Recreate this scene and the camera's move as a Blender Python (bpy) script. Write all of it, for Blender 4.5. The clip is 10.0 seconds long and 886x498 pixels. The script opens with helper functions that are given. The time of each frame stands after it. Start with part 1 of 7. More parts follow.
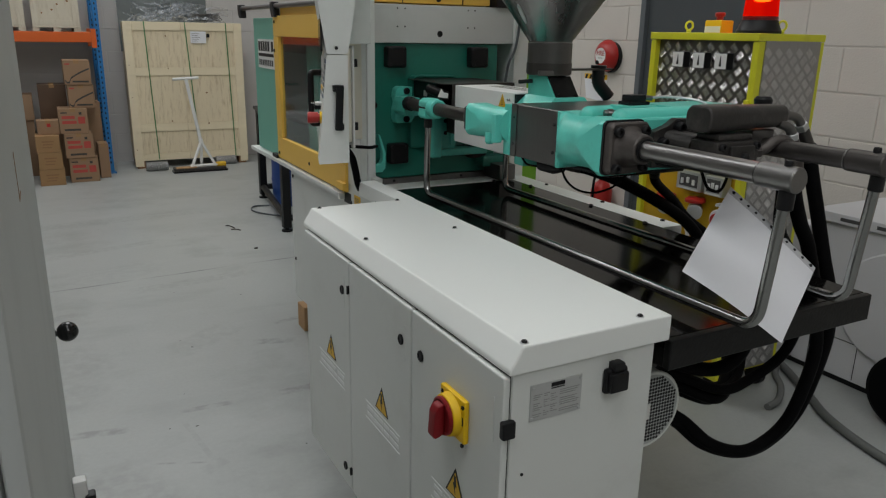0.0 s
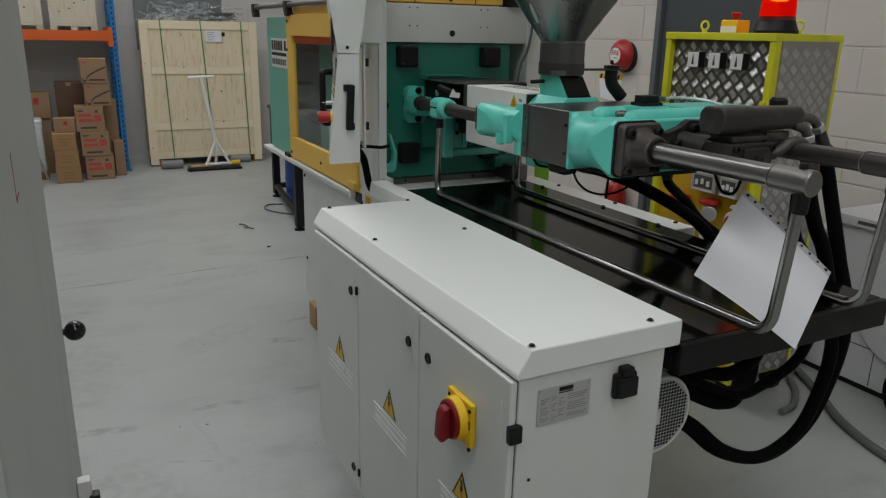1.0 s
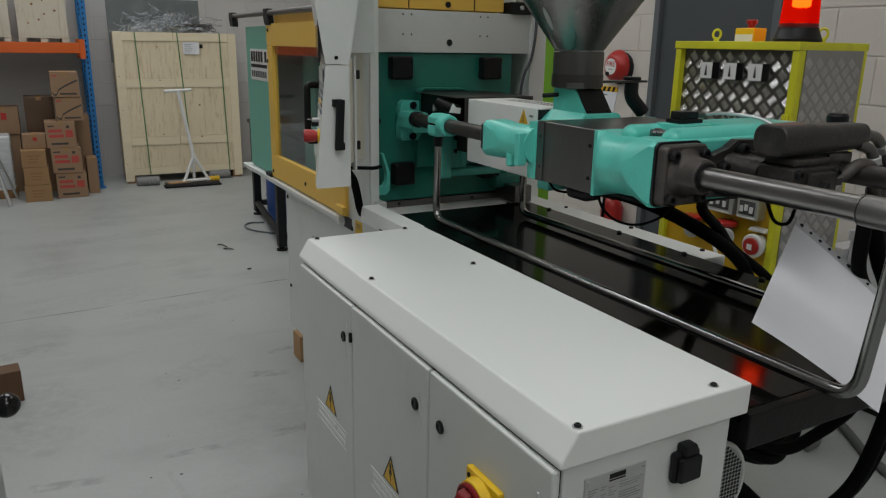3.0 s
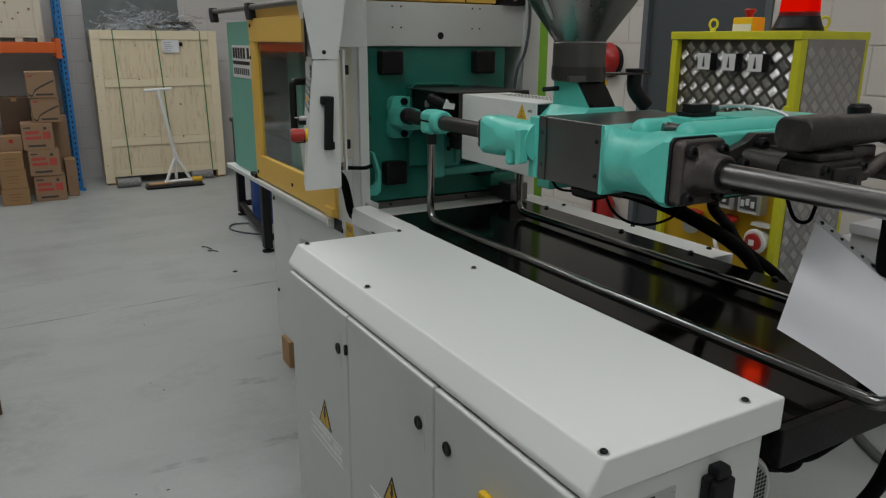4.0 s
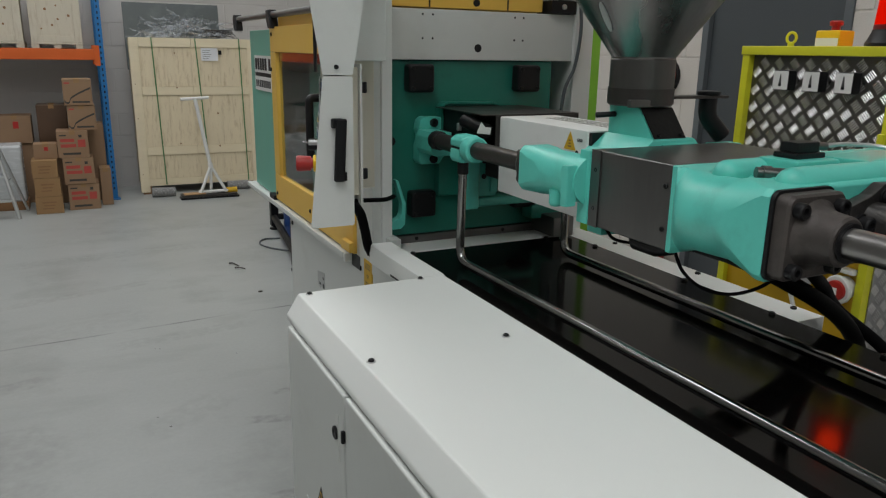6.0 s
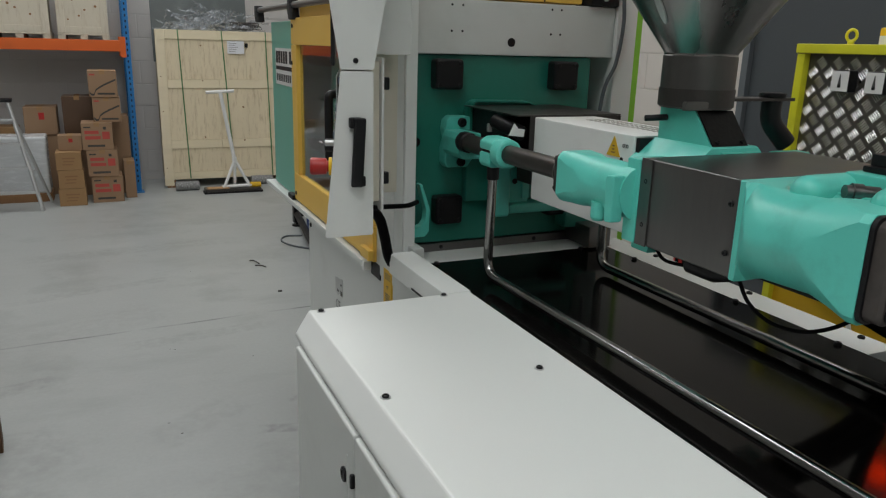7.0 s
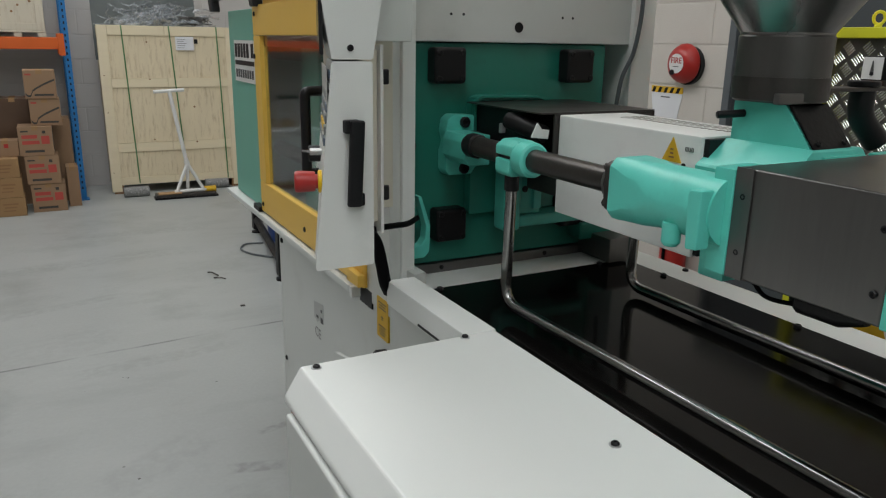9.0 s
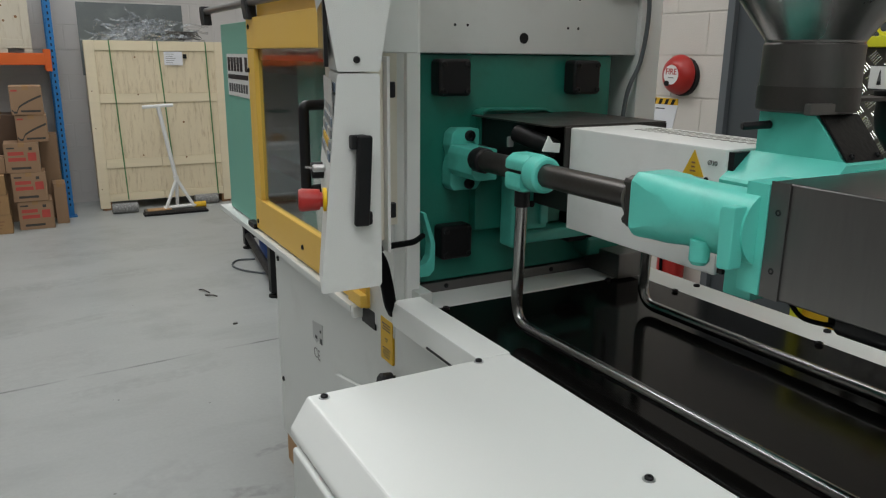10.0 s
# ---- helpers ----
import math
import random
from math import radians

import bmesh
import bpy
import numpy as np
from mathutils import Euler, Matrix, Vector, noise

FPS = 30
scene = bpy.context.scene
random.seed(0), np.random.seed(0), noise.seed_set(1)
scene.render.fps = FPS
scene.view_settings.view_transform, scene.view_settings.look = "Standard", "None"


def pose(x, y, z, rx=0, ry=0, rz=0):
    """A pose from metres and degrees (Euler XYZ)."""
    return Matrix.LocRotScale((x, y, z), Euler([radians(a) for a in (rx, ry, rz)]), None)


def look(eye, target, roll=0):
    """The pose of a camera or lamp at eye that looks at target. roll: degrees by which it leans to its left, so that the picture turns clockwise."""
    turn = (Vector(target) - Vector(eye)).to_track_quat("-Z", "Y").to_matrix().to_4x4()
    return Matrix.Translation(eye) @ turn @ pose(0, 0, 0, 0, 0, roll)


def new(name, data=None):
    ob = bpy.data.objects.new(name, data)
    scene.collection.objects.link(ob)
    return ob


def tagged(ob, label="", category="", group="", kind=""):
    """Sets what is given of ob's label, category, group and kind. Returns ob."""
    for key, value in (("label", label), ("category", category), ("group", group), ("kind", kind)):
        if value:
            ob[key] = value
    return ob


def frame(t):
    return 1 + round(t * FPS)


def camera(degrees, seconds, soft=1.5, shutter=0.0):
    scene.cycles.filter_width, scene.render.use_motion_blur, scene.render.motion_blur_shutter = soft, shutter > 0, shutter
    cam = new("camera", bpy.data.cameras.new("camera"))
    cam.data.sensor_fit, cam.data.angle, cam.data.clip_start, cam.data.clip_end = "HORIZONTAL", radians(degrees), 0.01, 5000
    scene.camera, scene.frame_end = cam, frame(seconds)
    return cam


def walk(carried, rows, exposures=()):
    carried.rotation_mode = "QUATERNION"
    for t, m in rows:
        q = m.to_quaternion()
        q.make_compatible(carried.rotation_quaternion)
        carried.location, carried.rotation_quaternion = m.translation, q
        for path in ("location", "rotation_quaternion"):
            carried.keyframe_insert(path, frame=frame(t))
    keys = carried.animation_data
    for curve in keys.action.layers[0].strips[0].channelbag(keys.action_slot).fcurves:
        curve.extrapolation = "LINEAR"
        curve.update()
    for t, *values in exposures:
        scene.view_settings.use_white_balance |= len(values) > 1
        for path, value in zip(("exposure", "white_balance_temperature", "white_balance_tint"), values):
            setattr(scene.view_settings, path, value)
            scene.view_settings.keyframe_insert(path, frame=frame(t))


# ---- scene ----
cam = camera(62.0, 10.0, soft=1.2)
PATH = [
    (0, (0.055, 0.093, 1.447), (0.971, 1.779, 0.885), 1.1),
    (0.5, (0.064, 0.084, 1.443), (0.961, 1.783, 0.885), 1.0),
    (1, (0.071, 0.1, 1.448), (0.954, 1.804, 0.883), 1.2),
    (1.5, (0.081, 0.139, 1.443), (0.971, 1.835, 0.866), 1.4),
    (2, (0.107, 0.208, 1.442), (1.014, 1.9, 0.88), 1.1),
    (2.5, (0.128, 0.279, 1.441), (1.04, 1.977, 0.906), 1.2),
    (4, (0.157, 0.436, 1.429), (1.118, 2.103, 0.885), 0.4),
    (4.5, (0.19, 0.474, 1.434), (1.137, 2.154, 0.907), 0.4),
    (5, (0.234, 0.526, 1.436), (1.155, 2.227, 0.928), 0.3),
    (5.5, (0.276, 0.599, 1.437), (1.167, 2.311, 0.911), 0.4),
    (6, (0.33, 0.688, 1.437), (1.195, 2.414, 0.916), 1.0),
    (6.2, (0.349, 0.721, 1.441), (1.183, 2.463, 0.922), 1.2),
    (7.5, (0.406, 0.892, 1.423), (1.208, 2.644, 0.886), 1.7),
    (8, (0.417, 0.974, 1.417), (1.244, 2.716, 0.886), 1.7),
    (8.5, (0.427, 1.052, 1.413), (1.307, 2.759, 0.856), 1.4),
    (9, (0.421, 1.121, 1.411), (1.328, 2.819, 0.87), 1.0),
    (9.5, (0.418, 1.166, 1.406), (1.34, 2.858, 0.873), 1.0),
    (10, (0.418, 1.185, 1.407), (1.354, 2.878, 0.899), 0.6),
]
walk(cam, [(t, look(eye, target, roll)) for t, eye, target, roll in PATH],
     [(0, -0.19), (4, -0.31), (5, -0.26), (6, -0.10), (8, -0.07), (10, 0.10)])

# ---- world and light ----
world = bpy.data.worlds.new("hall_surround")
scene.world = world
world.use_nodes = True
wbg = world.node_tree.nodes["Background"]
wbg.inputs[0].default_value = (0.9, 0.95, 1.0, 1)
wbg.inputs[1].default_value = 0.05


def ceiling_lamp(x, y, z, sx, sy, watts, colour=(0.95, 0.97, 0.98)):
    data = bpy.data.lights.new("assumed_tube_light", "AREA")
    data.shape, data.size, data.size_y, data.energy, data.color = "RECTANGLE", sx, sy, watts, colour
    ob = new("assumed_tube_light", data)
    ob.matrix_world = pose(x, y, z)
    return ob


# unseen lamps, added with places and watts chosen to fit the brightness
LAMPS = [(-2.6, -2.4, 24), (0.7, -2.4, 45), (-2.6, 1.2, 17), (-0.3, 0.6, 52), (-1.7, 7.0, 34), (0.7, 4.6, 57), (0.7, 7.4, 45), (2.6, 3.0, 14)]
for lx, ly, watts in LAMPS:
    ceiling_lamp(lx, ly, 4.32, 1.6, 2.4, watts)


# ---- materials ----
def mat(name, colour, rough=0.5, metal=0.0, vary=0.12, scale=6.0, fine=90.0, bump=0.02, rvary=0.12,
        dirt=None, dirt_amount=0.0, dirt_scale=2.5, coat=0.0, stretch=(1, 1, 1), spec=0.5):
    """Paint, metal or plastic with two scales of colour variation, wear and fine relief."""
    m = bpy.data.materials.new(name)
    m.use_nodes = True
    nt = m.node_tree
    nd, ln = nt.nodes, nt.links
    b = nd["Principled BSDF"]
    tc = nd.new("ShaderNodeTexCoord")
    mp = nd.new("ShaderNodeMapping")
    mp.inputs["Scale"].default_value = stretch
    ln.new(tc.outputs["Object"], mp.inputs["Vector"])
    n1 = nd.new("ShaderNodeTexNoise")
    n1.inputs["Scale"].default_value, n1.inputs["Detail"].default_value = scale, 6
    n2 = nd.new("ShaderNodeTexNoise")
    n2.inputs["Scale"].default_value, n2.inputs["Detail"].default_value = fine, 3
    for n in (n1, n2):
        ln.new(mp.outputs[0], n.inputs["Vector"])
    mix = nd.new("ShaderNodeMix")
    mix.data_type = "RGBA"
    mix.inputs["A"].default_value = (*[c * (1 - vary) for c in colour], 1)
    mix.inputs["B"].default_value = (*[min(1, c * (1 + vary)) for c in colour], 1)
    add = nd.new("ShaderNodeMath")
    add.operation = "MULTIPLY_ADD"
    add.inputs[1].default_value = 0.35
    ln.new(n2.outputs[0], add.inputs[0])
    sc = nd.new("ShaderNodeMath")
    sc.operation = "MULTIPLY"
    sc.inputs[1].default_value = 0.65
    ln.new(n1.outputs[0], sc.inputs[0])
    ln.new(sc.outputs[0], add.inputs[2])
    ln.new(add.outputs[0], mix.inputs["Factor"])
    out = mix.outputs["Result"]
    if dirt:
        n3 = nd.new("ShaderNodeTexNoise")
        n3.inputs["Scale"].default_value, n3.inputs["Detail"].default_value = dirt_scale, 8
        n3.inputs["Roughness"].default_value = 0.65
        ln.new(mp.outputs[0], n3.inputs["Vector"])
        rp = nd.new("ShaderNodeValToRGB")
        rp.color_ramp.elements[0].position, rp.color_ramp.elements[1].position = 0.52, 0.75
        rp.color_ramp.elements[1].color = (dirt_amount, dirt_amount, dirt_amount, 1)
        ln.new(n3.outputs[0], rp.inputs[0])
        m2 = nd.new("ShaderNodeMix")
        m2.data_type = "RGBA"
        m2.inputs["B"].default_value = (*dirt, 1)
        ln.new(rp.outputs[0], m2.inputs["Factor"])
        ln.new(out, m2.inputs["A"])
        out = m2.outputs["Result"]
    ln.new(out, b.inputs["Base Color"])
    mr = nd.new("ShaderNodeMapRange")
    mr.inputs["To Min"].default_value = max(0.02, rough - rvary)
    mr.inputs["To Max"].default_value = min(1, rough + rvary)
    ln.new(n1.outputs[0], mr.inputs["Value"])
    ln.new(mr.outputs[0], b.inputs["Roughness"])
    b.inputs["Metallic"].default_value = metal
    b.inputs["Coat Weight"].default_value = coat
    b.inputs["Specular IOR Level"].default_value = spec
    if bump:
        bp = nd.new("ShaderNodeBump")
        bp.inputs["Strength"].default_value, bp.inputs["Distance"].default_value = bump * 5, 0.002
        ln.new(n2.outputs[0], bp.inputs["Height"])
        ln.new(bp.outputs[0], b.inputs["Normal"])
    return m


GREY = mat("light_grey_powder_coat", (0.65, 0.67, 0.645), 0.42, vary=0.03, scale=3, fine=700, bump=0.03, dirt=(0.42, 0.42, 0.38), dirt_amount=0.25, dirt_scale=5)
LEFTGREY = mat("mid_grey_cabinet_paint", (0.43, 0.45, 0.44), 0.5, vary=0.04, scale=3, fine=300, bump=0.02, dirt=(0.28, 0.29, 0.28), dirt_amount=0.3, dirt_scale=3)
BARRELWHITE = mat("white_grey_cover_paint", (0.84, 0.85, 0.83), 0.42, vary=0.03, scale=4, fine=400, bump=0.01, dirt=(0.5, 0.49, 0.45), dirt_amount=0.25, dirt_scale=8)
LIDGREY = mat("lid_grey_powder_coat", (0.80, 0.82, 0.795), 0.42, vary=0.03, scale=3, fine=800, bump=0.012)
BEIGE = mat("beige_grey_paint", (0.66, 0.63, 0.53), 0.45, vary=0.04, scale=4, fine=500, bump=0.02)
MINT = mat("mint_green_enamel", (0.115, 0.61, 0.51), 0.38, vary=0.06, scale=7, fine=60, bump=0.04, dirt=(0.05, 0.2, 0.16), dirt_amount=0.35, dirt_scale=9, coat=0.04)
TEAL = mat("platen_green_enamel", (0.020, 0.205, 0.153), 0.38, vary=0.10, scale=5, fine=70, bump=0.05, dirt=(0.02, 0.09, 0.07), dirt_amount=0.6, dirt_scale=6)
GUARDGREEN = mat("guard_green_paint", (0.16, 0.44, 0.34), 0.45, vary=0.05, scale=3, fine=300, bump=0.02)
YELLOW = mat("signal_yellow_paint", (0.80, 0.50, 0.085), 0.45, vary=0.05, scale=4, fine=300, bump=0.02, dirt=(0.4, 0.26, 0.08), dirt_amount=0.2)
LIME = mat("lime_yellow_frame_paint", (0.66, 0.65, 0.025), 0.4, vary=0.07, scale=8, fine=150, bump=0.03, dirt=(0.3, 0.28, 0.05), dirt_amount=0.3, dirt_scale=7)
AMBER = mat("amber_yellow_panel", (0.60, 0.36, 0.010), 0.45, vary=0.06, scale=8, fine=150, bump=0.02)
LIMEGREEN = mat("lime_green_door_paint", (0.22, 0.50, 0.04), 0.5, vary=0.05, scale=4, fine=150)
BLACK = mat("black_plastic", (0.008, 0.008, 0.009), 0.45, spec=0.3, vary=0.2, scale=20, fine=300, bump=0.03)
KNOBBLACK = mat("glossy_black_knob", (0.006, 0.006, 0.006), 0.16, vary=0.1)
RUBBER = mat("black_hose_rubber", (0.004, 0.004, 0.0045), 0.6, spec=0.06, vary=0.2, scale=20, fine=400, bump=0.05)
GLOSSBLACK = mat("black_table_enamel", (0.0045, 0.0042, 0.0040), 0.10, vary=0.3, scale=5, fine=120, bump=0.004, rvary=0.04, dirt=(0.018, 0.016, 0.014), dirt_amount=0.4, dirt_scale=4, spec=0.09)
BEAMBLACK = mat("black_worn_steel_edge", (0.007, 0.0072, 0.0072), 0.36, vary=0.3, scale=9, fine=140, bump=0.05, spec=0.22, dirt=(0.035, 0.034, 0.033), dirt_amount=0.4, dirt_scale=14)
CHROME = mat("polished_chrome_bar", (0.33, 0.33, 0.325), 0.20, 1.0, vary=0.08, scale=9, fine=200, bump=0.003, rvary=0.06)
RODEND = mat("dull_turned_steel", (0.23, 0.225, 0.22), 0.40, 0.95, vary=0.15, scale=9, fine=160, bump=0.02)
POCKET = mat("punched_pocket_plastic", (0.45, 0.46, 0.48), 0.4, vary=0.05)
RODSTEEL = mat("ground_steel_rod", (0.25, 0.243, 0.238), 0.30, 1.0, vary=0.35, scale=6, fine=160, bump=0.01, rvary=0.1, stretch=(1, 0.15, 1))
DARKSTEEL = mat("oiled_dark_steel", (0.085, 0.078, 0.074), 0.38, 0.85, vary=0.25, scale=12, fine=150, bump=0.03)
CASTDARK = mat("black_oxide_steel", (0.045, 0.042, 0.040), 0.42, 0.4, vary=0.3, scale=14, fine=140, bump=0.05, dirt=(0.15, 0.135, 0.125), dirt_amount=0.6, dirt_scale=16)
CAST = mat("cast_dark_iron", (0.085, 0.075, 0.070), 0.50, 0.5, vary=0.45, scale=10, fine=120, bump=0.08, dirt=(0.14, 0.12, 0.11), dirt_amount=0.5, dirt_scale=11)
SHEET = mat("brushed_steel_sheet", (0.165, 0.16, 0.155), 0.34, 0.9, vary=0.22, scale=5, fine=140, bump=0.015, stretch=(1, 1, 0.12))
HOPPERSTEEL = mat("hopper_stainless_steel", (0.25, 0.24, 0.235), 0.27, 0.95, vary=0.25, scale=5, fine=120, bump=0.01, stretch=(1, 1, 0.2), rvary=0.08)
ALU = mat("dull_aluminium", (0.55, 0.56, 0.56), 0.4, 0.8, vary=0.08, scale=9, fine=300, bump=0.01)
PLATE = mat("name_plate_aluminium", (0.48, 0.49, 0.48), 0.45, 0.3, vary=0.06, scale=20, fine=300, bump=0.01)
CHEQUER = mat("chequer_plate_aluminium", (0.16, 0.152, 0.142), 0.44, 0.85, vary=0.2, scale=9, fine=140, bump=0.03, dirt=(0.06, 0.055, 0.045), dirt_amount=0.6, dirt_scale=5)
# side copies of the chequer plate: plate painted lit, bars painted shaded
SIDEPLATE = mat("chequer_plate_lit_side", (0.36, 0.355, 0.345), 0.42, 0.85, vary=0.25, scale=7, fine=140, bump=0.03, stretch=(1, 1, 0.35))
SIDEBAR = mat("chequer_plate_bar_shaded", (0.52, 0.515, 0.505), 0.34, 0.85, vary=0.2, scale=9, fine=140, bump=0.02)
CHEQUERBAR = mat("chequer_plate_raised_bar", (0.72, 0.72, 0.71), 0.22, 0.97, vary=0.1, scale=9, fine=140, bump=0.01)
RED = mat("red_plastic", (0.38, 0.017, 0.013), 0.38, vary=0.08, scale=20, fine=200, bump=0.01)
DARKRED = mat("dark_red_plastic", (0.20, 0.007, 0.010), 0.5, spec=0.3, vary=0.1, scale=20, fine=200, bump=0.01)
SWITCHYELLOW = mat("yellow_plastic", (0.80, 0.50, 0.003), 0.5, vary=0.05, scale=20, fine=200, bump=0.01)
STICKER = mat("yellow_warning_sticker", (0.70, 0.42, 0.02), 0.5, vary=0.05, scale=30, fine=200, bump=0)
WHITE = mat("white_plastic", (0.72, 0.72, 0.70), 0.45, vary=0.04, scale=8, fine=200, bump=0.01)
PAPER = mat("white_printed_paper", (0.72, 0.73, 0.76), 0.7, vary=0.03, scale=5, fine=150, bump=0.02)
PANELGREY = mat("control_panel_grey_plastic", (0.70, 0.715, 0.69), 0.5, vary=0.03, scale=4, fine=600, bump=0.04, dirt=(0.44, 0.45, 0.43), dirt_amount=0.3, dirt_scale=8)
SCREENBLACK = mat("dark_screen_plastic", (0.01, 0.011, 0.012), 0.2, vary=0.1)
VENTDARK = mat("vent_slot_shade", (0.20, 0.19, 0.16), 0.6, vary=0.1)
NECKSTEEL = mat("dark_oiled_hopper_neck", (0.13, 0.125, 0.12), 0.36, 0.9, vary=0.25, scale=9, fine=120, bump=0.02, stretch=(1, 1, 0.3))
FAINT = mat("faded_print", (0.28, 0.28, 0.27), 0.6, vary=0.1)
INK = mat("grey_print", (0.07, 0.07, 0.07), 0.6, vary=0.1)
EMBOSS = mat("embossed_label_clear", (0.76, 0.78, 0.77), 0.3, vary=0.03)
ORANGE = mat("rack_orange_paint", (0.62, 0.11, 0.012), 0.45, vary=0.08, scale=6, fine=90, bump=0.02, dirt=(0.2, 0.06, 0.02), dirt_amount=0.4)
BLUE = mat("rack_blue_paint", (0.012, 0.16, 0.42), 0.45, vary=0.08, scale=6, fine=90, bump=0.02)
DRUMBLUE = mat("blue_drum_plastic", (0.01, 0.05, 0.22), 0.4, vary=0.1)
CARD = mat("brown_cardboard", (0.28, 0.175, 0.102), 0.8, vary=0.10, scale=5, fine=160, bump=0.04, dirt=(0.22, 0.12, 0.06), dirt_amount=0.35)
CARD2 = mat("tan_cardboard", (0.30, 0.175, 0.078), 0.8, vary=0.10, scale=5, fine=160, bump=0.04)
DARKCARD = mat("dark_wrapped_cardboard", (0.09, 0.05, 0.028), 0.35, vary=0.25, scale=8, fine=60, bump=0.05)
REDPRINT = mat("red_carton_print", (0.42, 0.06, 0.045), 0.7, vary=0.12, scale=30)
BLACKPRINT = mat("dark_carton_print", (0.045, 0.04, 0.035), 0.7, vary=0.15, scale=30)
WRAP = mat("grey_stretch_film", (0.55, 0.57, 0.58), 0.25, vary=0.18, scale=9, fine=30, bump=0.2, stretch=(1, 1, 4))
FILM = mat("crumpled_clear_film", (0.42, 0.45, 0.48), 0.25, vary=0.45, scale=22, fine=60, bump=0.25)
BOARD = mat("dark_grey_board", (0.10, 0.115, 0.115), 0.45, vary=0.2, scale=4, fine=60, bump=0.03, dirt=(0.2, 0.22, 0.22), dirt_amount=0.5, dirt_scale=4)
STRAP = mat("green_strapping", (0.075, 0.20, 0.07), 0.45, vary=0.1)
DOORGREY = mat("dark_grey_door_paint", (0.052, 0.060, 0.066), 0.5, vary=0.06, scale=3, fine=120, bump=0.02)
FRAMEGREY = mat("grey_door_frame_paint", (0.10, 0.112, 0.12), 0.5, vary=0.05, scale=3, fine=120)
BLOCK = mat("cream_painted_blockwork", (0.56, 0.525, 0.48), 0.72, vary=0.035, scale=2, fine=110, bump=0.14, dirt=(0.46, 0.43, 0.39), dirt_amount=0.35, dirt_scale=1.7)
MORTAR = mat("cream_painted_joint", (0.55, 0.516, 0.471), 0.8, vary=0.05, scale=6, fine=140, bump=0.1)
BACKWALL = mat("grey_white_painted_blockwork", (0.50, 0.485, 0.47), 0.72, vary=0.04, scale=2, fine=110, bump=0.12)
CEIL = mat("pale_roof_sheet", (0.30, 0.30, 0.29), 0.8, vary=0.04, scale=1, fine=40)
WOOD = mat("pale_pine_plywood", (0.72, 0.62, 0.435), 0.65, vary=0.11, scale=3, fine=40, bump=0.04, stretch=(6, 6, 0.9), dirt=(0.40, 0.29, 0.16), dirt_amount=0.7, dirt_scale=8)
WOODBAR = mat("pale_pine_batten", (0.75, 0.655, 0.465), 0.65, vary=0.10, scale=4, fine=60, bump=0.04, stretch=(1, 6, 6))
PALE = mat("white_pine_crate", (0.56, 0.51, 0.41), 0.65, vary=0.06, scale=4, fine=60, bump=0.04, stretch=(6, 6, 1), dirt=(0.30, 0.2, 0.1), dirt_amount=0.35, dirt_scale=7)
BLOCKWOOD = mat("rough_brown_timber", (0.24, 0.125, 0.055), 0.75, vary=0.22, scale=8, fine=70, bump=0.08, stretch=(6, 6, 1))
DARKWOOD = mat("dark_stained_timber", (0.10, 0.05, 0.022), 0.75, vary=0.25, scale=8, fine=70, bump=0.08, stretch=(6, 6, 1))
ENDWOOD = mat("pale_sawn_timber", (0.42, 0.25, 0.12), 0.7, vary=0.2, scale=9, fine=70, bump=0.06, stretch=(6, 6, 1))
FILM.node_tree.nodes["Principled BSDF"].inputs["Alpha"].default_value = 0.42
# near-black colour stands for the shade inside the guards
INSIDESHADE = mat("machine_inside_shade", (0.05, 0.052, 0.05), 0.5, vary=0.2, scale=4)
PINKGREY = mat("white_appliance_enamel", (0.60, 0.60, 0.62), 0.35, vary=0.03, scale=3, fine=200, bump=0.01)


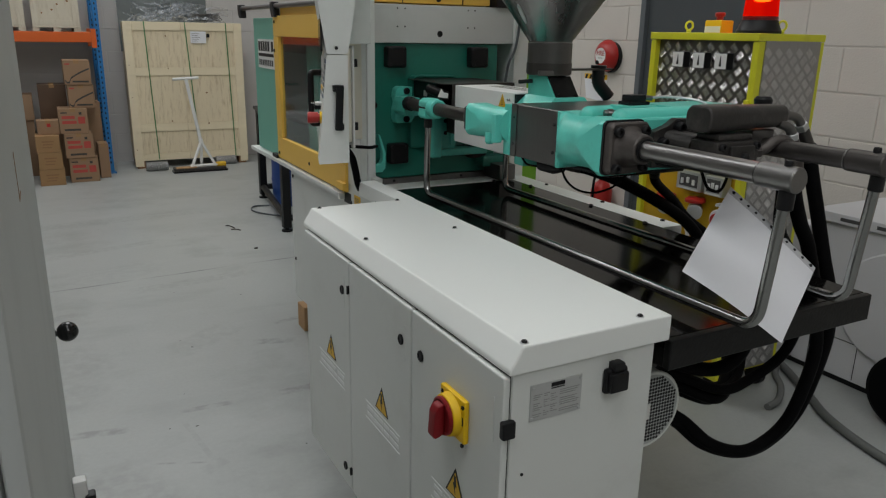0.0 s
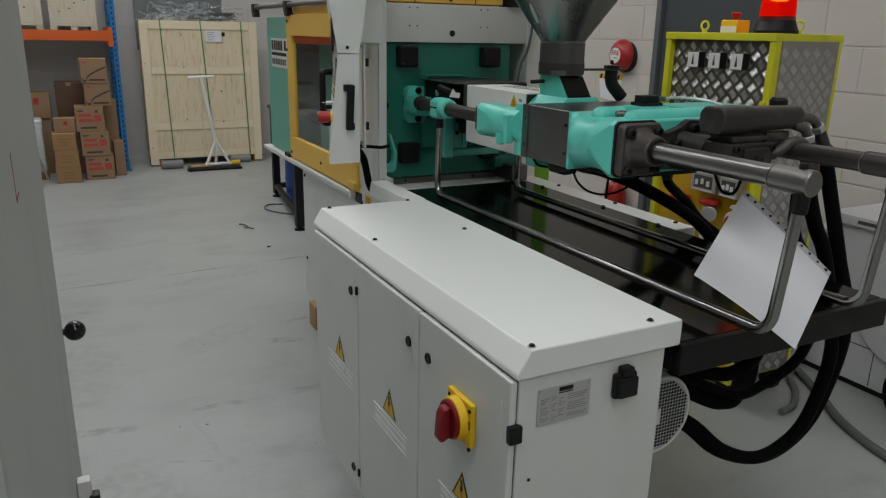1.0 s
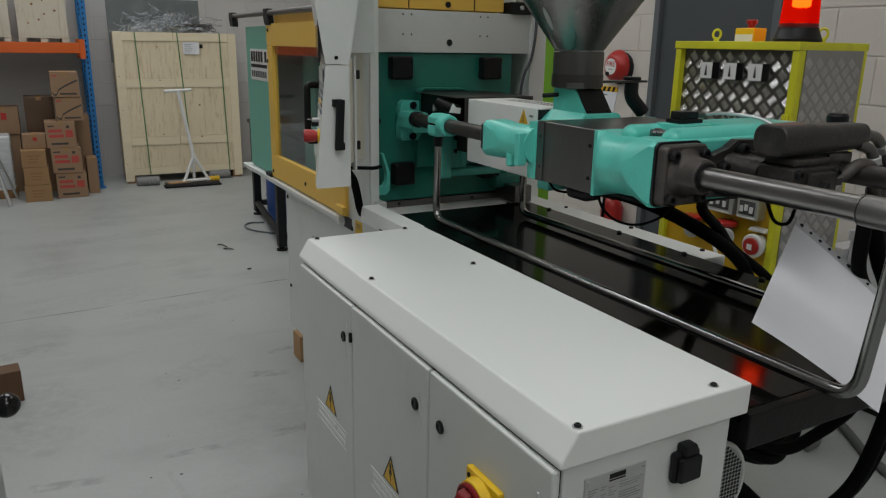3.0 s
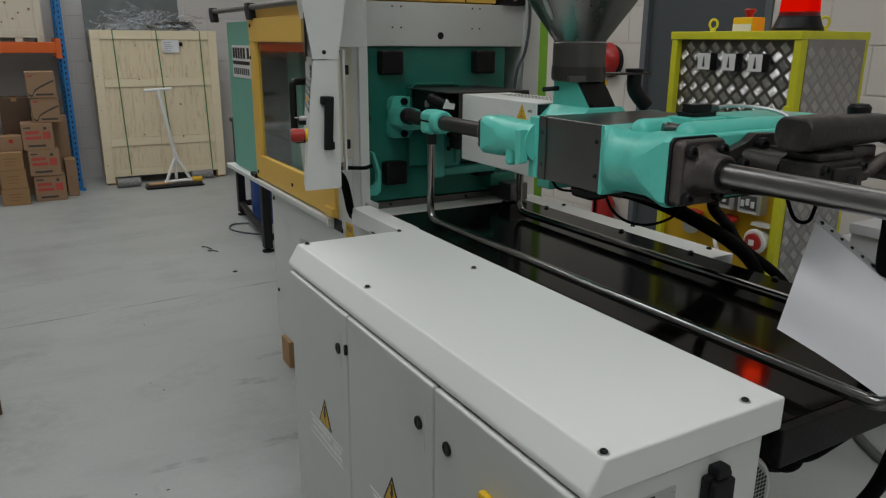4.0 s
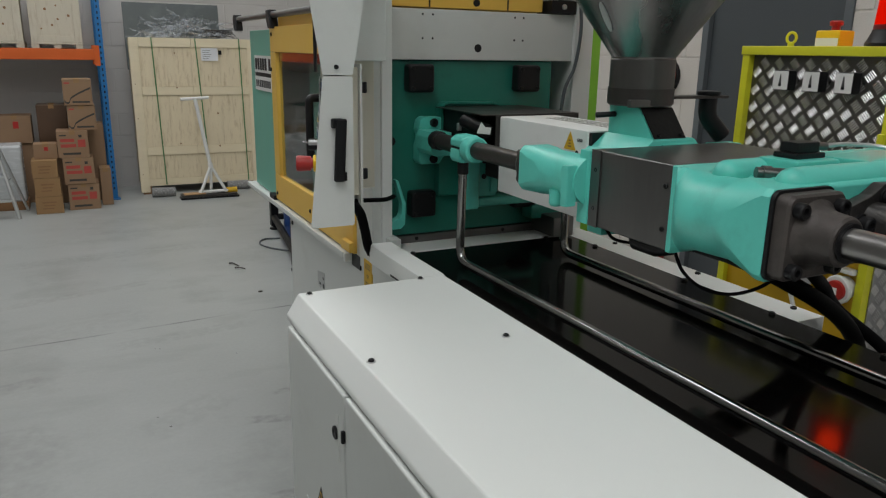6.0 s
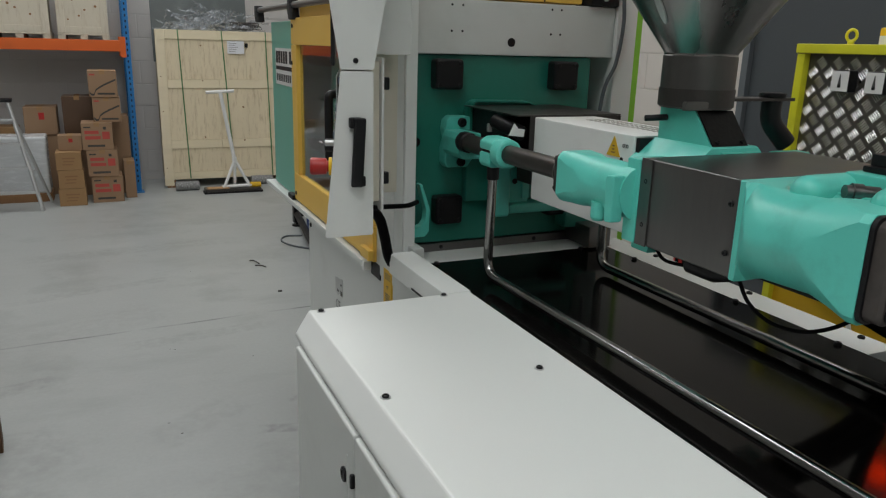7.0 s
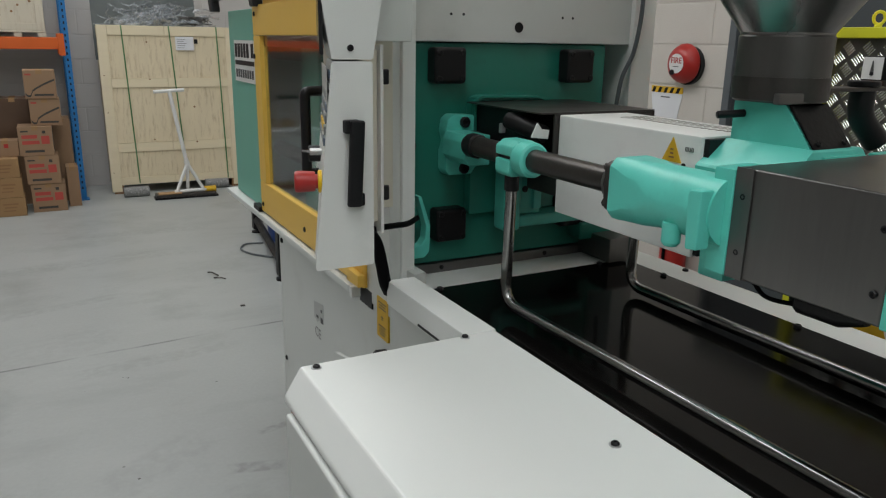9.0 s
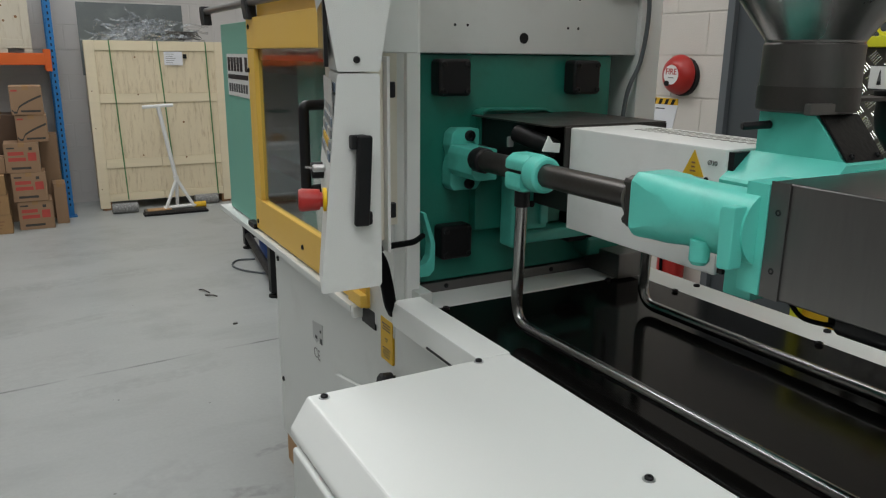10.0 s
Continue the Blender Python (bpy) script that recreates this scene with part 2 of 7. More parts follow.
def floor_material():
    m = mat("grey_painted_concrete", (0.345, 0.36, 0.35), 0.40, vary=0.17, scale=2.6, fine=60, bump=0.03, rvary=0.1,
            dirt=(0.22, 0.23, 0.215), dirt_amount=0.7, dirt_scale=1.6)
    nt = m.node_tree
    nd, ln = nt.nodes, nt.links
    b = nd["Principled BSDF"]
    base = b.inputs["Base Color"].links[0].from_socket
    tc = nd.new("ShaderNodeNewGeometry")
    # wandering hairline joint across the slab and rubber scuffs
    w = nd.new("ShaderNodeTexNoise")
    w.inputs["Scale"].default_value, w.inputs["Detail"].default_value = 1.6, 4
    ln.new(tc.outputs["Position"], w.inputs["Vector"])
    sep = nd.new("ShaderNodeSeparateXYZ")
    ln.new(tc.outputs["Position"], sep.inputs[0])
    off = nd.new("ShaderNodeMath")
    off.operation = "MULTIPLY_ADD"
    off.inputs[1].default_value = 0.05
    ln.new(w.outputs[0], off.inputs[0])
    slope = nd.new("ShaderNodeMath")
    slope.operation = "MULTIPLY_ADD"
    slope.inputs[1].default_value = -0.06
    ln.new(sep.outputs["X"], slope.inputs[0])
    ln.new(sep.outputs["Y"], slope.inputs[2])
    ln.new(slope.outputs[0], off.inputs[2])
    d = nd.new("ShaderNodeMath")
    d.operation = "SUBTRACT"
    d.inputs[1].default_value = 4.617
    ln.new(off.outputs[0], d.inputs[0])
    a = nd.new("ShaderNodeMath")
    a.operation = "ABSOLUTE"
    ln.new(d.outputs[0], a.inputs[0])
    line = nd.new("ShaderNodeMapRange")
    line.inputs["From Min"].default_value, line.inputs["From Max"].default_value = 0.003, 0.012
    line.inputs["To Min"].default_value, line.inputs["To Max"].default_value = 0.75, 0.0
    ln.new(a.outputs[0], line.inputs["Value"])
    brk = nd.new("ShaderNodeTexNoise")
    brk.inputs["Scale"].default_value = 3.3
    ln.new(tc.outputs["Position"], brk.inputs["Vector"])
    br = nd.new("ShaderNodeMapRange")
    br.inputs["From Min"].default_value, br.inputs["From Max"].default_value = 0.38, 0.62
    ln.new(brk.outputs[0], br.inputs["Value"])
    mul = nd.new("ShaderNodeMath")
    mul.operation = "MULTIPLY"
    ln.new(line.outputs[0], mul.inputs[0])
    ln.new(br.outputs[0], mul.inputs[1])
    # streaky sweeping marks
    mp = nd.new("ShaderNodeMapping")
    mp.inputs["Scale"].default_value = (1.3, 3.2, 1)
    mp.inputs["Rotation"].default_value = (0, 0, 0.12)
    ln.new(tc.outputs["Position"], mp.inputs["Vector"])
    s = nd.new("ShaderNodeTexNoise")
    s.inputs["Scale"].default_value, s.inputs["Detail"].default_value, s.inputs["Roughness"].default_value = 1.0, 7, 0.6
    ln.new(mp.outputs[0], s.inputs["Vector"])
    sr = nd.new("ShaderNodeMapRange")
    sr.inputs["From Min"].default_value, sr.inputs["From Max"].default_value = 0.55, 0.78
    sr.inputs["To Max"].default_value = 0.5
    ln.new(s.outputs[0], sr.inputs["Value"])
    # pale polished patches
    lg = nd.new("ShaderNodeMapRange")
    lg.inputs["From Min"].default_value, lg.inputs["From Max"].default_value = 0.45, 0.25
    lg.inputs["To Max"].default_value = 0.5
    ln.new(s.outputs[0], lg.inputs["Value"])
    pale = nd.new("ShaderNodeMix")
    pale.data_type = "RGBA"
    pale.inputs["B"].default_value = (0.40, 0.415, 0.405, 1)
    ln.new(base, pale.inputs["A"])
    ln.new(lg.outputs[0], pale.inputs["Factor"])
    m1 = nd.new("ShaderNodeMix")
    m1.data_type = "RGBA"
    m1.inputs["B"].default_value = (0.22, 0.23, 0.22, 1)
    ln.new(pale.outputs["Result"], m1.inputs["A"])
    ln.new(sr.outputs[0], m1.inputs["Factor"])
    m2 = nd.new("ShaderNodeMix")
    m2.data_type = "RGBA"
    m2.inputs["B"].default_value = (0.06, 0.06, 0.058, 1)
    ln.new(m1.outputs["Result"], m2.inputs["A"])
    ln.new(mul.outputs[0], m2.inputs["Factor"])
    # dark specks
    v = nd.new("ShaderNodeTexVoronoi")
    v.inputs["Scale"].default_value = 2.6
    ln.new(tc.outputs["Position"], v.inputs["Vector"])
    vr = nd.new("ShaderNodeMapRange")
    vr.inputs["From Min"].default_value, vr.inputs["From Max"].default_value = 0.010, 0.020
    vr.inputs["To Min"].default_value, vr.inputs["To Max"].default_value = 0.6, 0.0
    ln.new(v.outputs["Distance"], vr.inputs["Value"])
    m3 = nd.new("ShaderNodeMix")
    m3.data_type = "RGBA"
    m3.inputs["B"].default_value = (0.07, 0.065, 0.06, 1)
    ln.new(m2.outputs["Result"], m3.inputs["A"])
    ln.new(vr.outputs[0], m3.inputs["Factor"])
    # worn tape marks and broad stains: (x, y, half length, half width, turn, strength)
    last = m3.outputs["Result"]
    # stains at (0.02, 2.30) and (0.16, 2.02) also paint the cabinet's floor shade
    for sx, sy, hl, hw, turn, deep in ((0.085, 2.826, 0.12, 0.028, -0.19, 0.42), (0.50, 2.855, 0.10, 0.020, -0.05, 0.36), (0.90, 2.846, 0.11, 0.028, 0.02, 0.45),
                                       (1.055, 3.615, 0.075, 0.022, 0.2, 0.4), (0.345, 2.485, 0.09, 0.006, -0.4, 0.40), (-0.02, 3.50, 0.22, 0.20, 0.3, 0.16), (0.0, 3.20, 0.12, 0.16, 0.9, 0.14), (0.30, 4.75, 0.35, 0.16, 0.5, 0.10), (0.25, 5.35, 0.5, 0.05, 0.25, 0.14), (0.02, 2.30, 0.30, 0.22, 0.4, 0.20), (0.16, 2.02, 0.24, 0.16, 0.2, 0.16), (0.42, 2.62, 0.012, 0.16, 0.15, 0.14), (0.44, 2.42, 0.05, 0.03, 0.5, 0.14), (0.92, 3.38, 0.10, 0.035, -0.3, 0.4), (0.62, 3.55, 0.22, 0.10, 0.6, 0.14), (0.75, 4.45, 0.4, 0.06, 0.12, 0.16), (0.45, 6.2, 0.7, 0.10, 0.1, 0.16), (0.9, 6.9, 0.6, 0.08, -0.1, 0.14), (-0.2, 4.05, 0.35, 0.06, 0.3, 0.25)):
        sm = nd.new("ShaderNodeMapping")
        sm.vector_type = "TEXTURE"
        sm.inputs["Location"].default_value = (sx, sy, 0)
        sm.inputs["Rotation"].default_value = (0, 0, turn)
        sm.inputs["Scale"].default_value = (hl, hw, 1)
        ln.new(tc.outputs["Position"], sm.inputs["Vector"])
        ss = nd.new("ShaderNodeSeparateXYZ")
        ln.new(sm.outputs[0], ss.inputs[0])
        prod = None
        for axis in ("X", "Y"):
            ab = nd.new("ShaderNodeMath")
            ab.operation = "ABSOLUTE"
            ln.new(ss.outputs[axis], ab.inputs[0])
            fade = nd.new("ShaderNodeMapRange")
            fade.inputs["From Min"].default_value, fade.inputs["From Max"].default_value = 0.75, 1.05
            fade.inputs["To Min"].default_value, fade.inputs["To Max"].default_value = (deep if axis == "X" else 1.0), 0.0
            ln.new(ab.outputs[0], fade.inputs["Value"])
            if prod is None:
                prod = fade.outputs[0]
            else:
                mu = nd.new("ShaderNodeMath")
                mu.operation = "MULTIPLY"
                ln.new(prod, mu.inputs[0])
                ln.new(fade.outputs[0], mu.inputs[1])
                prod = mu.outputs[0]
        wn = nd.new("ShaderNodeTexNoise")
        wn.inputs["Scale"].default_value, wn.inputs["Detail"].default_value = 22, 6
        ln.new(tc.outputs["Position"], wn.inputs["Vector"])
        wr = nd.new("ShaderNodeMapRange")
        wr.inputs["From Min"].default_value, wr.inputs["From Max"].default_value = 0.35, 0.6
        ln.new(wn.outputs[0], wr.inputs["Value"])
        mu = nd.new("ShaderNodeMath")
        mu.operation = "MULTIPLY"
        ln.new(prod, mu.inputs[0])
        ln.new(wr.outputs[0], mu.inputs[1])
        mm = nd.new("ShaderNodeMix")
        mm.data_type = "RGBA"
        mm.inputs["B"].default_value = (0.13, 0.125, 0.12, 1)
        ln.new(last, mm.inputs["A"])
        ln.new(mu.outputs[0], mm.inputs["Factor"])
        last = mm.outputs["Result"]
    ln.new(last, b.inputs["Base Color"])
    return m


FLOOR = floor_material()


def glass_material(name, tint, rough=0.02):
    m = bpy.data.materials.new(name)
    m.use_nodes = True
    b = m.node_tree.nodes["Principled BSDF"]
    b.inputs["Base Color"].default_value = (*tint, 1)
    b.inputs["Transmission Weight"].default_value = 1.0
    b.inputs["Roughness"].default_value = rough
    b.inputs["IOR"].default_value = 1.45
    return m


GLASS = glass_material("clear_guard_window", (0.85, 0.9, 0.88), 0.045)


def glow_material(name, colour, strength):
    m = bpy.data.materials.new(name)
    m.use_nodes = True
    b = m.node_tree.nodes["Principled BSDF"]
    b.inputs["Base Color"].default_value = (*colour, 1)
    b.inputs["Roughness"].default_value = 0.3
    b.inputs["Emission Color"].default_value = (*colour, 1)
    b.inputs["Emission Strength"].default_value = strength
    return m


BEACONRIM = mat("dark_red_lens_rim", (0.16, 0.004, 0.004), 0.3)


def lens_material(name, tint, glow):
    """Red lens: part glowing, part clear to the bulb behind it."""
    m = bpy.data.materials.new(name)
    m.use_nodes = True
    nt = m.node_tree
    nt.nodes.remove(nt.nodes["Principled BSDF"])
    em, tr, mx = nt.nodes.new("ShaderNodeEmission"), nt.nodes.new("ShaderNodeBsdfGlass"), nt.nodes.new("ShaderNodeMixShader")
    em.inputs["Color"].default_value, em.inputs["Strength"].default_value = (1.0, 0.006, 0.001, 1), glow
    tr.inputs["Color"].default_value = (*tint, 1)
    tr.inputs["Roughness"].default_value, tr.inputs["IOR"].default_value = 0.28, 1.12
    mx.inputs[0].default_value = 0.65
    nt.links.new(em.outputs[0], mx.inputs[1])
    nt.links.new(tr.outputs[0], mx.inputs[2])
    nt.links.new(mx.outputs[0], nt.nodes["Material Output"].inputs["Surface"])
    return m


BEACON = lens_material("lit_red_beacon_lens", (1.0, 0.14, 0.03), 0.95)
BEACONCORE = glow_material("lit_beacon_bulb", (1.0, 0.26, 0.055), 14)
TUBEGLOW = glow_material("lit_tube_diffuser", (1.0, 0.97, 0.93), 3.0)


# ---- building blocks ----
ROOT = {}


def thing(name, loc, label, category, group="", kind=""):
    ob = new(name)
    ob.empty_display_size = 0.05
    ob.location = loc
    ROOT[ob.name] = Vector(loc)
    return tagged(ob, label, category, group, kind)


def part(name, bm, material, parent=None, label="", smooth=True, sharp=32):
    """Links a bmesh, given in world metres, as one mesh under a thing or a part."""
    me = bpy.data.meshes.new(name)
    root = ROOT[parent.name] if parent else Vector((0, 0, 0))
    if parent:
        bmesh.ops.translate(bm, verts=bm.verts, vec=-root)
    bmesh.ops.recalc_face_normals(bm, faces=bm.faces)
    bm.to_mesh(me)
    bm.free()
    for m in material if isinstance(material, (list, tuple)) else (material,):
        me.materials.append(m)
    if smooth:
        me.shade_smooth()
        me.set_sharp_from_angle(angle=radians(sharp))
    ob = new(name, me)
    if smooth:
        # broad faces stay flat beside their rounded edges
        wn = ob.modifiers.new("face_weight", "WEIGHTED_NORMAL")
        wn.keep_sharp = True
    if parent:
        ob.parent = parent
        ROOT[ob.name] = root
    if label:
        ob["label"] = label
    return ob


def alone(name, bm, material, label, category, group="", kind="", smooth=True):
    """A thing of one mesh, its origin at the middle of its base."""
    vs = [v.co for v in bm.verts]
    lo = [min(c[i] for c in vs) for i in range(3)]
    hi = [max(c[i] for c in vs) for i in range(3)]
    base = Vector(((lo[0] + hi[0]) / 2, (lo[1] + hi[1]) / 2, lo[2]))
    bmesh.ops.translate(bm, verts=bm.verts, vec=-base)
    ob = part(name, bm, material, None, "", smooth)
    ob.location = base
    ROOT[ob.name] = base
    return tagged(ob, label, category, group, kind)


def box(x0, x1, y0, y1, z0, z1, bevel=0.0, seg=2, bm=None, m=None):
    """A block between two corners, with rounded edges, turned by m."""
    own = bmesh.new()
    g = bmesh.ops.create_cube(own, size=1.0)
    bmesh.ops.scale(own, verts=g["verts"], vec=(abs(x1 - x0), abs(y1 - y0), abs(z1 - z0)))
    if bevel:
        bmesh.ops.bevel(own, geom=own.edges[:], offset=min(bevel, 0.45 * min(abs(x1 - x0), abs(y1 - y0), abs(z1 - z0))), segments=seg, profile=0.5, affect="EDGES")
    if m:
        bmesh.ops.transform(own, matrix=m, verts=own.verts)
    bmesh.ops.translate(own, verts=own.verts, vec=((x0 + x1) / 2, (y0 + y1) / 2, (z0 + z1) / 2))
    return merge(bm, own)


def merge(bm, own):
    if bm is None:
        return own
    me = bpy.data.meshes.new("tmp")
    own.to_mesh(me)
    own.free()
    bm.from_mesh(me)
    bpy.data.meshes.remove(me)
    return bm


def lathe(profile, start, way, seg=32, bm=None):
    """A turned body: (distance along the axis, radius) pairs from start along way."""
    own = bmesh.new()
    start, way = Vector(start), Vector(way).normalized()
    q = Vector((0, 0, 1)).rotation_difference(way).to_matrix()
    rings = []
    for d, r in profile:
        ring = []
        for i in range(seg):
            a = 2 * math.pi * i / seg
            ring.append(own.verts.new(start + q @ Vector((r * math.cos(a), r * math.sin(a), d))))
        rings.append(ring)
    for a, b in zip(rings, rings[1:]):
        for i in range(seg):
            own.faces.new((a[i], a[(i + 1) % seg], b[(i + 1) % seg], b[i]))
    if profile[0][1] > 1e-5:
        own.faces.new(rings[0][::-1])
    if profile[-1][1] > 1e-5:
        own.faces.new(rings[-1])
    bmesh.ops.remove_doubles(own, verts=own.verts, dist=1e-6)
    return merge(bm, own)


def rod(a, b, r, seg=20, bm=None, bevel=0.0015):
    a, b = Vector(a), Vector(b)
    n = (b - a).length
    e = min(bevel, r * 0.4, n * 0.3)
    return lathe([(0, r - e), (e, r), (n - e, r), (n, r - e)], a, b - a, seg, bm)


def smooth_path(points, bend=0.03, steps=6):
    """A polyline with rounded corners."""
    pts = [Vector(p) for p in points]
    out = [pts[0]]
    for p, c, n in zip(pts, pts[1:], pts[2:]):
        d = min(bend, (p - c).length * 0.49, (n - c).length * 0.49)
        a, b = c + (p - c).normalized() * d, c + (n - c).normalized() * d
        for i in range(steps + 1):
            t = i / steps
            out.append(a * (1 - t) ** 2 + c * 2 * t * (1 - t) + b * t * t)
    out.append(pts[-1])
    return out


def spline(points, steps=8):
    """A soft curve through the points."""
    p = [Vector(q) for q in points]
    p = [p[0] * 2 - p[1]] + p + [p[-1] * 2 - p[-2]]
    out = []
    for a, b, c, d in zip(p, p[1:], p[2:], p[3:]):
        for i in range(steps):
            t = i / steps
            out.append(0.5 * (2 * b + (c - a) * t + (2 * a - 5 * b + 4 * c - d) * t * t + (3 * b - a - 3 * c + d) * t ** 3))
    out.append(p[-2])
    return out


def tube(path, r, seg=14, bm=None):
    own = bmesh.new()
    rings, up = [], None
    for i, p in enumerate(path):
        t = (path[min(i + 1, len(path) - 1)] - path[max(i - 1, 0)]).normalized()
        if up is None:
            up = t.orthogonal().normalized()
        up = (up - t * up.dot(t)).normalized()
        side = t.cross(up)
        rings.append([own.verts.new(p + (up * math.cos(2 * math.pi * k / seg) + side * math.sin(2 * math.pi * k / seg)) * r) for k in range(seg)])
    for a, b in zip(rings, rings[1:]):
        for k in range(seg):
            own.faces.new((a[k], a[(k + 1) % seg], b[(k + 1) % seg], b[k]))
    own.faces.new(rings[0][::-1])
    own.faces.new(rings[-1])
    return merge(bm, own)


def prism(outline, axis, lo, hi, bevel=0.0, bm=None):
    """A flat outline drawn out along an axis: for x the outline is (y, z), for y (x, z), for z (x, y)."""
    own = bmesh.new()
    put = {"x": lambda u, v, w: (w, u, v), "y": lambda u, v, w: (u, w, v), "z": lambda u, v, w: (u, v, w)}[axis]
    a = [own.verts.new(put(u, v, lo)) for u, v in outline]
    b = [own.verts.new(put(u, v, hi)) for u, v in outline]
    own.faces.new(a)
    own.faces.new(b[::-1])
    n = len(outline)
    for i in range(n):
        own.faces.new((a[i], b[i], b[(i + 1) % n], a[(i + 1) % n]))
    bmesh.ops.recalc_face_normals(own, faces=own.faces)
    if bevel:
        bmesh.ops.bevel(own, geom=own.edges[:], offset=bevel, segments=2, profile=0.5, affect="EDGES")
    return merge(bm, own)


def loft(sections, bm=None):
    """Skin through closed rings of the same count."""
    own = bmesh.new()
    rings = [[own.verts.new(p) for p in s] for s in sections]
    n = len(rings[0])
    for a, b in zip(rings, rings[1:]):
        for i in range(n):
            own.faces.new((a[i], a[(i + 1) % n], b[(i + 1) % n], b[i]))
    own.faces.new(rings[0][::-1])
    own.faces.new(rings[-1])
    return merge(bm, own)


def bolt(name, parent, pos, way, r, h, material=BLACK):
    """A socket-head or pan-head screw with its recess."""
    pos, way = Vector(pos), Vector(way).normalized()
    return part(name, lathe([(-0.002, r), (h * 0.7, r), (h, r * 0.8), (h, r * 0.45), (h * 0.5, r * 0.42), (h * 0.5, 0)], pos, way, 14), material, parent)


# ---- the hall ----
def wall_panel(name, x0, x1, y0, y1, z0, z1, material, label):
    return alone(name, box(x0, x1, y0, y1, z0, z1), material, label, "wall", kind="structure", smooth=False)


alone("floor", box(-6.2, 3.78, -4.2, 9.2, -0.2, 0.0), FLOOR, "grey painted concrete workshop floor with scuffs", "floor", kind="structure", smooth=False)
alone("ceiling", box(-6.2, 3.78, -4.2, 9.2, 4.6, 4.7), CEIL, "pale sheeted workshop roof", "ceiling", kind="structure", smooth=False)
wall_north = wall_panel("wall_north", -6.2, 3.78, 9.0, 9.2, 0.0, 4.6, BACKWALL, "grey-white painted blockwork wall behind the crate")
wall_panel("wall_south", -6.2, 3.78, -4.2, -4.0, 0.0, 4.6, BACKWALL, "plain painted workshop wall")
wall_panel("wall_west", -6.2, -6.0, -4.0, 9.0, 0.0, 4.6, BACKWALL, "plain painted workshop wall")

# side wall with a doorway 0.91 m wide; its face of blocks stands at x = 3.58
WX, DOOR0, DOOR1, DOORTOP = 3.584, 3.02, 3.93, 2.10
wall_east = wall_panel("wall_east", WX, 3.78, DOOR1, 9.0, 0.0, 4.6, MORTAR, "cream painted blockwork wall with flush joints")
part("wall_section", box(WX, 3.78, -4.0, DOOR0, 0.0, 4.6), MORTAR, wall_east, smooth=False)
part("wall_section", box(WX, 3.78, DOOR0, DOOR1, DOORTOP, 4.6), MORTAR, wall_east, smooth=False)

door_1 = thing("door_1", (3.62, 3.475, 0), "dark grey flush steel door in a grey frame", "door", kind="structure")
part("door_leaf", box(3.60, 3.645, DOOR0 + 0.045, DOOR1 - 0.045, 0.006, DOORTOP - 0.045, 0.003), DOORGREY, door_1)
for ya, yb in ((DOOR0, DOOR0 + 0.045), (DOOR1 - 0.045, DOOR1)):
    part("jamb", box(3.57, 3.66, ya, yb, 0.0, DOORTOP, 0.003), FRAMEGREY, door_1)
part("door_head", box(3.57, 3.66, DOOR0, DOOR1, DOORTOP - 0.045, DOORTOP, 0.003), FRAMEGREY, door_1)

# assumed ceiling tube fittings, out of view, one for each added lamp
for lx, ly, watts in LAMPS:
    f = thing("assumed_tube_fitting", (lx, ly, 4.34), "assumed white ceiling batten with lit fluorescent tubes, out of view", "ceiling light", group="ceiling lights")
    part("housing", box(lx - 0.80, lx + 0.80, ly - 1.2, ly + 1.2, 4.42, 4.60, 0.01), WHITE, f)
    for dx in (-0.60, -0.20, 0.20, 0.60):
        part("tube", rod((lx + dx, ly - 1.15, 4.40), (lx + dx, ly + 1.15, 4.40), 0.018), TUBEGLOW, f)


# ---- electrical cabinet ----
cab = thing("electrical_cabinet", (0.84, 1.51, 0.262), "light grey steel electrical cabinet with three doors", "cabinet")
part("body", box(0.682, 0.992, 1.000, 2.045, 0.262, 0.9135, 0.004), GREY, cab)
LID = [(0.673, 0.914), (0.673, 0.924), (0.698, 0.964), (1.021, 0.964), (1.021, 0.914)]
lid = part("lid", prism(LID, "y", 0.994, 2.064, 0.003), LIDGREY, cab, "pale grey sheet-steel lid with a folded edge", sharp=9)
for sx, sy in ((0.706, 1.007), (0.961, 1.013), (0.711, 1.692), (0.960, 1.698), (0.717, 2.049), (0.962, 2.055)):
    part("washer", lathe([(0, 0.0075), (0.0010, 0.0075), (0.0010, 0)], (sx, sy, 0.964), (0, 0, 1), 18), ALU, lid)
    bolt("screw", lid, (sx, sy, 0.9650), (0, 0, 1), 0.0050, 0.0035)
DOORS = [(1.0025, 1.346), (1.351, 1.696), (1.701, 2.038)]
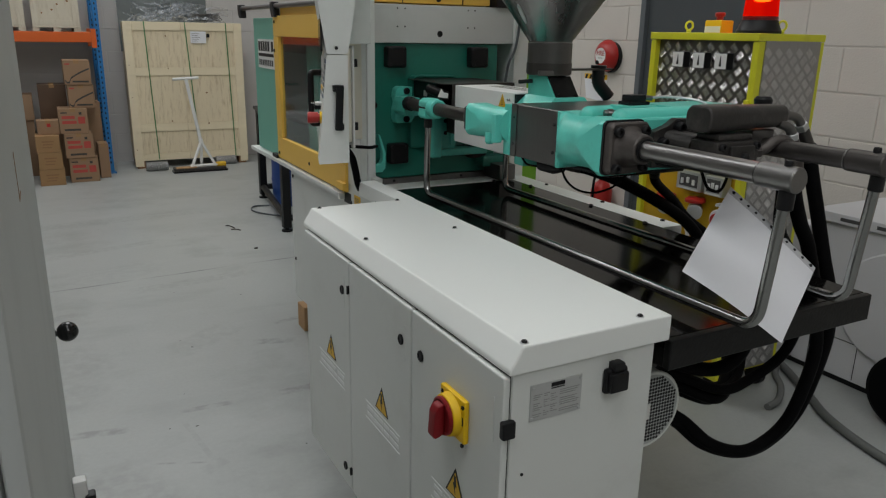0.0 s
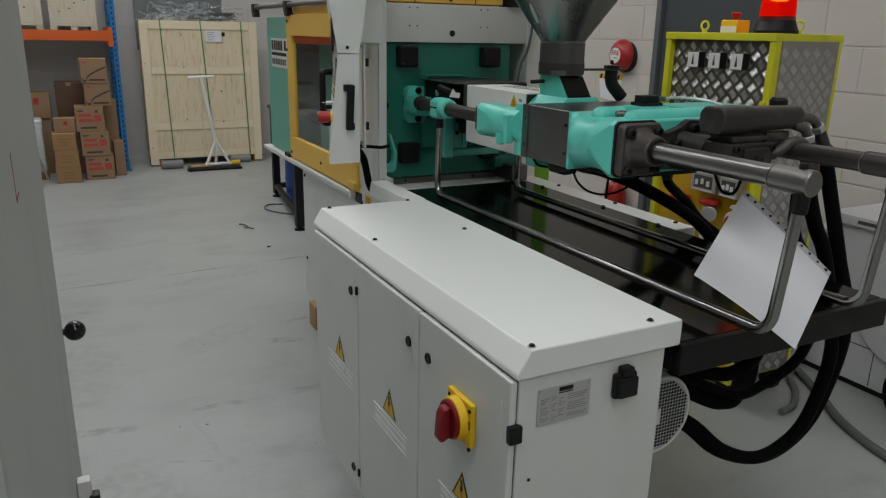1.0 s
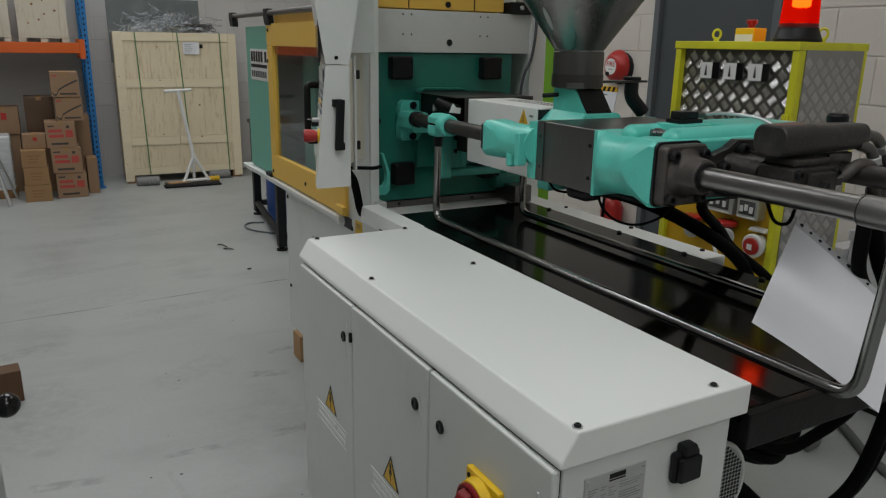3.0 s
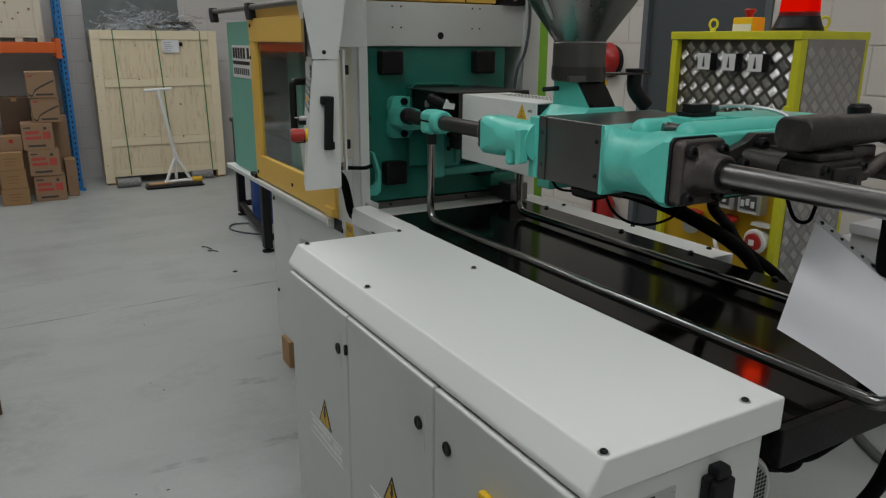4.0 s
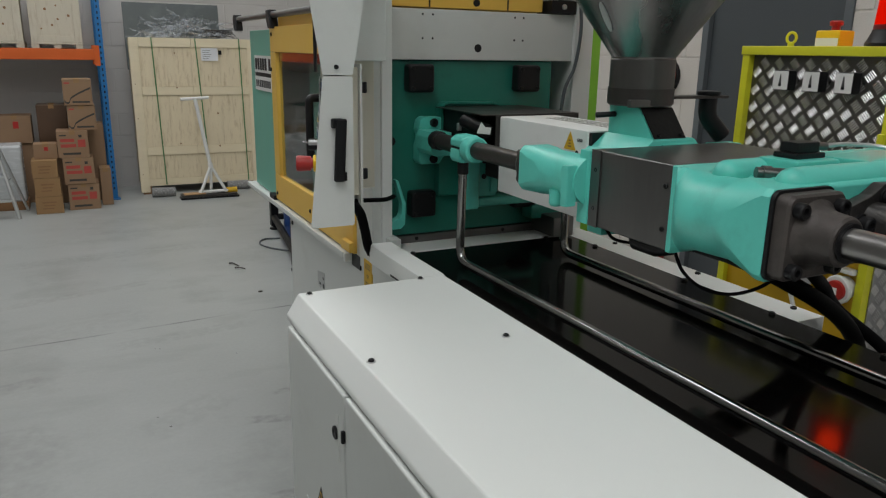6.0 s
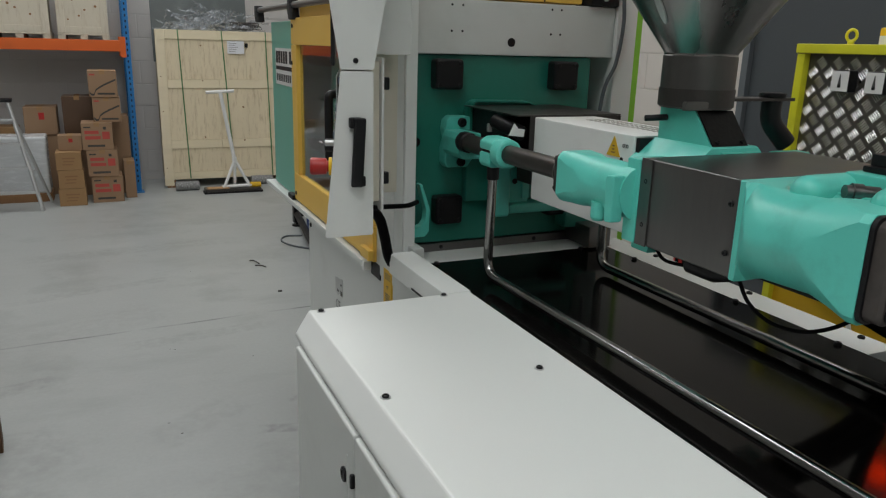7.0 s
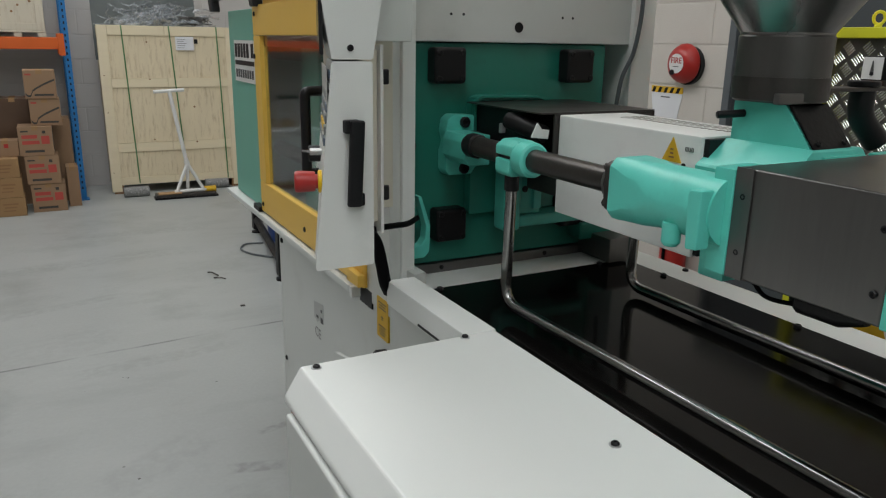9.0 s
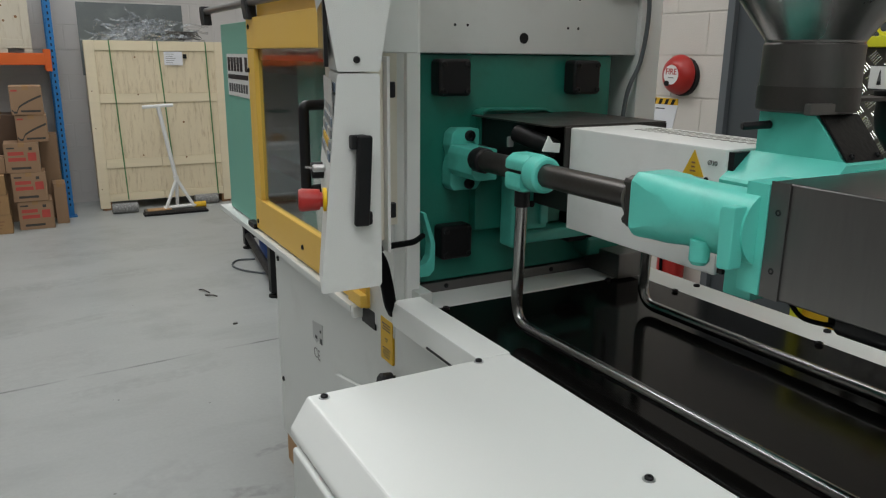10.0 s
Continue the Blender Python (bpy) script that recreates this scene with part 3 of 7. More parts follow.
for k, (ya, yb) in enumerate(DOORS):
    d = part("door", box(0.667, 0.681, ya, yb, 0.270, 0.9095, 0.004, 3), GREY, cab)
    # pressed rib near the hinge side
    hy = ya + 0.027
    part("rib", box(0.6655, 0.668, hy - 0.002, hy + 0.002, 0.78, 0.865, 0.001), GREY, d)
    for lz in (0.826, 0.325):
        ly = {0: 1.303, 1: 1.396, 2: 1.742}[k]
        if k == 0 and lz < 0.5:
            continue
        lk = part("lock", lathe([(0, 0.0115), (0.003, 0.0115), (0.004, 0.010), (0.004, 0.007), (0.002, 0.0065), (0.002, 0)], (0.667, ly, lz), (-1, 0, 0), 20), BLACK, d, "black quarter-turn lock")
        part("lock_slot", box(0.6645, 0.6655, ly - 0.0015, ly + 0.0015, lz - 0.005, lz + 0.005), DARKSTEEL, d)
    for hz in ((0.838, 0.33) if k == 2 else (0.33,)):
        part("hinge", box(0.662, 0.669, ya - 0.003, ya + 0.004, hz - 0.011, hz + 0.011, 0.002), BLACK, d)
    ty = {0: 1.152, 1: 1.500, 2: 1.836}[k]
    tz = {0: 0.625, 1: 0.634, 2: 0.637}[k]
    hw = 0.0365
    ht = hw * 1.75
    part("warning_triangle", prism([(ty - hw, tz - ht / 2), (ty + hw, tz - ht / 2), (ty, tz + ht / 2)], "x", 0.6660, 0.6672), BLACK, d, "black-edged yellow warning triangle")
    s = 0.80
    part("triangle_face", prism([(ty - hw * s, tz - ht / 2 * s - 0.003), (ty + hw * s, tz - ht / 2 * s - 0.003), (ty, tz + ht / 2 * s - 0.003)], "x", 0.6654, 0.6662), STICKER, d)
    part("lightning_mark", prism([(ty - 0.004, tz + 0.016), (ty + 0.004, tz + 0.016), (ty + 0.001, tz - 0.001), (ty + 0.006, tz - 0.001), (ty - 0.003, tz - 0.024), (ty - 0.001, tz - 0.007), (ty - 0.007, tz - 0.007)], "x", 0.6648, 0.6656), BLACK, d)
    for zz in (tz - ht / 2 - 0.011, tz - ht / 2 - 0.055):
        part("label_edge", box(0.6658, 0.6672, ty - 0.097, ty + 0.097, zz - 0.0012, zz + 0.0012), EMBOSS, d)
    for r in range(2):
        zz = tz - ht / 2 - 0.024 - r * 0.017
        x = ty + 0.085
        for j, wdt in enumerate((0.035, 0.05, 0.028, 0.045)[: 4 - (r == 2)]):
            part("embossed_text_bar", box(0.6658, 0.6672, x - wdt, x, zz - 0.0045, zz + 0.0045), EMBOSS, d)
            x -= wdt + 0.006
part("door_seal", box(0.6785, 0.6845, 1.0045, 2.040, 0.266, 0.9115), BLACK, cab)

# main switch
sw = part("main_switch_plate", box(0.655, 0.667, 1.107, 1.199, 0.732, 0.818, 0.004), SWITCHYELLOW, cab, "yellow main switch plate")
part("switch_collar", lathe([(0, 0.042), (0.012, 0.040), (0.015, 0.039), (0.016, 0.036), (0.016, 0)], (0.656, 1.155, 0.774), (-1, 0, 0), 36), SWITCHYELLOW, sw)
part("switch_dial", lathe([(0, 0.0365), (0.005, 0.0365), (0.007, 0.034), (0.007, 0.031), (0.004, 0.030), (0.004, 0)], (0.6402, 1.155, 0.774), (-1, 0, 0), 32), DARKRED, sw)
part("switch_handle", prism([(0.6365, 0.742), (0.618, 0.734), (0.613, 0.740), (0.616, 0.787), (0.622, 0.799), (0.6365, 0.803)], "y", 1.143, 1.169, 0.004), DARKRED, sw, "dark red rotary switch handle")
part("padlock_hole", box(0.6545, 0.656, 1.110, 1.122, 0.770, 0.786), BLACK, sw)
for yy, zz in ((1.112, 0.730), (1.188, 0.806), (1.112, 0.806)):
    bolt("plate_screw", sw, (0.655, yy, zz), (-1, 0, 0), 0.004, 0.002)

# near end of the cabinet: name plate, socket, corner catch
npl = part("name_plate", box(0.718, 0.826, 0.9975, 1.000, 0.819, 0.887, 0.001), PLATE, cab, "engraved aluminium name plate")
for px, pz in ((0.723, 0.881), (0.821, 0.881), (0.723, 0.825), (0.821, 0.825)):
    bolt("rivet", npl, (px, 0.9975, pz), (0, -1, 0), 0.0024, 0.0015, ALU)
part("brand_bar", box(0.760, 0.788, 0.9965, 0.9980, 0.877, 0.884), BLACK, npl)
part("brand_underline", box(0.760, 0.788, 0.9965, 0.9980, 0.8733, 0.8748), BLACK, npl)
for r in range(11):
    zz = 0.8675 - r * 0.0040
    for xa, xb in ((0.724, 0.742), (0.746, 0.757), (0.760, 0.774), (0.779, 0.820)):
        if (r * 7 + int(xa * 1000)) % 5:
            part("text_bar", box(xa, xb - 0.004 * (r % 3), 0.9968, 0.9980, zz - 0.0006, zz + 0.0006), FAINT, npl)
sk = part("socket", box(0.872, 0.921, 0.987, 1.000, 0.839, 0.887, 0.005), BLACK, cab, "black flap socket")
part("socket_flap", box(0.876, 0.917, 0.978, 0.989, 0.843, 0.881, 0.004), BLACK, sk)
part("socket_neck", box(0.884, 0.908, 0.981, 1.000, 0.882, 0.899, 0.003), BLACK, sk)
part("corner_catch", box(0.663, 0.688, 0.991, 1.0055, 0.800, 0.832, 0.003), BLACK, cab)
part("knockout", lathe([(0, 0.003), (0.001, 0.003), (0.001, 0)], (0.710, 1.000, 0.720), (0, -1, 0), 12), BLACK, cab)


# ---- machine bed, table and left side ----
bed = thing("machine_bed", (1.3, 2.5, 0), "light grey steel bed of an injection moulding machine", "machine bed")
part("base", box(1.17, 1.58, 1.80, 3.10, 0.06, 0.850, 0.004), GREY, bed)
part("base_foot", box(1.15, 1.60, 1.90, 3.05, 0.0, 0.0595, 0.004), BLACK, bed)
part("side_panel", prism([(2.38, 0.14), (2.90, 0.14), (2.98, 0.27), (3.262, 0.27), (3.262, 0.862), (2.38, 0.862)], "x", 1.0, 1.058, 0.003), GREY, bed)
part("side_cover", prism([(2.05, 0.14), (2.86, 0.14), (2.75, 0.66), (2.05, 0.80)], "x", 0.988, 0.999, 0.002), GREY, bed)
part("gusset", box(0.985, 1.03, 2.06, 2.40, 0.30, 0.93, 0.003), GREY, bed)
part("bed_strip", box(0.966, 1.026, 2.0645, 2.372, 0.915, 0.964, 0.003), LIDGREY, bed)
part("door_rail", box(0.972, 1.05, 2.60, 3.84, 0.866, 0.884, 0.003), GREY, bed, "pale grey door track")
part("bracket", box(0.974, 1.0, 2.585, 2.5995, 0.858, 0.883, 0.002), LIDGREY, bed)
part("cover_plate", box(0.9955, 0.9995, 2.52, 2.590, 0.848, 0.888, 0.001), BLACK, bed)
part("warning_sticker", box(0.9945, 0.9995, 2.432, 2.488, 0.803, 0.893), STICKER, bed, "yellow warning sticker")
for zz, half in ((0.882, 0.020), (0.876, 0.016), (0.870, 0.018), (0.851, 0.006), (0.846, 0.004), (0.830, 0.018), (0.824, 0.014), (0.818, 0.017), (0.812, 0.012)):
    part("sticker_bar", box(0.994, 0.995, 2.460 - half, 2.460 + half, zz - 0.0011, zz + 0.0011), INK, bed)
part("knob", lathe([(0, 0.012), (0.018, 0.012), (0.02, 0.02), (0.04, 0.022), (0.045, 0.018), (0.045, 0)], (0.998, 2.40, 0.785), (-1, 0, 0), 20), BLACK, bed)
part("pin_mark", box(0.9645, 0.9665, 2.13, 2.23, 0.920, 0.924), BLACK, bed)
for yy, zz in ((3.23, 0.83), (3.23, 0.45)):
    bolt("panel_screw", bed, (1.0, yy, zz), (-1, 0, 0), 0.008, 0.004)
lb = part("type_label", prism([(2.86, 0.745), (2.935, 0.735), (2.935, 0.690), (2.91, 0.682), (2.895, 0.692), (2.862, 0.690)], "x", 0.9985, 0.9997), PLATE, bed, "torn silver type label")
for a, b, c, d in ((2.865, 2.88, 0.690, 0.705), (2.90, 2.915, 0.695, 0.702), (2.87, 2.878, 0.72, 0.727)):
    part("label_mark", box(0.9975, 0.9992, a, b, c, d), INK, lb)

ce = bpy.data.curves.new("conformity_mark", "FONT")
ce.body, ce.size, ce.extrude = "CE", 0.040, 0.0003
ce.materials.append(FAINT)
ceo = new("conformity_mark", ce)
ceo.parent = bed
ROOT[ceo.name] = ROOT[bed.name]
ceo.matrix_local = Matrix.Translation(Vector((0.9978, 2.93, 0.640)) - ROOT[bed.name]) @ pose(0, 0, 0, 90, 0, -90)

# black bench frame standing behind the machine
frm = thing("bench_frame", (1.95, 5.9, 0), "black steel bench frame standing on the floor", "bench frame")
FRAME_FEET = [(1.575, 5.345), (1.725, 6.555), (2.20, 5.27), (2.35, 6.48)]
for fx, fy in FRAME_FEET:
    part("leg", box(fx - 0.03, fx + 0.03, fy - 0.03, fy + 0.03, 0.03, 0.78, 0.004), BLACK, frm)
    part("foot", lathe([(0, 0.04), (0.012, 0.04), (0.014, 0.014), (0.032, 0.014)], (fx, fy, 0), (0, 0, 1), 16), BLACK, frm)
for (ax, ay), (bx, by) in ((FRAME_FEET[0], FRAME_FEET[1]), (FRAME_FEET[2], FRAME_FEET[3]), (FRAME_FEET[0], FRAME_FEET[2]), (FRAME_FEET[1], FRAME_FEET[3])):
    for hz in (0.10, 0.755):
        part("frame_rail", rod((ax, ay, hz), (bx, by, hz), 0.026, 8), BLACK, frm)
part("bench_top", prism([(1.53, 5.30), (2.24, 5.22), (2.40, 6.52), (1.68, 6.60)], "z", 0.785, 0.81, 0.003), BLACK, frm)
drum = thing("blue_drum", (1.90, 6.2, 0), "blue plastic drum under the bench frame", "drum")
part("drum_body", lathe([(0, 0.15), (0.02, 0.165), (0.2, 0.17), (0.22, 0.175), (0.24, 0.17), (0.5, 0.168), (0.54, 0.13), (0.54, 0)], (1.90, 6.25, 0.0), (0, 0, 1), 28), DRUMBLUE, drum)
part("drum_cap", rod((1.85, 6.2, 0.535), (1.85, 6.2, 0.565), 0.03), BLACK, drum)
alone("floor_cable", tube(spline([(1.66, 5.8, 0.008), (1.54, 5.95, 0.008), (1.50, 6.10, 0.008), (1.56, 6.22, 0.008), (1.68, 6.2, 0.008)]), 0.0065, 8), FRAMEGREY, "thin grey cable lying on the floor", "cable")

# table
tab = thing("machine_table", (1.31, 1.7, 0.86), "glossy black steel machine table with raised edges", "table")
part("table_plate", box(1.024, 1.620, 1.0085, 2.425, 0.890, 0.912, 0.002), GLOSSBLACK, tab)
part("near_beam", box(1.022, 1.622, 0.990, 1.008, 0.852, 0.9125, 0.004), BEAMBLACK, tab, "worn black end beam")
part("side_beam", box(1.600, 1.6195, 1.0085, 2.40, 0.852, 0.8895, 0.002), BEAMBLACK, tab)
part("side_beam", box(1.0245, 1.044, 1.0085, 2.40, 0.852, 0.8895, 0.002), BEAMBLACK, tab)
for kx, ky in ((1.606, 1.20), (1.606, 1.44), (1.606, 1.686), (1.606, 1.939), (1.606, 2.284), (1.53, 2.415), (1.105, 2.412)):
    bolt("table_screw", tab, (kx, ky, 0.912), (0, 0, 1), 0.0070, 0.006)
rim = thing("bed_rim", (1.66, 2.0, 0.86), "light grey edge rail along the black table", "rail")
part("rail", box(1.6225, 1.712, 1.64, 2.54, 0.868, 0.908, 0.003), LIDGREY, rim)
for yy in (1.7, 1.98, 2.3):
    bolt("rail_screw", rim, (1.690, yy, 0.908), (0, 0, 1), 0.007, 0.005)
part("rail_leg", box(1.63, 1.70, 1.95, 2.5, 0.0, 0.868, 0.003), GREY, rim)

# pump motor under the table
mot = thing("pump_motor", (1.11, 1.3, 0.60), "grey electric motor with a perforated fan cover under the table", "motor")
mc = Vector((1.108, 1.115, 0.692))
part("motor_body", lathe([(0, 0.082), (0.02, 0.085), (0.14, 0.085), (0.141, 0.09), (0.46, 0.09), (0.48, 0.05), (0.48, 0)], mc, (0, 1, 0), 36), GREY, mot)
part("fan_cover_plate", lathe([(0, 0.081), (0.0012, 0.081), (0.0012, 0)], mc + Vector((0, -0.0035, 0)), (0, 1, 0), 36), LEFTGREY, mot, "grey perforated fan cover")
grille = bmesh.new()
for i in range(-10, 11):
    for j in range(-10, 11):
        gx, gz = i * 0.0078, j * 0.0078
        if math.hypot(gx, gz) < 0.077:
            lathe([(0, 0.0034), (0.0006, 0.0034), (0.0006, 0)], mc + Vector((gx, -0.0034, gz)), (0, -1, 0), 8, bm=grille)
tagged(part("perforation", grille, BLACK, mot, smooth=False), kind="stuff")
part("grille_ring", tube([mc + Vector((0.084 * math.cos(radians(a)), 0.0, 0.084 * math.sin(radians(a)))) for a in range(0, 361, 10)], 0.0045, 8), GREY, mot)
part("motor_tag", box(mc.x - 0.02, mc.x + 0.0, mc.y - 0.009, mc.y - 0.0055, mc.z - 0.018, mc.z + 0.018, 0.001), WHITE, mot)
part("motor_foot", box(1.06, 1.15, 1.25, 1.62, 0.60, 0.63, 0.002), GREY, mot)


# ---- clamp frame with the fixed platen ----
pf = thing("platen_frame", (1.32, 2.52, 0.86), "light grey clamp frame holding a green platen", "machine frame")
part("left_post", box(0.996, 1.046, 2.425, 2.62, 0.862, 1.575, 0.003), GREY, pf)
part("post_edge", box(1.018, 1.046, 2.412, 2.425, 0.862, 1.575, 0.002), LIDGREY, pf)
tb = part("top_beam", box(1.0465, 1.6005, 2.440, 2.60, 1.412, 1.536, 0.003), GREY, pf)
part("beam_hole", lathe([(0, 0.0105), (0.001, 0.0105), (0.001, 0)], (1.300, 2.4405, 1.443), (0, -1, 0), 20), BLACK, tb)
for hx in (1.14, 1.168, 1.41, 1.437):
    for hz in (1.465, 1.523):
        part("small_hole", lathe([(0, 0.0028), (0.0008, 0.0028), (0.0008, 0)], (hx, 2.4405, hz), (0, -1, 0), 10), BLACK, tb)
part("right_post", box(1.6010, 1.6630, 2.43, 2.66, 0.862, 1.60, 0.003), LIDGREY, pf)
part("post_cable", tube(spline([(1.605, 2.425, 1.60), (1.612, 2.42, 1.50), (1.60, 2.422, 1.40), (1.575, 2.43, 1.33), (1.565, 2.435, 1.2), (1.565, 2.44, 1.1)]), 0.0048, 8), FRAMEGREY, pf)
pl = part("platen", box(1.050, 1.545, 2.452, 2.60, 0.955, 1.4115, 0.006), TEAL, pf, "dark sea-green cast platen")
part("platen_rim", box(1.052, 1.060, 2.444, 2.452, 0.96, 1.408, 0.002), TEAL, pl)
part("boss_pad", prism([(1.184, 1.06), (1.40, 1.06), (1.40, 1.275), (1.371, 1.294), (1.343, 1.3055), (1.203, 1.308), (1.190, 1.303), (1.184, 1.292)], "y", 2.425, 2.4515, 0.004), TEAL, pl)
part("pad_rim", prism([(1.184, 1.225), (1.1895, 1.225), (1.1895, 1.290), (1.1945, 1.299), (1.2045, 1.3028), (1.342, 1.3005), (1.366, 1.291), (1.371, 1.294), (1.343, 1.3055), (1.203, 1.308), (1.190, 1.303), (1.184, 1.292)], "y", 2.412, 2.4247, 0.0015), TEAL, pl)
part("lower_ledge", box(1.2845, 1.475, 2.385, 2.4515, 1.030, 1.054, 0.006, 3), MINT, pl)
part("lower_foot", box(1.465, 1.562, 2.400, 2.4515, 0.978, 1.018, 0.006, 3), TEAL, pl)
part("guide_ledge", box(1.243, 1.284, 2.376, 2.4245, 1.026, 1.200, 0.008, 3), MINT, pl)
part("ledge_plate", box(1.2845, 1.350, 2.402, 2.4245, 1.0545, 1.200, 0.004), MINT, pl)
part("ledge_key", box(1.326, 1.346, 2.392, 2.4015, 1.066, 1.190, 0.003), MINT, pl)
bolt("ledge_bolt", pl, (1.308, 2.402, 1.152), (0, -1, 0), 0.007, 0.003)
bolt("ledge_bolt", pl, (1.308, 2.402, 1.110), (0, -1, 0), 0.007, 0.003)
for cx, cz in ((1.128, 1.367), (1.4475, 1.366), (1.137, 1.044), (1.452, 1.046)):
    cv = part("nut_cover", box(cx - 0.0355, cx + 0.0355, 2.412, 2.4515, cz - 0.0350, cz + 0.0350, 0.008, 3), BLACK, pl, "black plastic tie-bar nut cover")
    for sx in (-1, 1):
        for sz in (-1, 1):
            bolt("cover_screw", cv, (cx + sx * 0.0255, 2.412, cz + sz * 0.025), (0, -1, 0), 0.006, 0.003)
bolt("platen_bolt", pl, (1.058, 2.452, 1.208), (0, -1, 0), 0.012, 0.006)
part("lower_beam", box(1.060, 1.560, 2.445, 2.60, 0.906, 0.9545, 0.003), SHEET, pf, "bare steel cross member")
part("sill", box(1.028, 1.640, 2.4255, 2.520, 0.895, 0.914, 0.002), LIDGREY, pf)
part("sill_block", box(1.545, 1.615, 2.40, 2.52, 0.9165, 0.975, 0.004), SHEET, pf)
part("sill_block", box(1.028, 1.058, 2.38, 2.44, 0.9165, 0.965, 0.003), GREY, pf)
bolt("beam_bolt", pf, (1.13, 2.445, 0.945), (0, -1, 0), 0.005, 0.003)
bolt("beam_bolt", pf, (1.40, 2.445, 0.945), (0, -1, 0), 0.005, 0.003)
part("handle_casting", prism([(1.028, 0.990), (1.060, 0.990), (1.071, 1.002), (1.073, 1.056), (1.052, 1.118), (1.044, 1.118), (1.062, 1.056), (1.060, 1.030), (1.052, 1.018), (1.028, 1.012)], "y", 2.385, 2.41, 0.003), MINT, pf, "mint green cast hook")
# yellow top guard over the frame
tg = part("top_guard", box(1.06, 1.507, 2.455, 2.80, 1.540, 1.66, 0.004), YELLOW, pf, "yellow sheet-steel top guard")
for gx in (1.165, 1.395):
    part("guard_seam", box(gx - 0.0015, gx + 0.0015, 2.4525, 2.4555, 1.541, 1.659), BLACK, tg)
part("guard_knob", lathe([(0, 0.009), (0.004, 0.009), (0.004, 0)], (1.30, 2.455, 1.556), (0, -1, 0), 16), BLACK, tg)
cc = part("corner_clamp", box(1.515, 1.598, 2.425, 2.50, 1.5365, 1.572, 0.004), BLACK, pf)
part("clamp_lever", box(1.535, 1.590, 2.418, 2.432, 1.572, 1.590, 0.003), ALU, cc)
bolt("clamp_screw", cc, (1.555, 2.425, 1.555), (0, -1, 0), 0.007, 0.006, ALU)
part("rear_plate", box(1.508, 1.60, 2.52, 2.80, 1.5365, 1.655, 0.003), GREY, pf)
part("corner_clamp", box(1.015, 1.045, 2.43, 2.47, 1.576, 1.60, 0.004), BLACK, pf)

# the platen, its beam and the right post stand 70 mm behind the left post
PLATEN_PIVOT, PLATEN_SIZE = Vector((0.33, 0.69, 1.437)), 1.04
for ob in pf.children:
    if ob.name.split(".")[0] in ("top_beam", "right_post", "post_cable", "platen", "lower_beam", "handle_casting", "top_guard", "corner_clamp", "rear_plate", "beam_bolt"):
        ob.scale = (PLATEN_SIZE,) * 3
        ob.location = (PLATEN_PIVOT - ROOT[pf.name]) * (1 - PLATEN_SIZE)


gp = thing("guard_post", (2.13, 3.11, 0), "lime green painted steel post standing on the floor", "post")
part("post", box(2.06, 2.20, 3.08, 3.14, 0.0105, 1.90, 0.004), LIMEGREEN, gp)
part("foot_plate", box(2.03, 2.23, 3.04, 3.18, 0.0, 0.010, 0.002), LIMEGREEN, gp)


# ---- sliding guard door, rear guard ----
gd = thing("guard_door", (1.0, 2.95, 0.884), "yellow sliding guard door with a clear window", "guard door")
DY0, DY1, DZ0, DZ1 = 2.545, 3.395, 0.890, 1.505
WY0, WY1, WZ0, WZ1 = 2.62, 3.325, 0.985, 1.420
part("frame_bottom", box(0.985, 1.010, DY0, DY1, DZ0, WZ0, 0.003), YELLOW, gd)
part("frame_top", box(0.985, 1.010, DY0, DY1, WZ1, DZ1, 0.003), YELLOW, gd)
part("frame_side", box(0.985, 1.010, WY1, DY1, WZ0 + 0.0005, WZ1 - 0.0005, 0.003), YELLOW, gd)
part("frame_side", box(0.985, 1.010, DY0, WY0, WZ0 + 0.0005, WZ1 - 0.0005, 0.003), YELLOW, gd)
pane = part("window_pane", box(0.997, 1.001, WY0 - 0.01, WY1 + 0.01, WZ0 - 0.01, WZ1 + 0.01), GLASS, gd, "clear plastic window", smooth=False)
pane.visible_shadow = False
# dark red strip behind the pane paints in the rack beam's reflection
part("red_reflection_strip", box(1.002, 1.012, WY0, WY1, WZ1 - 0.03, WZ1), DARKRED, gd)
part("end_block", box(0.968, 0.984, 2.53, 2.60, 0.898, 0.926, 0.003), YELLOW, gd)
for yy, zz in ((3.37, 1.48), (3.37, 0.915), (2.95, 0.93), (3.385, 1.36)):
    bolt("door_screw", gd, (0.985, yy, zz), (-1, 0, 0), 0.007, 0.003)
part("pull_grip", tube(smooth_path([(0.985, 2.725, 1.302), (0.922, 2.712, 1.302), (0.922, 2.712, 1.12), (0.985, 2.725, 1.12)], 0.012), 0.0115, 12), BLACK, gd, "black door pull")

rg = thing("rear_guard", (1.3, 3.4, 0.884), "mint green rear guard housing of the machine", "machine guard")
part("side_sheet", box(0.998, 1.012, 3.398, 3.775, 0.888, 1.498, 0.003), GUARDGREEN, rg)
part("end_sheet", box(1.013, 1.60, 3.765, 3.775, 0.888, 1.498, 0.002), GUARDGREEN, rg)
# far sheet and inner floor carry the painted inside shade
part("far_sheet", box(1.59, 1.602, 2.66, 3.764, 0.888, 1.498, 0.002), INSIDESHADE, rg)
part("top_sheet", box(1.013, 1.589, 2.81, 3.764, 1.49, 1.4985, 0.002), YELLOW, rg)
part("inner_floor", box(1.013, 1.589, 2.61, 3.764, 0.886, 0.892), INSIDESHADE, rg)
sg = part("sign", box(0.9955, 0.9975, 3.425, 3.70, 1.275, 1.405), WHITE, rg, "white sign with dark lettering bars")
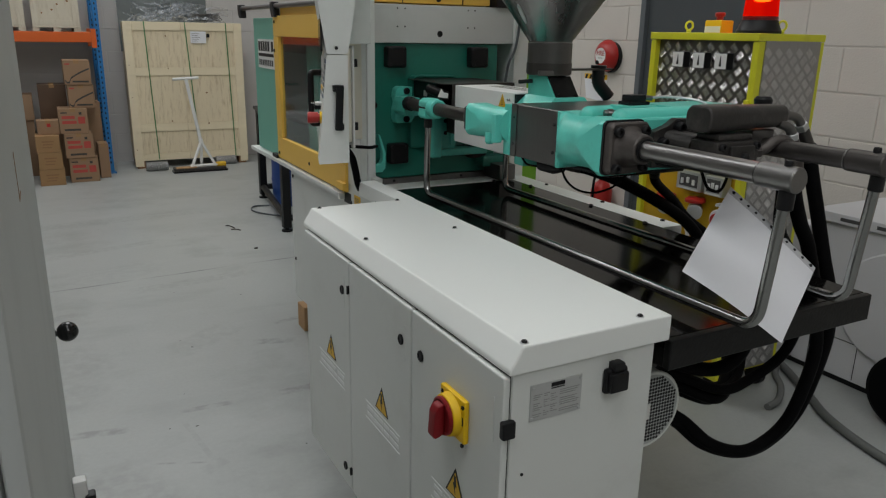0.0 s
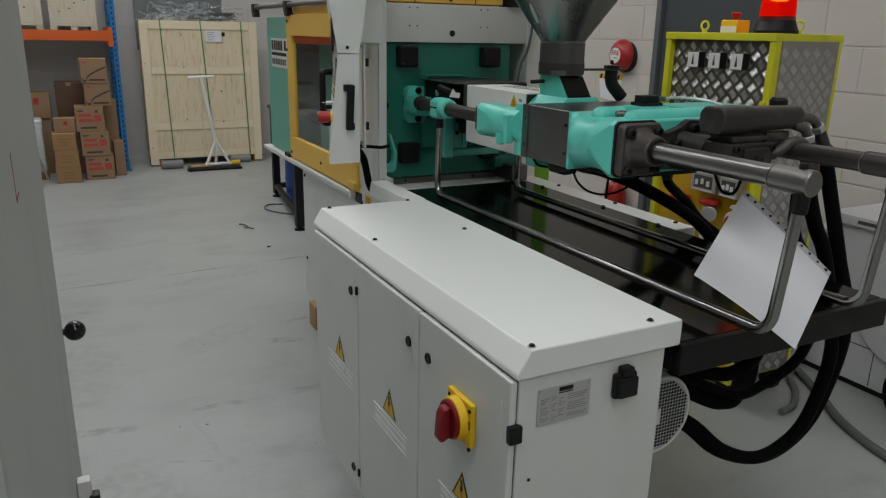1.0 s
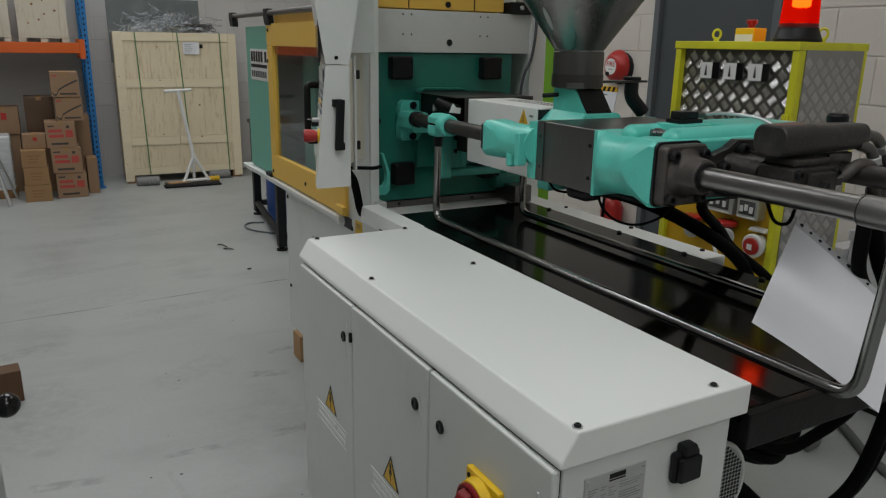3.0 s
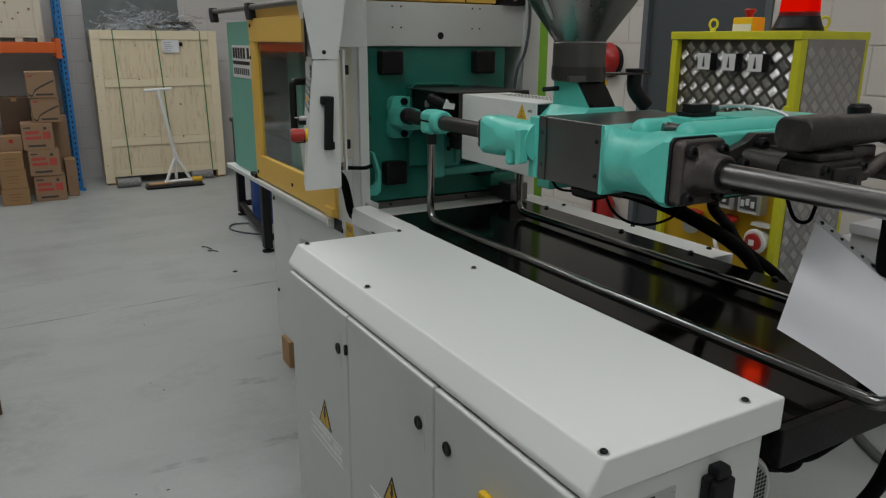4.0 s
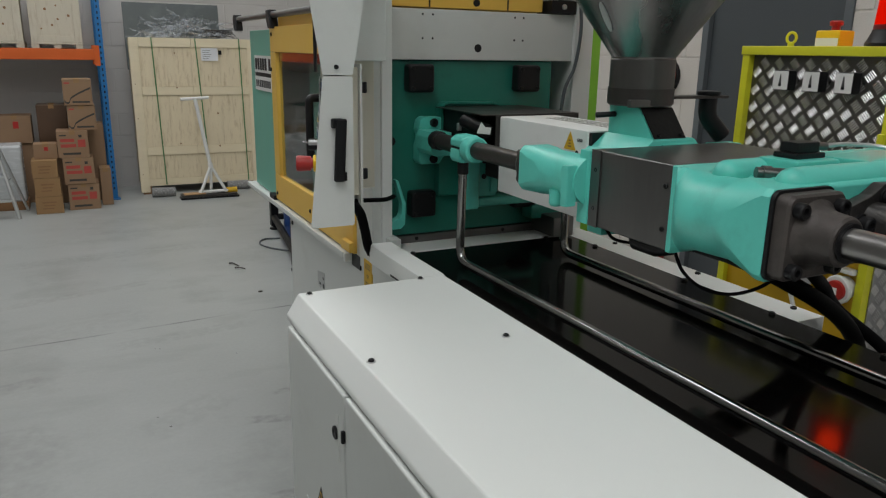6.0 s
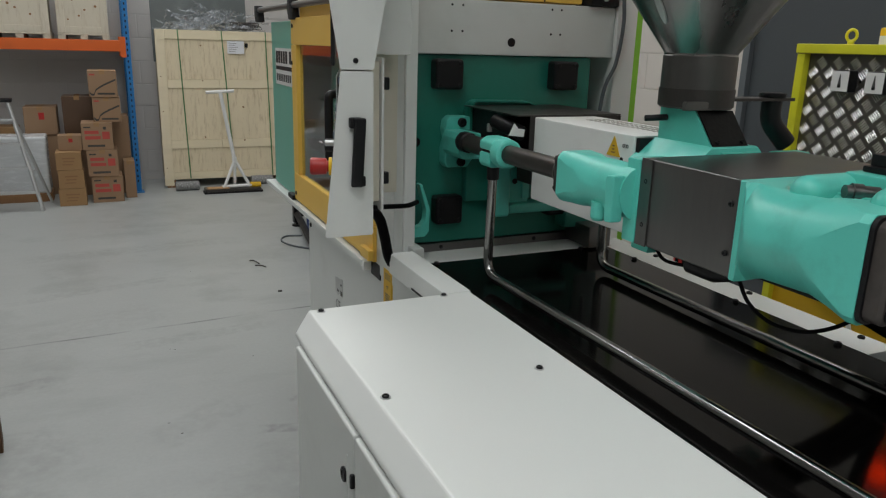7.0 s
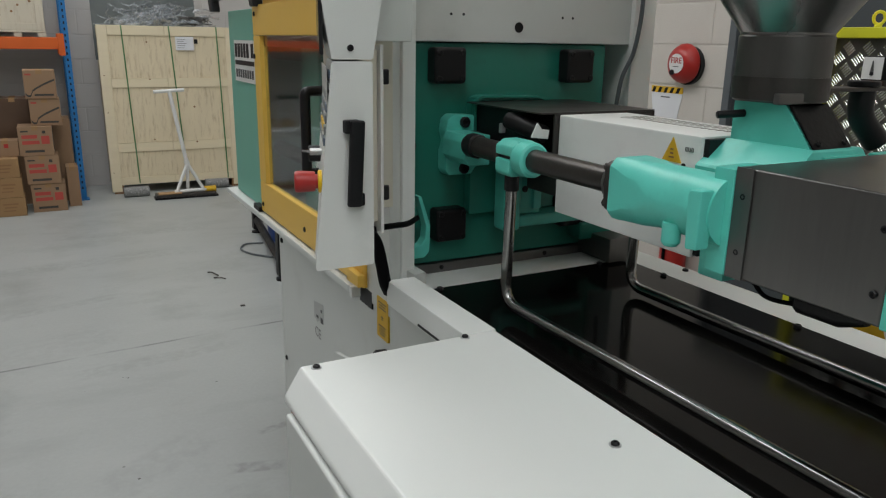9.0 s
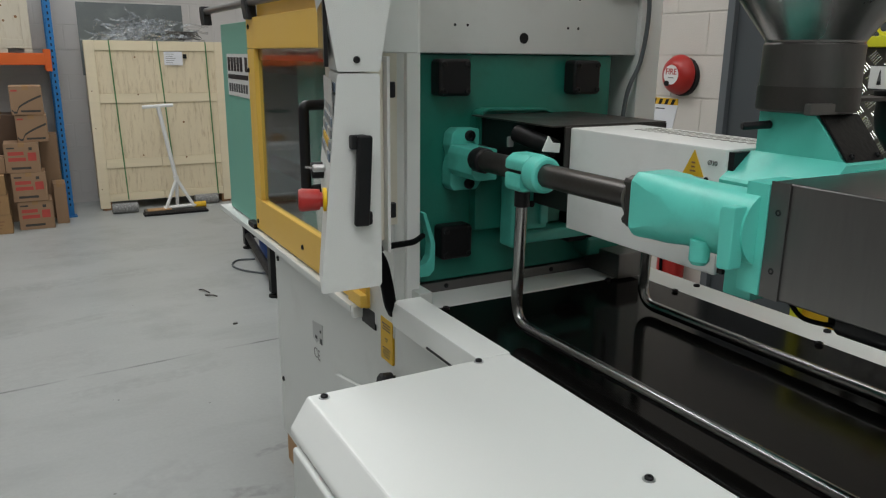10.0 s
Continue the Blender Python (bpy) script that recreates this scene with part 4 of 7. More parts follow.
for ya, yb in ((3.655, 3.69), (3.615, 3.65), (3.578, 3.61), (3.54, 3.573), (3.50, 3.535), (3.44, 3.475)):
    part("letter_bar", box(0.9945, 0.9957, ya + 0.003, yb - 0.003, 1.352, 1.395), BLACK, sg)
part("rule_bar", box(0.9945, 0.9957, 3.44, 3.69, 1.328, 1.342), BLACK, sg)
for k in range(8):
    part("letter_bar", box(0.9945, 0.9957, 3.663 - k * 0.03, 3.683 - k * 0.03, 1.288, 1.314), INK, sg)
part("foot_stop", box(0.975, 0.997, 3.39, 3.46, 0.885, 0.902, 0.003), BLACK, rg)
gr = thing("guard_rail", (1.0, 3.6, 1.498), "grey tube rail with black end brackets on the guard", "rail")
part("tube", rod((0.985, 2.75, 1.545), (0.985, 3.93, 1.545), 0.011), SHEET, gr)
for yy in (3.93, 3.35):
    part("bracket", prism([(yy - 0.03, 1.499), (yy + 0.012, 1.499), (yy + 0.03, 1.53), (yy + 0.03, 1.562), (yy - 0.012, 1.562)], "x", 0.970, 1.000, 0.004), BLACK, gr)
part("yellow_cap", box(1.0, 1.05, 2.75, 3.33, 1.5, 1.545, 0.004), YELLOW, gr)
# tie bars, moving platen and mould seen through the window
mp_ = thing("moving_platen", (1.3, 3.1, 0.892), "dark green moving platen inside the guard", "platen")
part("platen_body", box(1.07, 1.54, 3.05, 3.20, 0.94, 1.42, 0.006), TEAL, mp_)
part("mould_half", box(1.17, 1.43, 2.88, 3.049, 1.07, 1.34, 0.004), SHEET, mp_)
part("platen_shoe", box(1.12, 1.5, 3.06, 3.19, 0.892, 0.9395, 0.002), DARKSTEEL, mp_)
for cx in (1.141, 1.46):
    for cz in (1.044, 1.368):
        part("tie_bar", rod((cx, 2.601, cz), (cx, 3.70, cz), 0.024), CHROME, mp_)
part("white_chute", prism([(2.70, 0.893), (3.00, 0.893), (3.04, 1.12), (2.66, 1.12)], "x", 1.05, 1.10, 0.003), WHITE, mp_)


# ---- control panel ----
cp = thing("control_panel", (0.82, 2.25, 1.06), "light grey control panel with a black grip", "control panel")
PY0, PY1 = 2.170, 2.232
FACE = radians(17.4)
FX, FY = math.sin(FACE), math.cos(FACE)


def panel_ring(xl, xr, z, deep=0.29):
    """Plan of the terminal at one height: side, back and the slanted control face."""
    return [(xl, PY0, z), (xr, PY0, z), (xr, PY0 + 0.062, z), (xl + FX * deep + 0.016, PY0 + FY * deep, z), (xl + FX * deep, PY0 + FY * deep, z)]


def left_edge(z):
    """x of the near edge of the control face."""
    return 0.760 + 0.033 * (z - 1.07) / 0.311 if z < 1.3825 else (0.793 - 0.021 * (z - 1.384) / 0.126 if z < 1.51 else 0.772 - 0.037 * (z - 1.51) / 0.29)


def on_face(along, z, out=0.0):
    return Vector((left_edge(z) + FX * along - FY * out, PY0 + FY * along + FX * out, z))


def face_block(name, along, z, wide, high, thick, material, parent, label="", bevel=0.001):
    c = on_face(along, z, thick / 2)
    bm = box(-thick / 2, thick / 2, -wide / 2, wide / 2, -high / 2, high / 2, bevel, m=pose(0, 0, 0, 0, 0, -17.4))
    bmesh.ops.translate(bm, verts=bm.verts, vec=c)
    return part(name, bm, material, parent, label)


part("lower_housing", loft([panel_ring(0.763, 0.854, 1.0665, 0.09), panel_ring(0.7602, 0.857, 1.0705, 0.09), panel_ring(0.7713, 0.857, 1.175, 0.12), panel_ring(0.7740, 0.857, 1.20, 0.29), panel_ring(0.7925, 0.857, 1.3775), panel_ring(0.7945, 0.855, 1.3812)]), PANELGREY, cp)
part("upper_housing", loft([panel_ring(0.7945, 0.855, 1.3838), panel_ring(0.7925, 0.858, 1.387), panel_ring(0.772, 0.880, 1.510), panel_ring(0.735, 0.902, 1.80)]), PANELGREY, cp)
face_block("screen", 0.15, 1.455, 0.22, 0.11, 0.004, SCREENBLACK, cp, "dark screen behind a black bezel")
face_block("screen_edge", 0.012, 1.455, 0.018, 0.13, 0.006, BLACK, cp)
bolt("housing_screw", cp, (0.822, PY0, 1.400), (0, -1, 0), 0.005, 0.003)
grip = part("grip", box(0.8110, 0.8340, PY0 - 0.021, PY0 - 0.011, 1.166, 1.297, 0.004, 3, m=pose(0, 0, 0, 0, 3.0, 0)), BLACK, cp, "black bow grip")
for gz, gx in ((1.287, 0.8195), (1.176, 0.8255)):
    part("grip_base", box(gx - 0.0125, gx + 0.0125, PY0 - 0.0145, PY0, gz - 0.010, gz + 0.010, 0.003), BLACK, grip)
KEY_PAINTS = [mat("grey_blue_key", (0.13, 0.17, 0.22), 0.5), mat("pale_key", (0.42, 0.42, 0.40), 0.5), STICKER, mat("grey_key", (0.20, 0.21, 0.21), 0.5)]
for r in range(7):
    for c in range(5):
        face_block("key", 0.035 + c * 0.048, 1.362 - r * 0.0165, 0.040, 0.0125, 0.003, KEY_PAINTS[2 if r == 5 and c in (1, 2, 3) else (0 if (r + c) % 3 == 0 else (1 if (r * 2 + c) % 4 == 1 else 3))], cp)
face_block("key_field", 0.135, 1.312, 0.25, 0.122, 0.0012, PLATE, cp)
N_OUT = (-FY, FX, 0)
es = part("emergency_stop", lathe([(0, 0.011), (0.010, 0.011), (0.010, 0.0145), (0.012, 0.0155), (0.036, 0.0170), (0.0405, 0.0155), (0.0415, 0.012), (0.0415, 0)], on_face(0.030, 1.201), N_OUT, 28), RED, cp, "red mushroom stop button")
part("stop_collar", lathe([(0, 0.0175), (0.005, 0.0175), (0.006, 0.0155), (0.006, 0)], on_face(0.030, 1.201), N_OUT, 28), SWITCHYELLOW, es)
ks = part("key_switch", rod(on_face(0.125, 1.233), on_face(0.125, 1.233, 0.020), 0.006), ALU, cp)
part("key_blade", rod(on_face(0.125, 1.233, 0.020), on_face(0.125, 1.235, 0.032), 0.0022), CHROME, ks)
for al in (0.16, 0.20):
    part("selector_knob", rod(on_face(al, 1.222), on_face(al, 1.222, 0.020), 0.011), BLACK, cp)
br = part("hinge_plate", box(0.8585, 0.893, 2.236, 2.40, 1.118, 1.398, 0.003), BEIGE, cp, "beige hinge plate")
part("hinge_strip", box(0.893, 0.8985, 2.225, 2.40, 1.10, 1.405, 0.001), WHITE, cp)
part("upper_back", box(0.86, 0.985, 2.30, 2.40, 1.41, 1.80, 0.003), GREY, cp)
part("lower_back", box(0.842, 0.87, 2.2325, 2.30, 1.075, 1.116, 0.003), GREY, cp)
part("hinge_arm", box(0.899, 0.9955, 2.405, 2.42, 1.10, 1.55, 0.002), BEIGE, cp)
for hz in (1.355, 1.165):
    part("hinge_pin", rod((0.909, 2.246, hz - 0.012), (0.909, 2.246, hz + 0.012), 0.0075), BLACK, cp)
part("panel_cable", tube(spline([(0.880, 2.240, 1.104), (0.91, 2.27, 1.098), (0.96, 2.31, 1.088), (1.0, 2.345, 1.080), (1.045, 2.40, 1.074)]), 0.0055, 10), RUBBER, cp)
part("cable_loom", tube(spline([(0.872, 2.30, 1.11), (0.890, 2.315, 1.095), (0.915, 2.34, 1.075), (0.940, 2.36, 1.045), (0.953, 2.365, 1.0), (0.963, 2.372, 0.96), (0.978, 2.39, 0.935)]), 0.0120, 12), RUBBER, cp, "black corrugated cable loom")


# ---- injection unit ----
AX, AZ = 1.30, 1.217
LX, RX = 1.150, 1.450
iu = thing("injection_unit", (AX, 1.6, 1.05), "mint green injection unit with steel piston rods", "injection unit")


def rrect(cx, cz, hx, hz, r, y, k=8):
    """A ring across y: a rectangle with round corners of radius r."""
    out = []
    r = min(r, hx, hz)
    for sx, sz, a0 in ((1, 1, 0), (-1, 1, 90), (-1, -1, 180), (1, -1, 270)):
        for i in range(k + 1):
            a = radians(a0 + 90 * i / k)
            out.append((cx + sx * (hx - r) + r * math.cos(a), y, cz + sz * (hz - r) + r * math.sin(a)))
    return out


def cut_ring(cx, cz, hx, hz, cut, y, m=9):
    """A rectangle whose corners a cone has cut away: 1.41 leaves it whole, 1 leaves an ellipse."""
    turn = math.acos(1 / cut) if cut > 1.003 else math.acos(1 / 1.003)
    out = []
    for q in range(4):
        steps = [-turn + 2 * turn * k / 4 for k in range(4)] + [turn + (math.pi / 2 - 2 * turn) * k / m for k in range(m)]
        for a in steps:
            far = min(1 / math.cos(a) if a < turn else cut, max(cut, 1.0)) if cut >= 1 else cut
            a += q * math.pi / 2
            out.append((cx + hx * far * math.cos(a), y, cz + hz * far * math.sin(a)))
    return out


def traverse_cylinder(cx, side, near):
    """Piston rod, clamp and cylinder of one side."""
    rod1 = part("front_rod", rod((cx, 1.935, AZ), (cx, 2.384, AZ), 0.0195, 28), DARKSTEEL, iu, "dark oiled piston rod")
    part("rod_nut", lathe([(0, 0.021), (0.004, 0.0240), (0.028, 0.0240), (0.033, 0.022), (0.033, 0)], (cx, 2.345, AZ), (0, 1, 0), 12), BLACK, rod1)
    bx, bz = cx + 0.040, AZ - 0.008
    foot = part("rod_bracket", prism([(bx - 0.030, bz - 0.072), (bx + 0.026, bz - 0.072), (bx + 0.040, bz - 0.052), (bx + 0.042, bz + 0.036), (bx + 0.030, bz + 0.054), (bx - 0.022, bz + 0.056), (bx - 0.034, bz + 0.046), (bx - 0.038, bz + 0.022), (bx - 0.032, bz), (bx - 0.038, bz - 0.022), (bx - 0.038, bz - 0.060)], "y", 2.485, 2.5220, 0.004), MINT, iu)
    part("bracket_jaw", prism([(bx - 0.046, bz - 0.024), (bx - 0.034, bz - 0.037), (bx + 0.012, bz - 0.037), (bx + 0.012, bz + 0.024), (bx - 0.040, bz + 0.024), (bx - 0.046, bz + 0.010)], "y", 2.388, 2.4845, 0.003), MINT, foot)
    part("bracket_jaw", box(bx + 0.0125, bx + 0.034, 2.452, 2.4845, bz - 0.036, bz + 0.022, 0.006, 3), BLACK, foot)
    for dz in (0.040, -0.058):
        bolt("bracket_bolt", foot, (bx + 0.006, 2.485, bz + dz), (0, -1, 0), 0.0115, 0.008)
    bolt("pivot_bolt", foot, (bx - 0.021, 2.388, bz - 0.006), (0, -1, 0), 0.0120, 0.008, DARKSTEEL)
    col = part("clamp_collar", lathe([(0, 0.026), (0.003, 0.030), (0.024, 0.032), (0.032, 0.030), (0.034, 0.026), (0.034, 0.0200), (0, 0.0200)], (cx, 2.157, AZ), (0, 1, 0), 32), MINT, iu)
    part("clamp_lug", prism([(cx - 0.027, AZ + 0.0030), (cx + 0.020, AZ + 0.0030), (cx + 0.020, AZ + 0.030), (cx - 0.012, AZ + 0.030), (cx - 0.027, AZ + 0.020)], "y", 2.188, 2.244, 0.004), MINT, col)
    part("clamp_lug", prism([(cx - 0.027, AZ - 0.0025), (cx + 0.020, AZ - 0.0025), (cx + 0.020, AZ - 0.026), (cx + 0.010, AZ - 0.034), (cx - 0.020, AZ - 0.034), (cx - 0.027, AZ - 0.027)], "y", 2.196, 2.244, 0.004), MINT, col)
    part("clamp_gap", box(cx - 0.022, cx + 0.016, 2.192, 2.240, AZ - 0.0028, AZ + 0.0033), BLACK, col)
    zc = AZ - 0.002
    secs = [cut_ring(cx, zc, 0.0345, 0.0405, 1.24, 1.9245), cut_ring(cx, zc, 0.0375, 0.0435, 1.24, 1.920), cut_ring(cx, zc, 0.0385, 0.0440, 1.22, 1.910), cut_ring(cx, zc, 0.0385, 0.0440, 1.14, 1.892), cut_ring(cx, zc, 0.0390, 0.0442, 1.09, 1.868), cut_ring(cx, zc, 0.0395, 0.0438, 1.0, 1.842),
            cut_ring(cx, zc, 0.0395, 0.0438, 1.0, 1.81), cut_ring(cx, zc, 0.0395, 0.0438, 1.0, 1.7348)]
    c = part("cylinder", loft(secs), MINT, iu, sharp=24)
    gl = part("gland_plate", loft([rrect(cx, zc, 0.0325, 0.0365, 0.013, 1.9250), rrect(cx, zc, 0.0325, 0.0365, 0.013, 1.9360), rrect(cx, zc, 0.0305, 0.0345, 0.013, 1.9385)]), DARKSTEEL, c, "dark steel gland plate")
    part("gland_boss", lathe([(0, 0.0325), (0.006, 0.0315), (0.012, 0.027), (0.017, 0.0225), (0.017, 0)], (cx, 1.9385, AZ), (0, 1, 0), 32), RODEND, gl)
    for dx in (-0.024, 0.024):
        for dz in (-0.028, 0.028):
            part("gland_bolt", rod((cx + dx * 0.94, 1.9385, zc + dz * 0.94), (cx + dx * 0.94, 1.9465, zc + dz * 0.94), 0.0062, 6), DARKSTEEL, gl)
    part("side_lug", prism([(1.7380, AZ - 0.046), (1.757, AZ - 0.048), (1.760, AZ + 0.022), (1.757, AZ + 0.027), (1.7380, AZ + 0.028)], "x", cx - 0.052, cx - 0.030, 0.003), MINT, c)
    part("drain_boss", lathe([(0, 0.0125), (0.026, 0.0125), (0.031, 0.009), (0.031, 0)], (cx - 0.029, 1.802, AZ - 0.026), (0, 0, -1), 18), MINT, c)
    part("cylinder_flange", box(cx - 0.0145, cx + 0.050, 1.7252, 1.7560, zc - 0.0760, zc + 0.0560, 0.002), MINT, c)
    # rear flange, boss and polished rod
    fz = AZ + 0.001
    part("flange_gasket", loft([rrect(cx, fz, 0.0565, 0.0585, 0.014, 1.3103), rrect(cx, fz, 0.0565, 0.0585, 0.014, 1.3045)]), BLACK, iu)
    fl = part("rear_flange", loft([rrect(cx, fz, 0.053, 0.055, 0.013, 1.3044), rrect(cx, fz, 0.053, 0.055, 0.013, 1.288), rrect(cx, fz, 0.050, 0.052, 0.011, 1.284)]), CAST, iu, "cast iron rear flange")
    part("flange_boss", lathe([(0, 0.0455), (0.004, 0.0405), (0.010, 0.0365), (0.020, 0.0340), (0.036, 0.0325), (0.043, 0.0315), (0.046, 0.0285), (0.046, 0)], (cx, 1.284, AZ + 0.004), (0, -1, 0), 36), CAST, fl)
    part("seal_ring", lathe([(0, 0.025), (0.003, 0.025), (0.003, 0)], (cx, 1.238, AZ + 0.004), (0, -1, 0), 32), BLACK, fl)
    for dx in (-0.037, 0.037):
        for dz in (-0.040, 0.038):
            part("flange_bolt", lathe([(0, 0.0105), (0.010, 0.0105), (0.012, 0.0088), (0.012, 0.005), (0.006, 0.0045), (0.006, 0)], (cx + dx, 1.284, AZ + dz), (0, -1, 0), 18), BLACK, fl)
    rr = part("rear_rod", rod((cx, 1.25, AZ + 0.004), (cx, near + 0.079, AZ + 0.005), 0.0195, 36), RODSTEEL if side < 0 else DARKSTEEL, iu, "ground steel rod")
    part("rod_seam", rod((cx, near + 0.0788, AZ + 0.005), (cx, near + 0.0765, AZ + 0.005), 0.0222, 36, bevel=0.0004), RODSTEEL, rr)
    part("rod_end", rod((cx, near + 0.0764, AZ + 0.005), (cx, near, AZ + 0.005), 0.0225, 36, bevel=0.0025), RODEND if side < 0 else DARKSTEEL, rr)
    bolt("rod_end_bolt", rr, (cx, near + 0.024, AZ + 0.0265), (0, 0, 1), 0.0075, 0.010)


traverse_cylinder(LX, -1, 0.874)
traverse_cylinder(RX, 1, 0.910)

# barrel cover and nozzle box
bc = part("barrel_cover", box(1.245, 1.405, 1.882, 2.222, 1.106, 1.2865, 0.003), BARRELWHITE, iu, "light grey perforated barrel cover")
holes = bmesh.new()
for i in range(17):
    for j in range(3):
        yy = 1.90 + i * 0.0155
        xx = 1.335 + j * 0.022
        box(xx - 0.008, xx + 0.008, yy - 0.0022, yy + 0.0022, 1.2864, 1.2870, bm=holes)
tagged(part("vent_slots", holes, VENTDARK, bc, smooth=False), kind="stuff")
part("cover_end", box(1.25, 1.40, 1.872, 1.8815, 1.11, 1.283), BLACK, bc)
part("warning_triangle", prism([(1.917, 1.243), (1.957, 1.243), (1.937, 1.280)], "x", 1.2438, 1.2452), STICKER, bc, "yellow hot-surface triangle")
for tz, tw in ((1.250, 0.010), (1.256, 0.006), (1.262, 0.006)):
    part("triangle_mark", box(1.2430, 1.2440, 1.937 - tw / 2, 1.937 + tw / 2, tz - 0.0012, tz + 0.0012), BLOCKWOOD, bc)
size_txt = bpy.data.curves.new("size_mark", "FONT")
size_txt.body, size_txt.size, size_txt.extrude = "\u00d830", 0.0095, 0.0003
size_txt.materials.append(INK)
st = new("size_mark", size_txt)
st.parent = bc
ROOT[st.name] = ROOT[bc.name]
st.matrix_local = Matrix.Translation(Vector((1.2440, 1.912, 1.262)) - ROOT[bc.name]) @ pose(0, 0, 0, 90, 0, -90)
bolt("cover_screw", bc, (1.245, 1.912, 1.240), (-1, 0, 0), 0.004, 0.002)
nb = part("nozzle_guard", merge(box(1.204, 1.475, 2.2225, 2.4930, 1.2875, 1.2905, 0.001), merge(box(1.47, 1.475, 2.2225, 2.4930, 1.20, 1.2870), box(1.235, 1.475, 2.2225, 2.2265, 1.205, 1.2870))), DARKSTEEL, iu, "dark steel nozzle guard")
# two dark blocks fill the nozzle guard where only shade lies
part("nozzle_guard_shade_fill", box(1.352, 1.420, 2.2245, 2.49, 1.10, 1.2345), INSIDESHADE, iu)
part("guard_inside_shade", box(1.225, 1.46, 2.30, 2.4930, 1.205, 1.287), BLACK, iu)
part("switch_body", rod((1.205, 2.33, 1.268), (1.222, 2.235, 1.250), 0.0165, 18), BLACK, iu)
part("switch_clip", box(1.188, 1.200, 2.330, 2.338, 1.243, 1.262, 0.002), ALU, iu)
part("switch_bracket", prism([(1.174, 1.250), (1.210, 1.246), (1.212, 1.262), (1.196, 1.264), (1.186, 1.276)], "y", 2.205, 2.209, 0.001), WHITE, iu, "small aluminium switch bracket")

# feed block under the hopper
def plan_ring(x0, x1, y0, y1, z):
    return [(x0, y0, z), (x1, y0, z), (x1, y1, z), (x0, y1, z)]


fb = part("feed_block", loft([plan_ring(1.245, 1.405, 1.728, 1.880, 1.150), plan_ring(1.238, 1.412, 1.727, 1.884, 1.246), plan_ring(1.241, 1.409, 1.7275, 1.883, 1.250), plan_ring(1.279, 1.383, 1.731, 1.876, 1.2815), plan_ring(1.283, 1.379, 1.734, 1.872, 1.2845)]), MINT, iu, sharp=10)
part("feed_column", prism([(1.7390, 1.2835), (1.7840, 1.338), (1.868, 1.338), (1.868, 1.2835)], "x", 1.2855, 1.3625), MINT, fb, smooth=False)
part("slide_plate", prism([(1.7335, 1.2850), (1.7375, 1.2850), (1.7815, 1.3385), (1.7765, 1.3385)], "x", 1.2865, 1.3620, 0.001), BEAMBLACK, fb, "dark hopper slide plate")
for sx in (1.298, 1.351):
    bolt("plate_screw", fb, (sx, 1.7375, 1.291), (0, -0.78, 0.63), 0.004, 0.003)
part("lower_block", box(1.246, 1.37, 1.818, 1.866, 1.086, 1.1495, 0.004), MINT, fb)
part("base_lip", box(1.30, 1.384, 1.7262, 1.7335, 1.268, 1.2755, 0.001), MINT, fb)
part("grease_pin", rod((1.250, 1.866, 1.319), (1.2855, 1.848, 1.322), 0.0055), BLACK, fb)

# sheet steel cover between the cylinders
sc = part("heater_cover", box(1.140, 1.462, 1.5285, 1.7245, 1.139, 1.2745, 0.0032, 3), SHEET, iu, "dull sheet-steel cover")
for yy in (1.540, 1.712):
    for zz in (1.172, 1.240):
        bolt("cover_screw", sc, (1.140, yy, zz), (-1, 0, 0), 0.0042, 0.003)
part("cover_flange", box(1.1375, 1.1395, 1.700, 1.7245, 1.139, 1.2745), SHEET, sc)
part("under_hump", loft([rrect(1.19, 1.124, 0.006, 0.010, 0.006, 1.665), rrect(1.19, 1.122, 0.016, 0.015, 0.013, 1.65), rrect(1.195, 1.121, 0.018, 0.015, 0.013, 1.60), rrect(1.20, 1.124, 0.010, 0.010, 0.008, 1.575)]), BLACK, iu, "black hose sleeve under the cover")
part("under_plate", box(1.20, 1.44, 1.40, 1.722, 1.130, 1.1388, 0.003), BEAMBLACK, iu)

# rear housing: square at both ends, round between
ZH = 1.206


hs = [cut_ring(LX + 0.042, ZH, 0.053, 0.068, 1.40, 1.5280), cut_ring(LX + 0.042, ZH, 0.053, 0.068, 1.40, 1.5190), cut_ring(LX + 0.039, ZH, 0.053, 0.067, 1.31, 1.5150),
      cut_ring(LX + 0.030, 1.208, 0.0525, 0.065, 1.16, 1.5060), cut_ring(LX + 0.016, 1.2105, 0.0535, 0.0615, 1.06, 1.4930), cut_ring(LX + 0.006, 1.212, 0.0530, 0.0590, 1.0, 1.4790), cut_ring(LX, 1.213, 0.0525, 0.0575, 1.0, 1.4600),
      cut_ring(LX, 1.2145, 0.0530, 0.0575, 1.0, 1.4100), cut_ring(LX, AZ, 0.0555, 0.0590, 1.0, 1.3950), cut_ring(LX, AZ, 0.0575, 0.060, 1.06, 1.3720), cut_ring(LX, AZ, 0.0575, 0.060, 1.15, 1.3520),
      cut_ring(LX, AZ, 0.0575, 0.060, 1.25, 1.3340), cut_ring(LX, AZ, 0.0575, 0.060, 1.31, 1.3230), cut_ring(LX, AZ, 0.0575, 0.060, 1.31, 1.3105)]
rh = part("rear_housing", loft(hs), MINT, iu, "mint green cast rear housing", sharp=17)
hs2 = [[(2 * AX - p[0], p[1], p[2]) for p in s] for s in hs]
part("rear_housing", loft(hs2), MINT, iu, sharp=17)
part("cross_web", box(LX + 0.03, RX - 0.03, 1.335, 1.52, 1.16, 1.272, 0.012, 3), MINT, rh)
part("web_plate", box(LX + 0.02, RX + 0.058, 1.311, 1.334, 1.160, 1.277, 0.006, 3), MINT, rh)


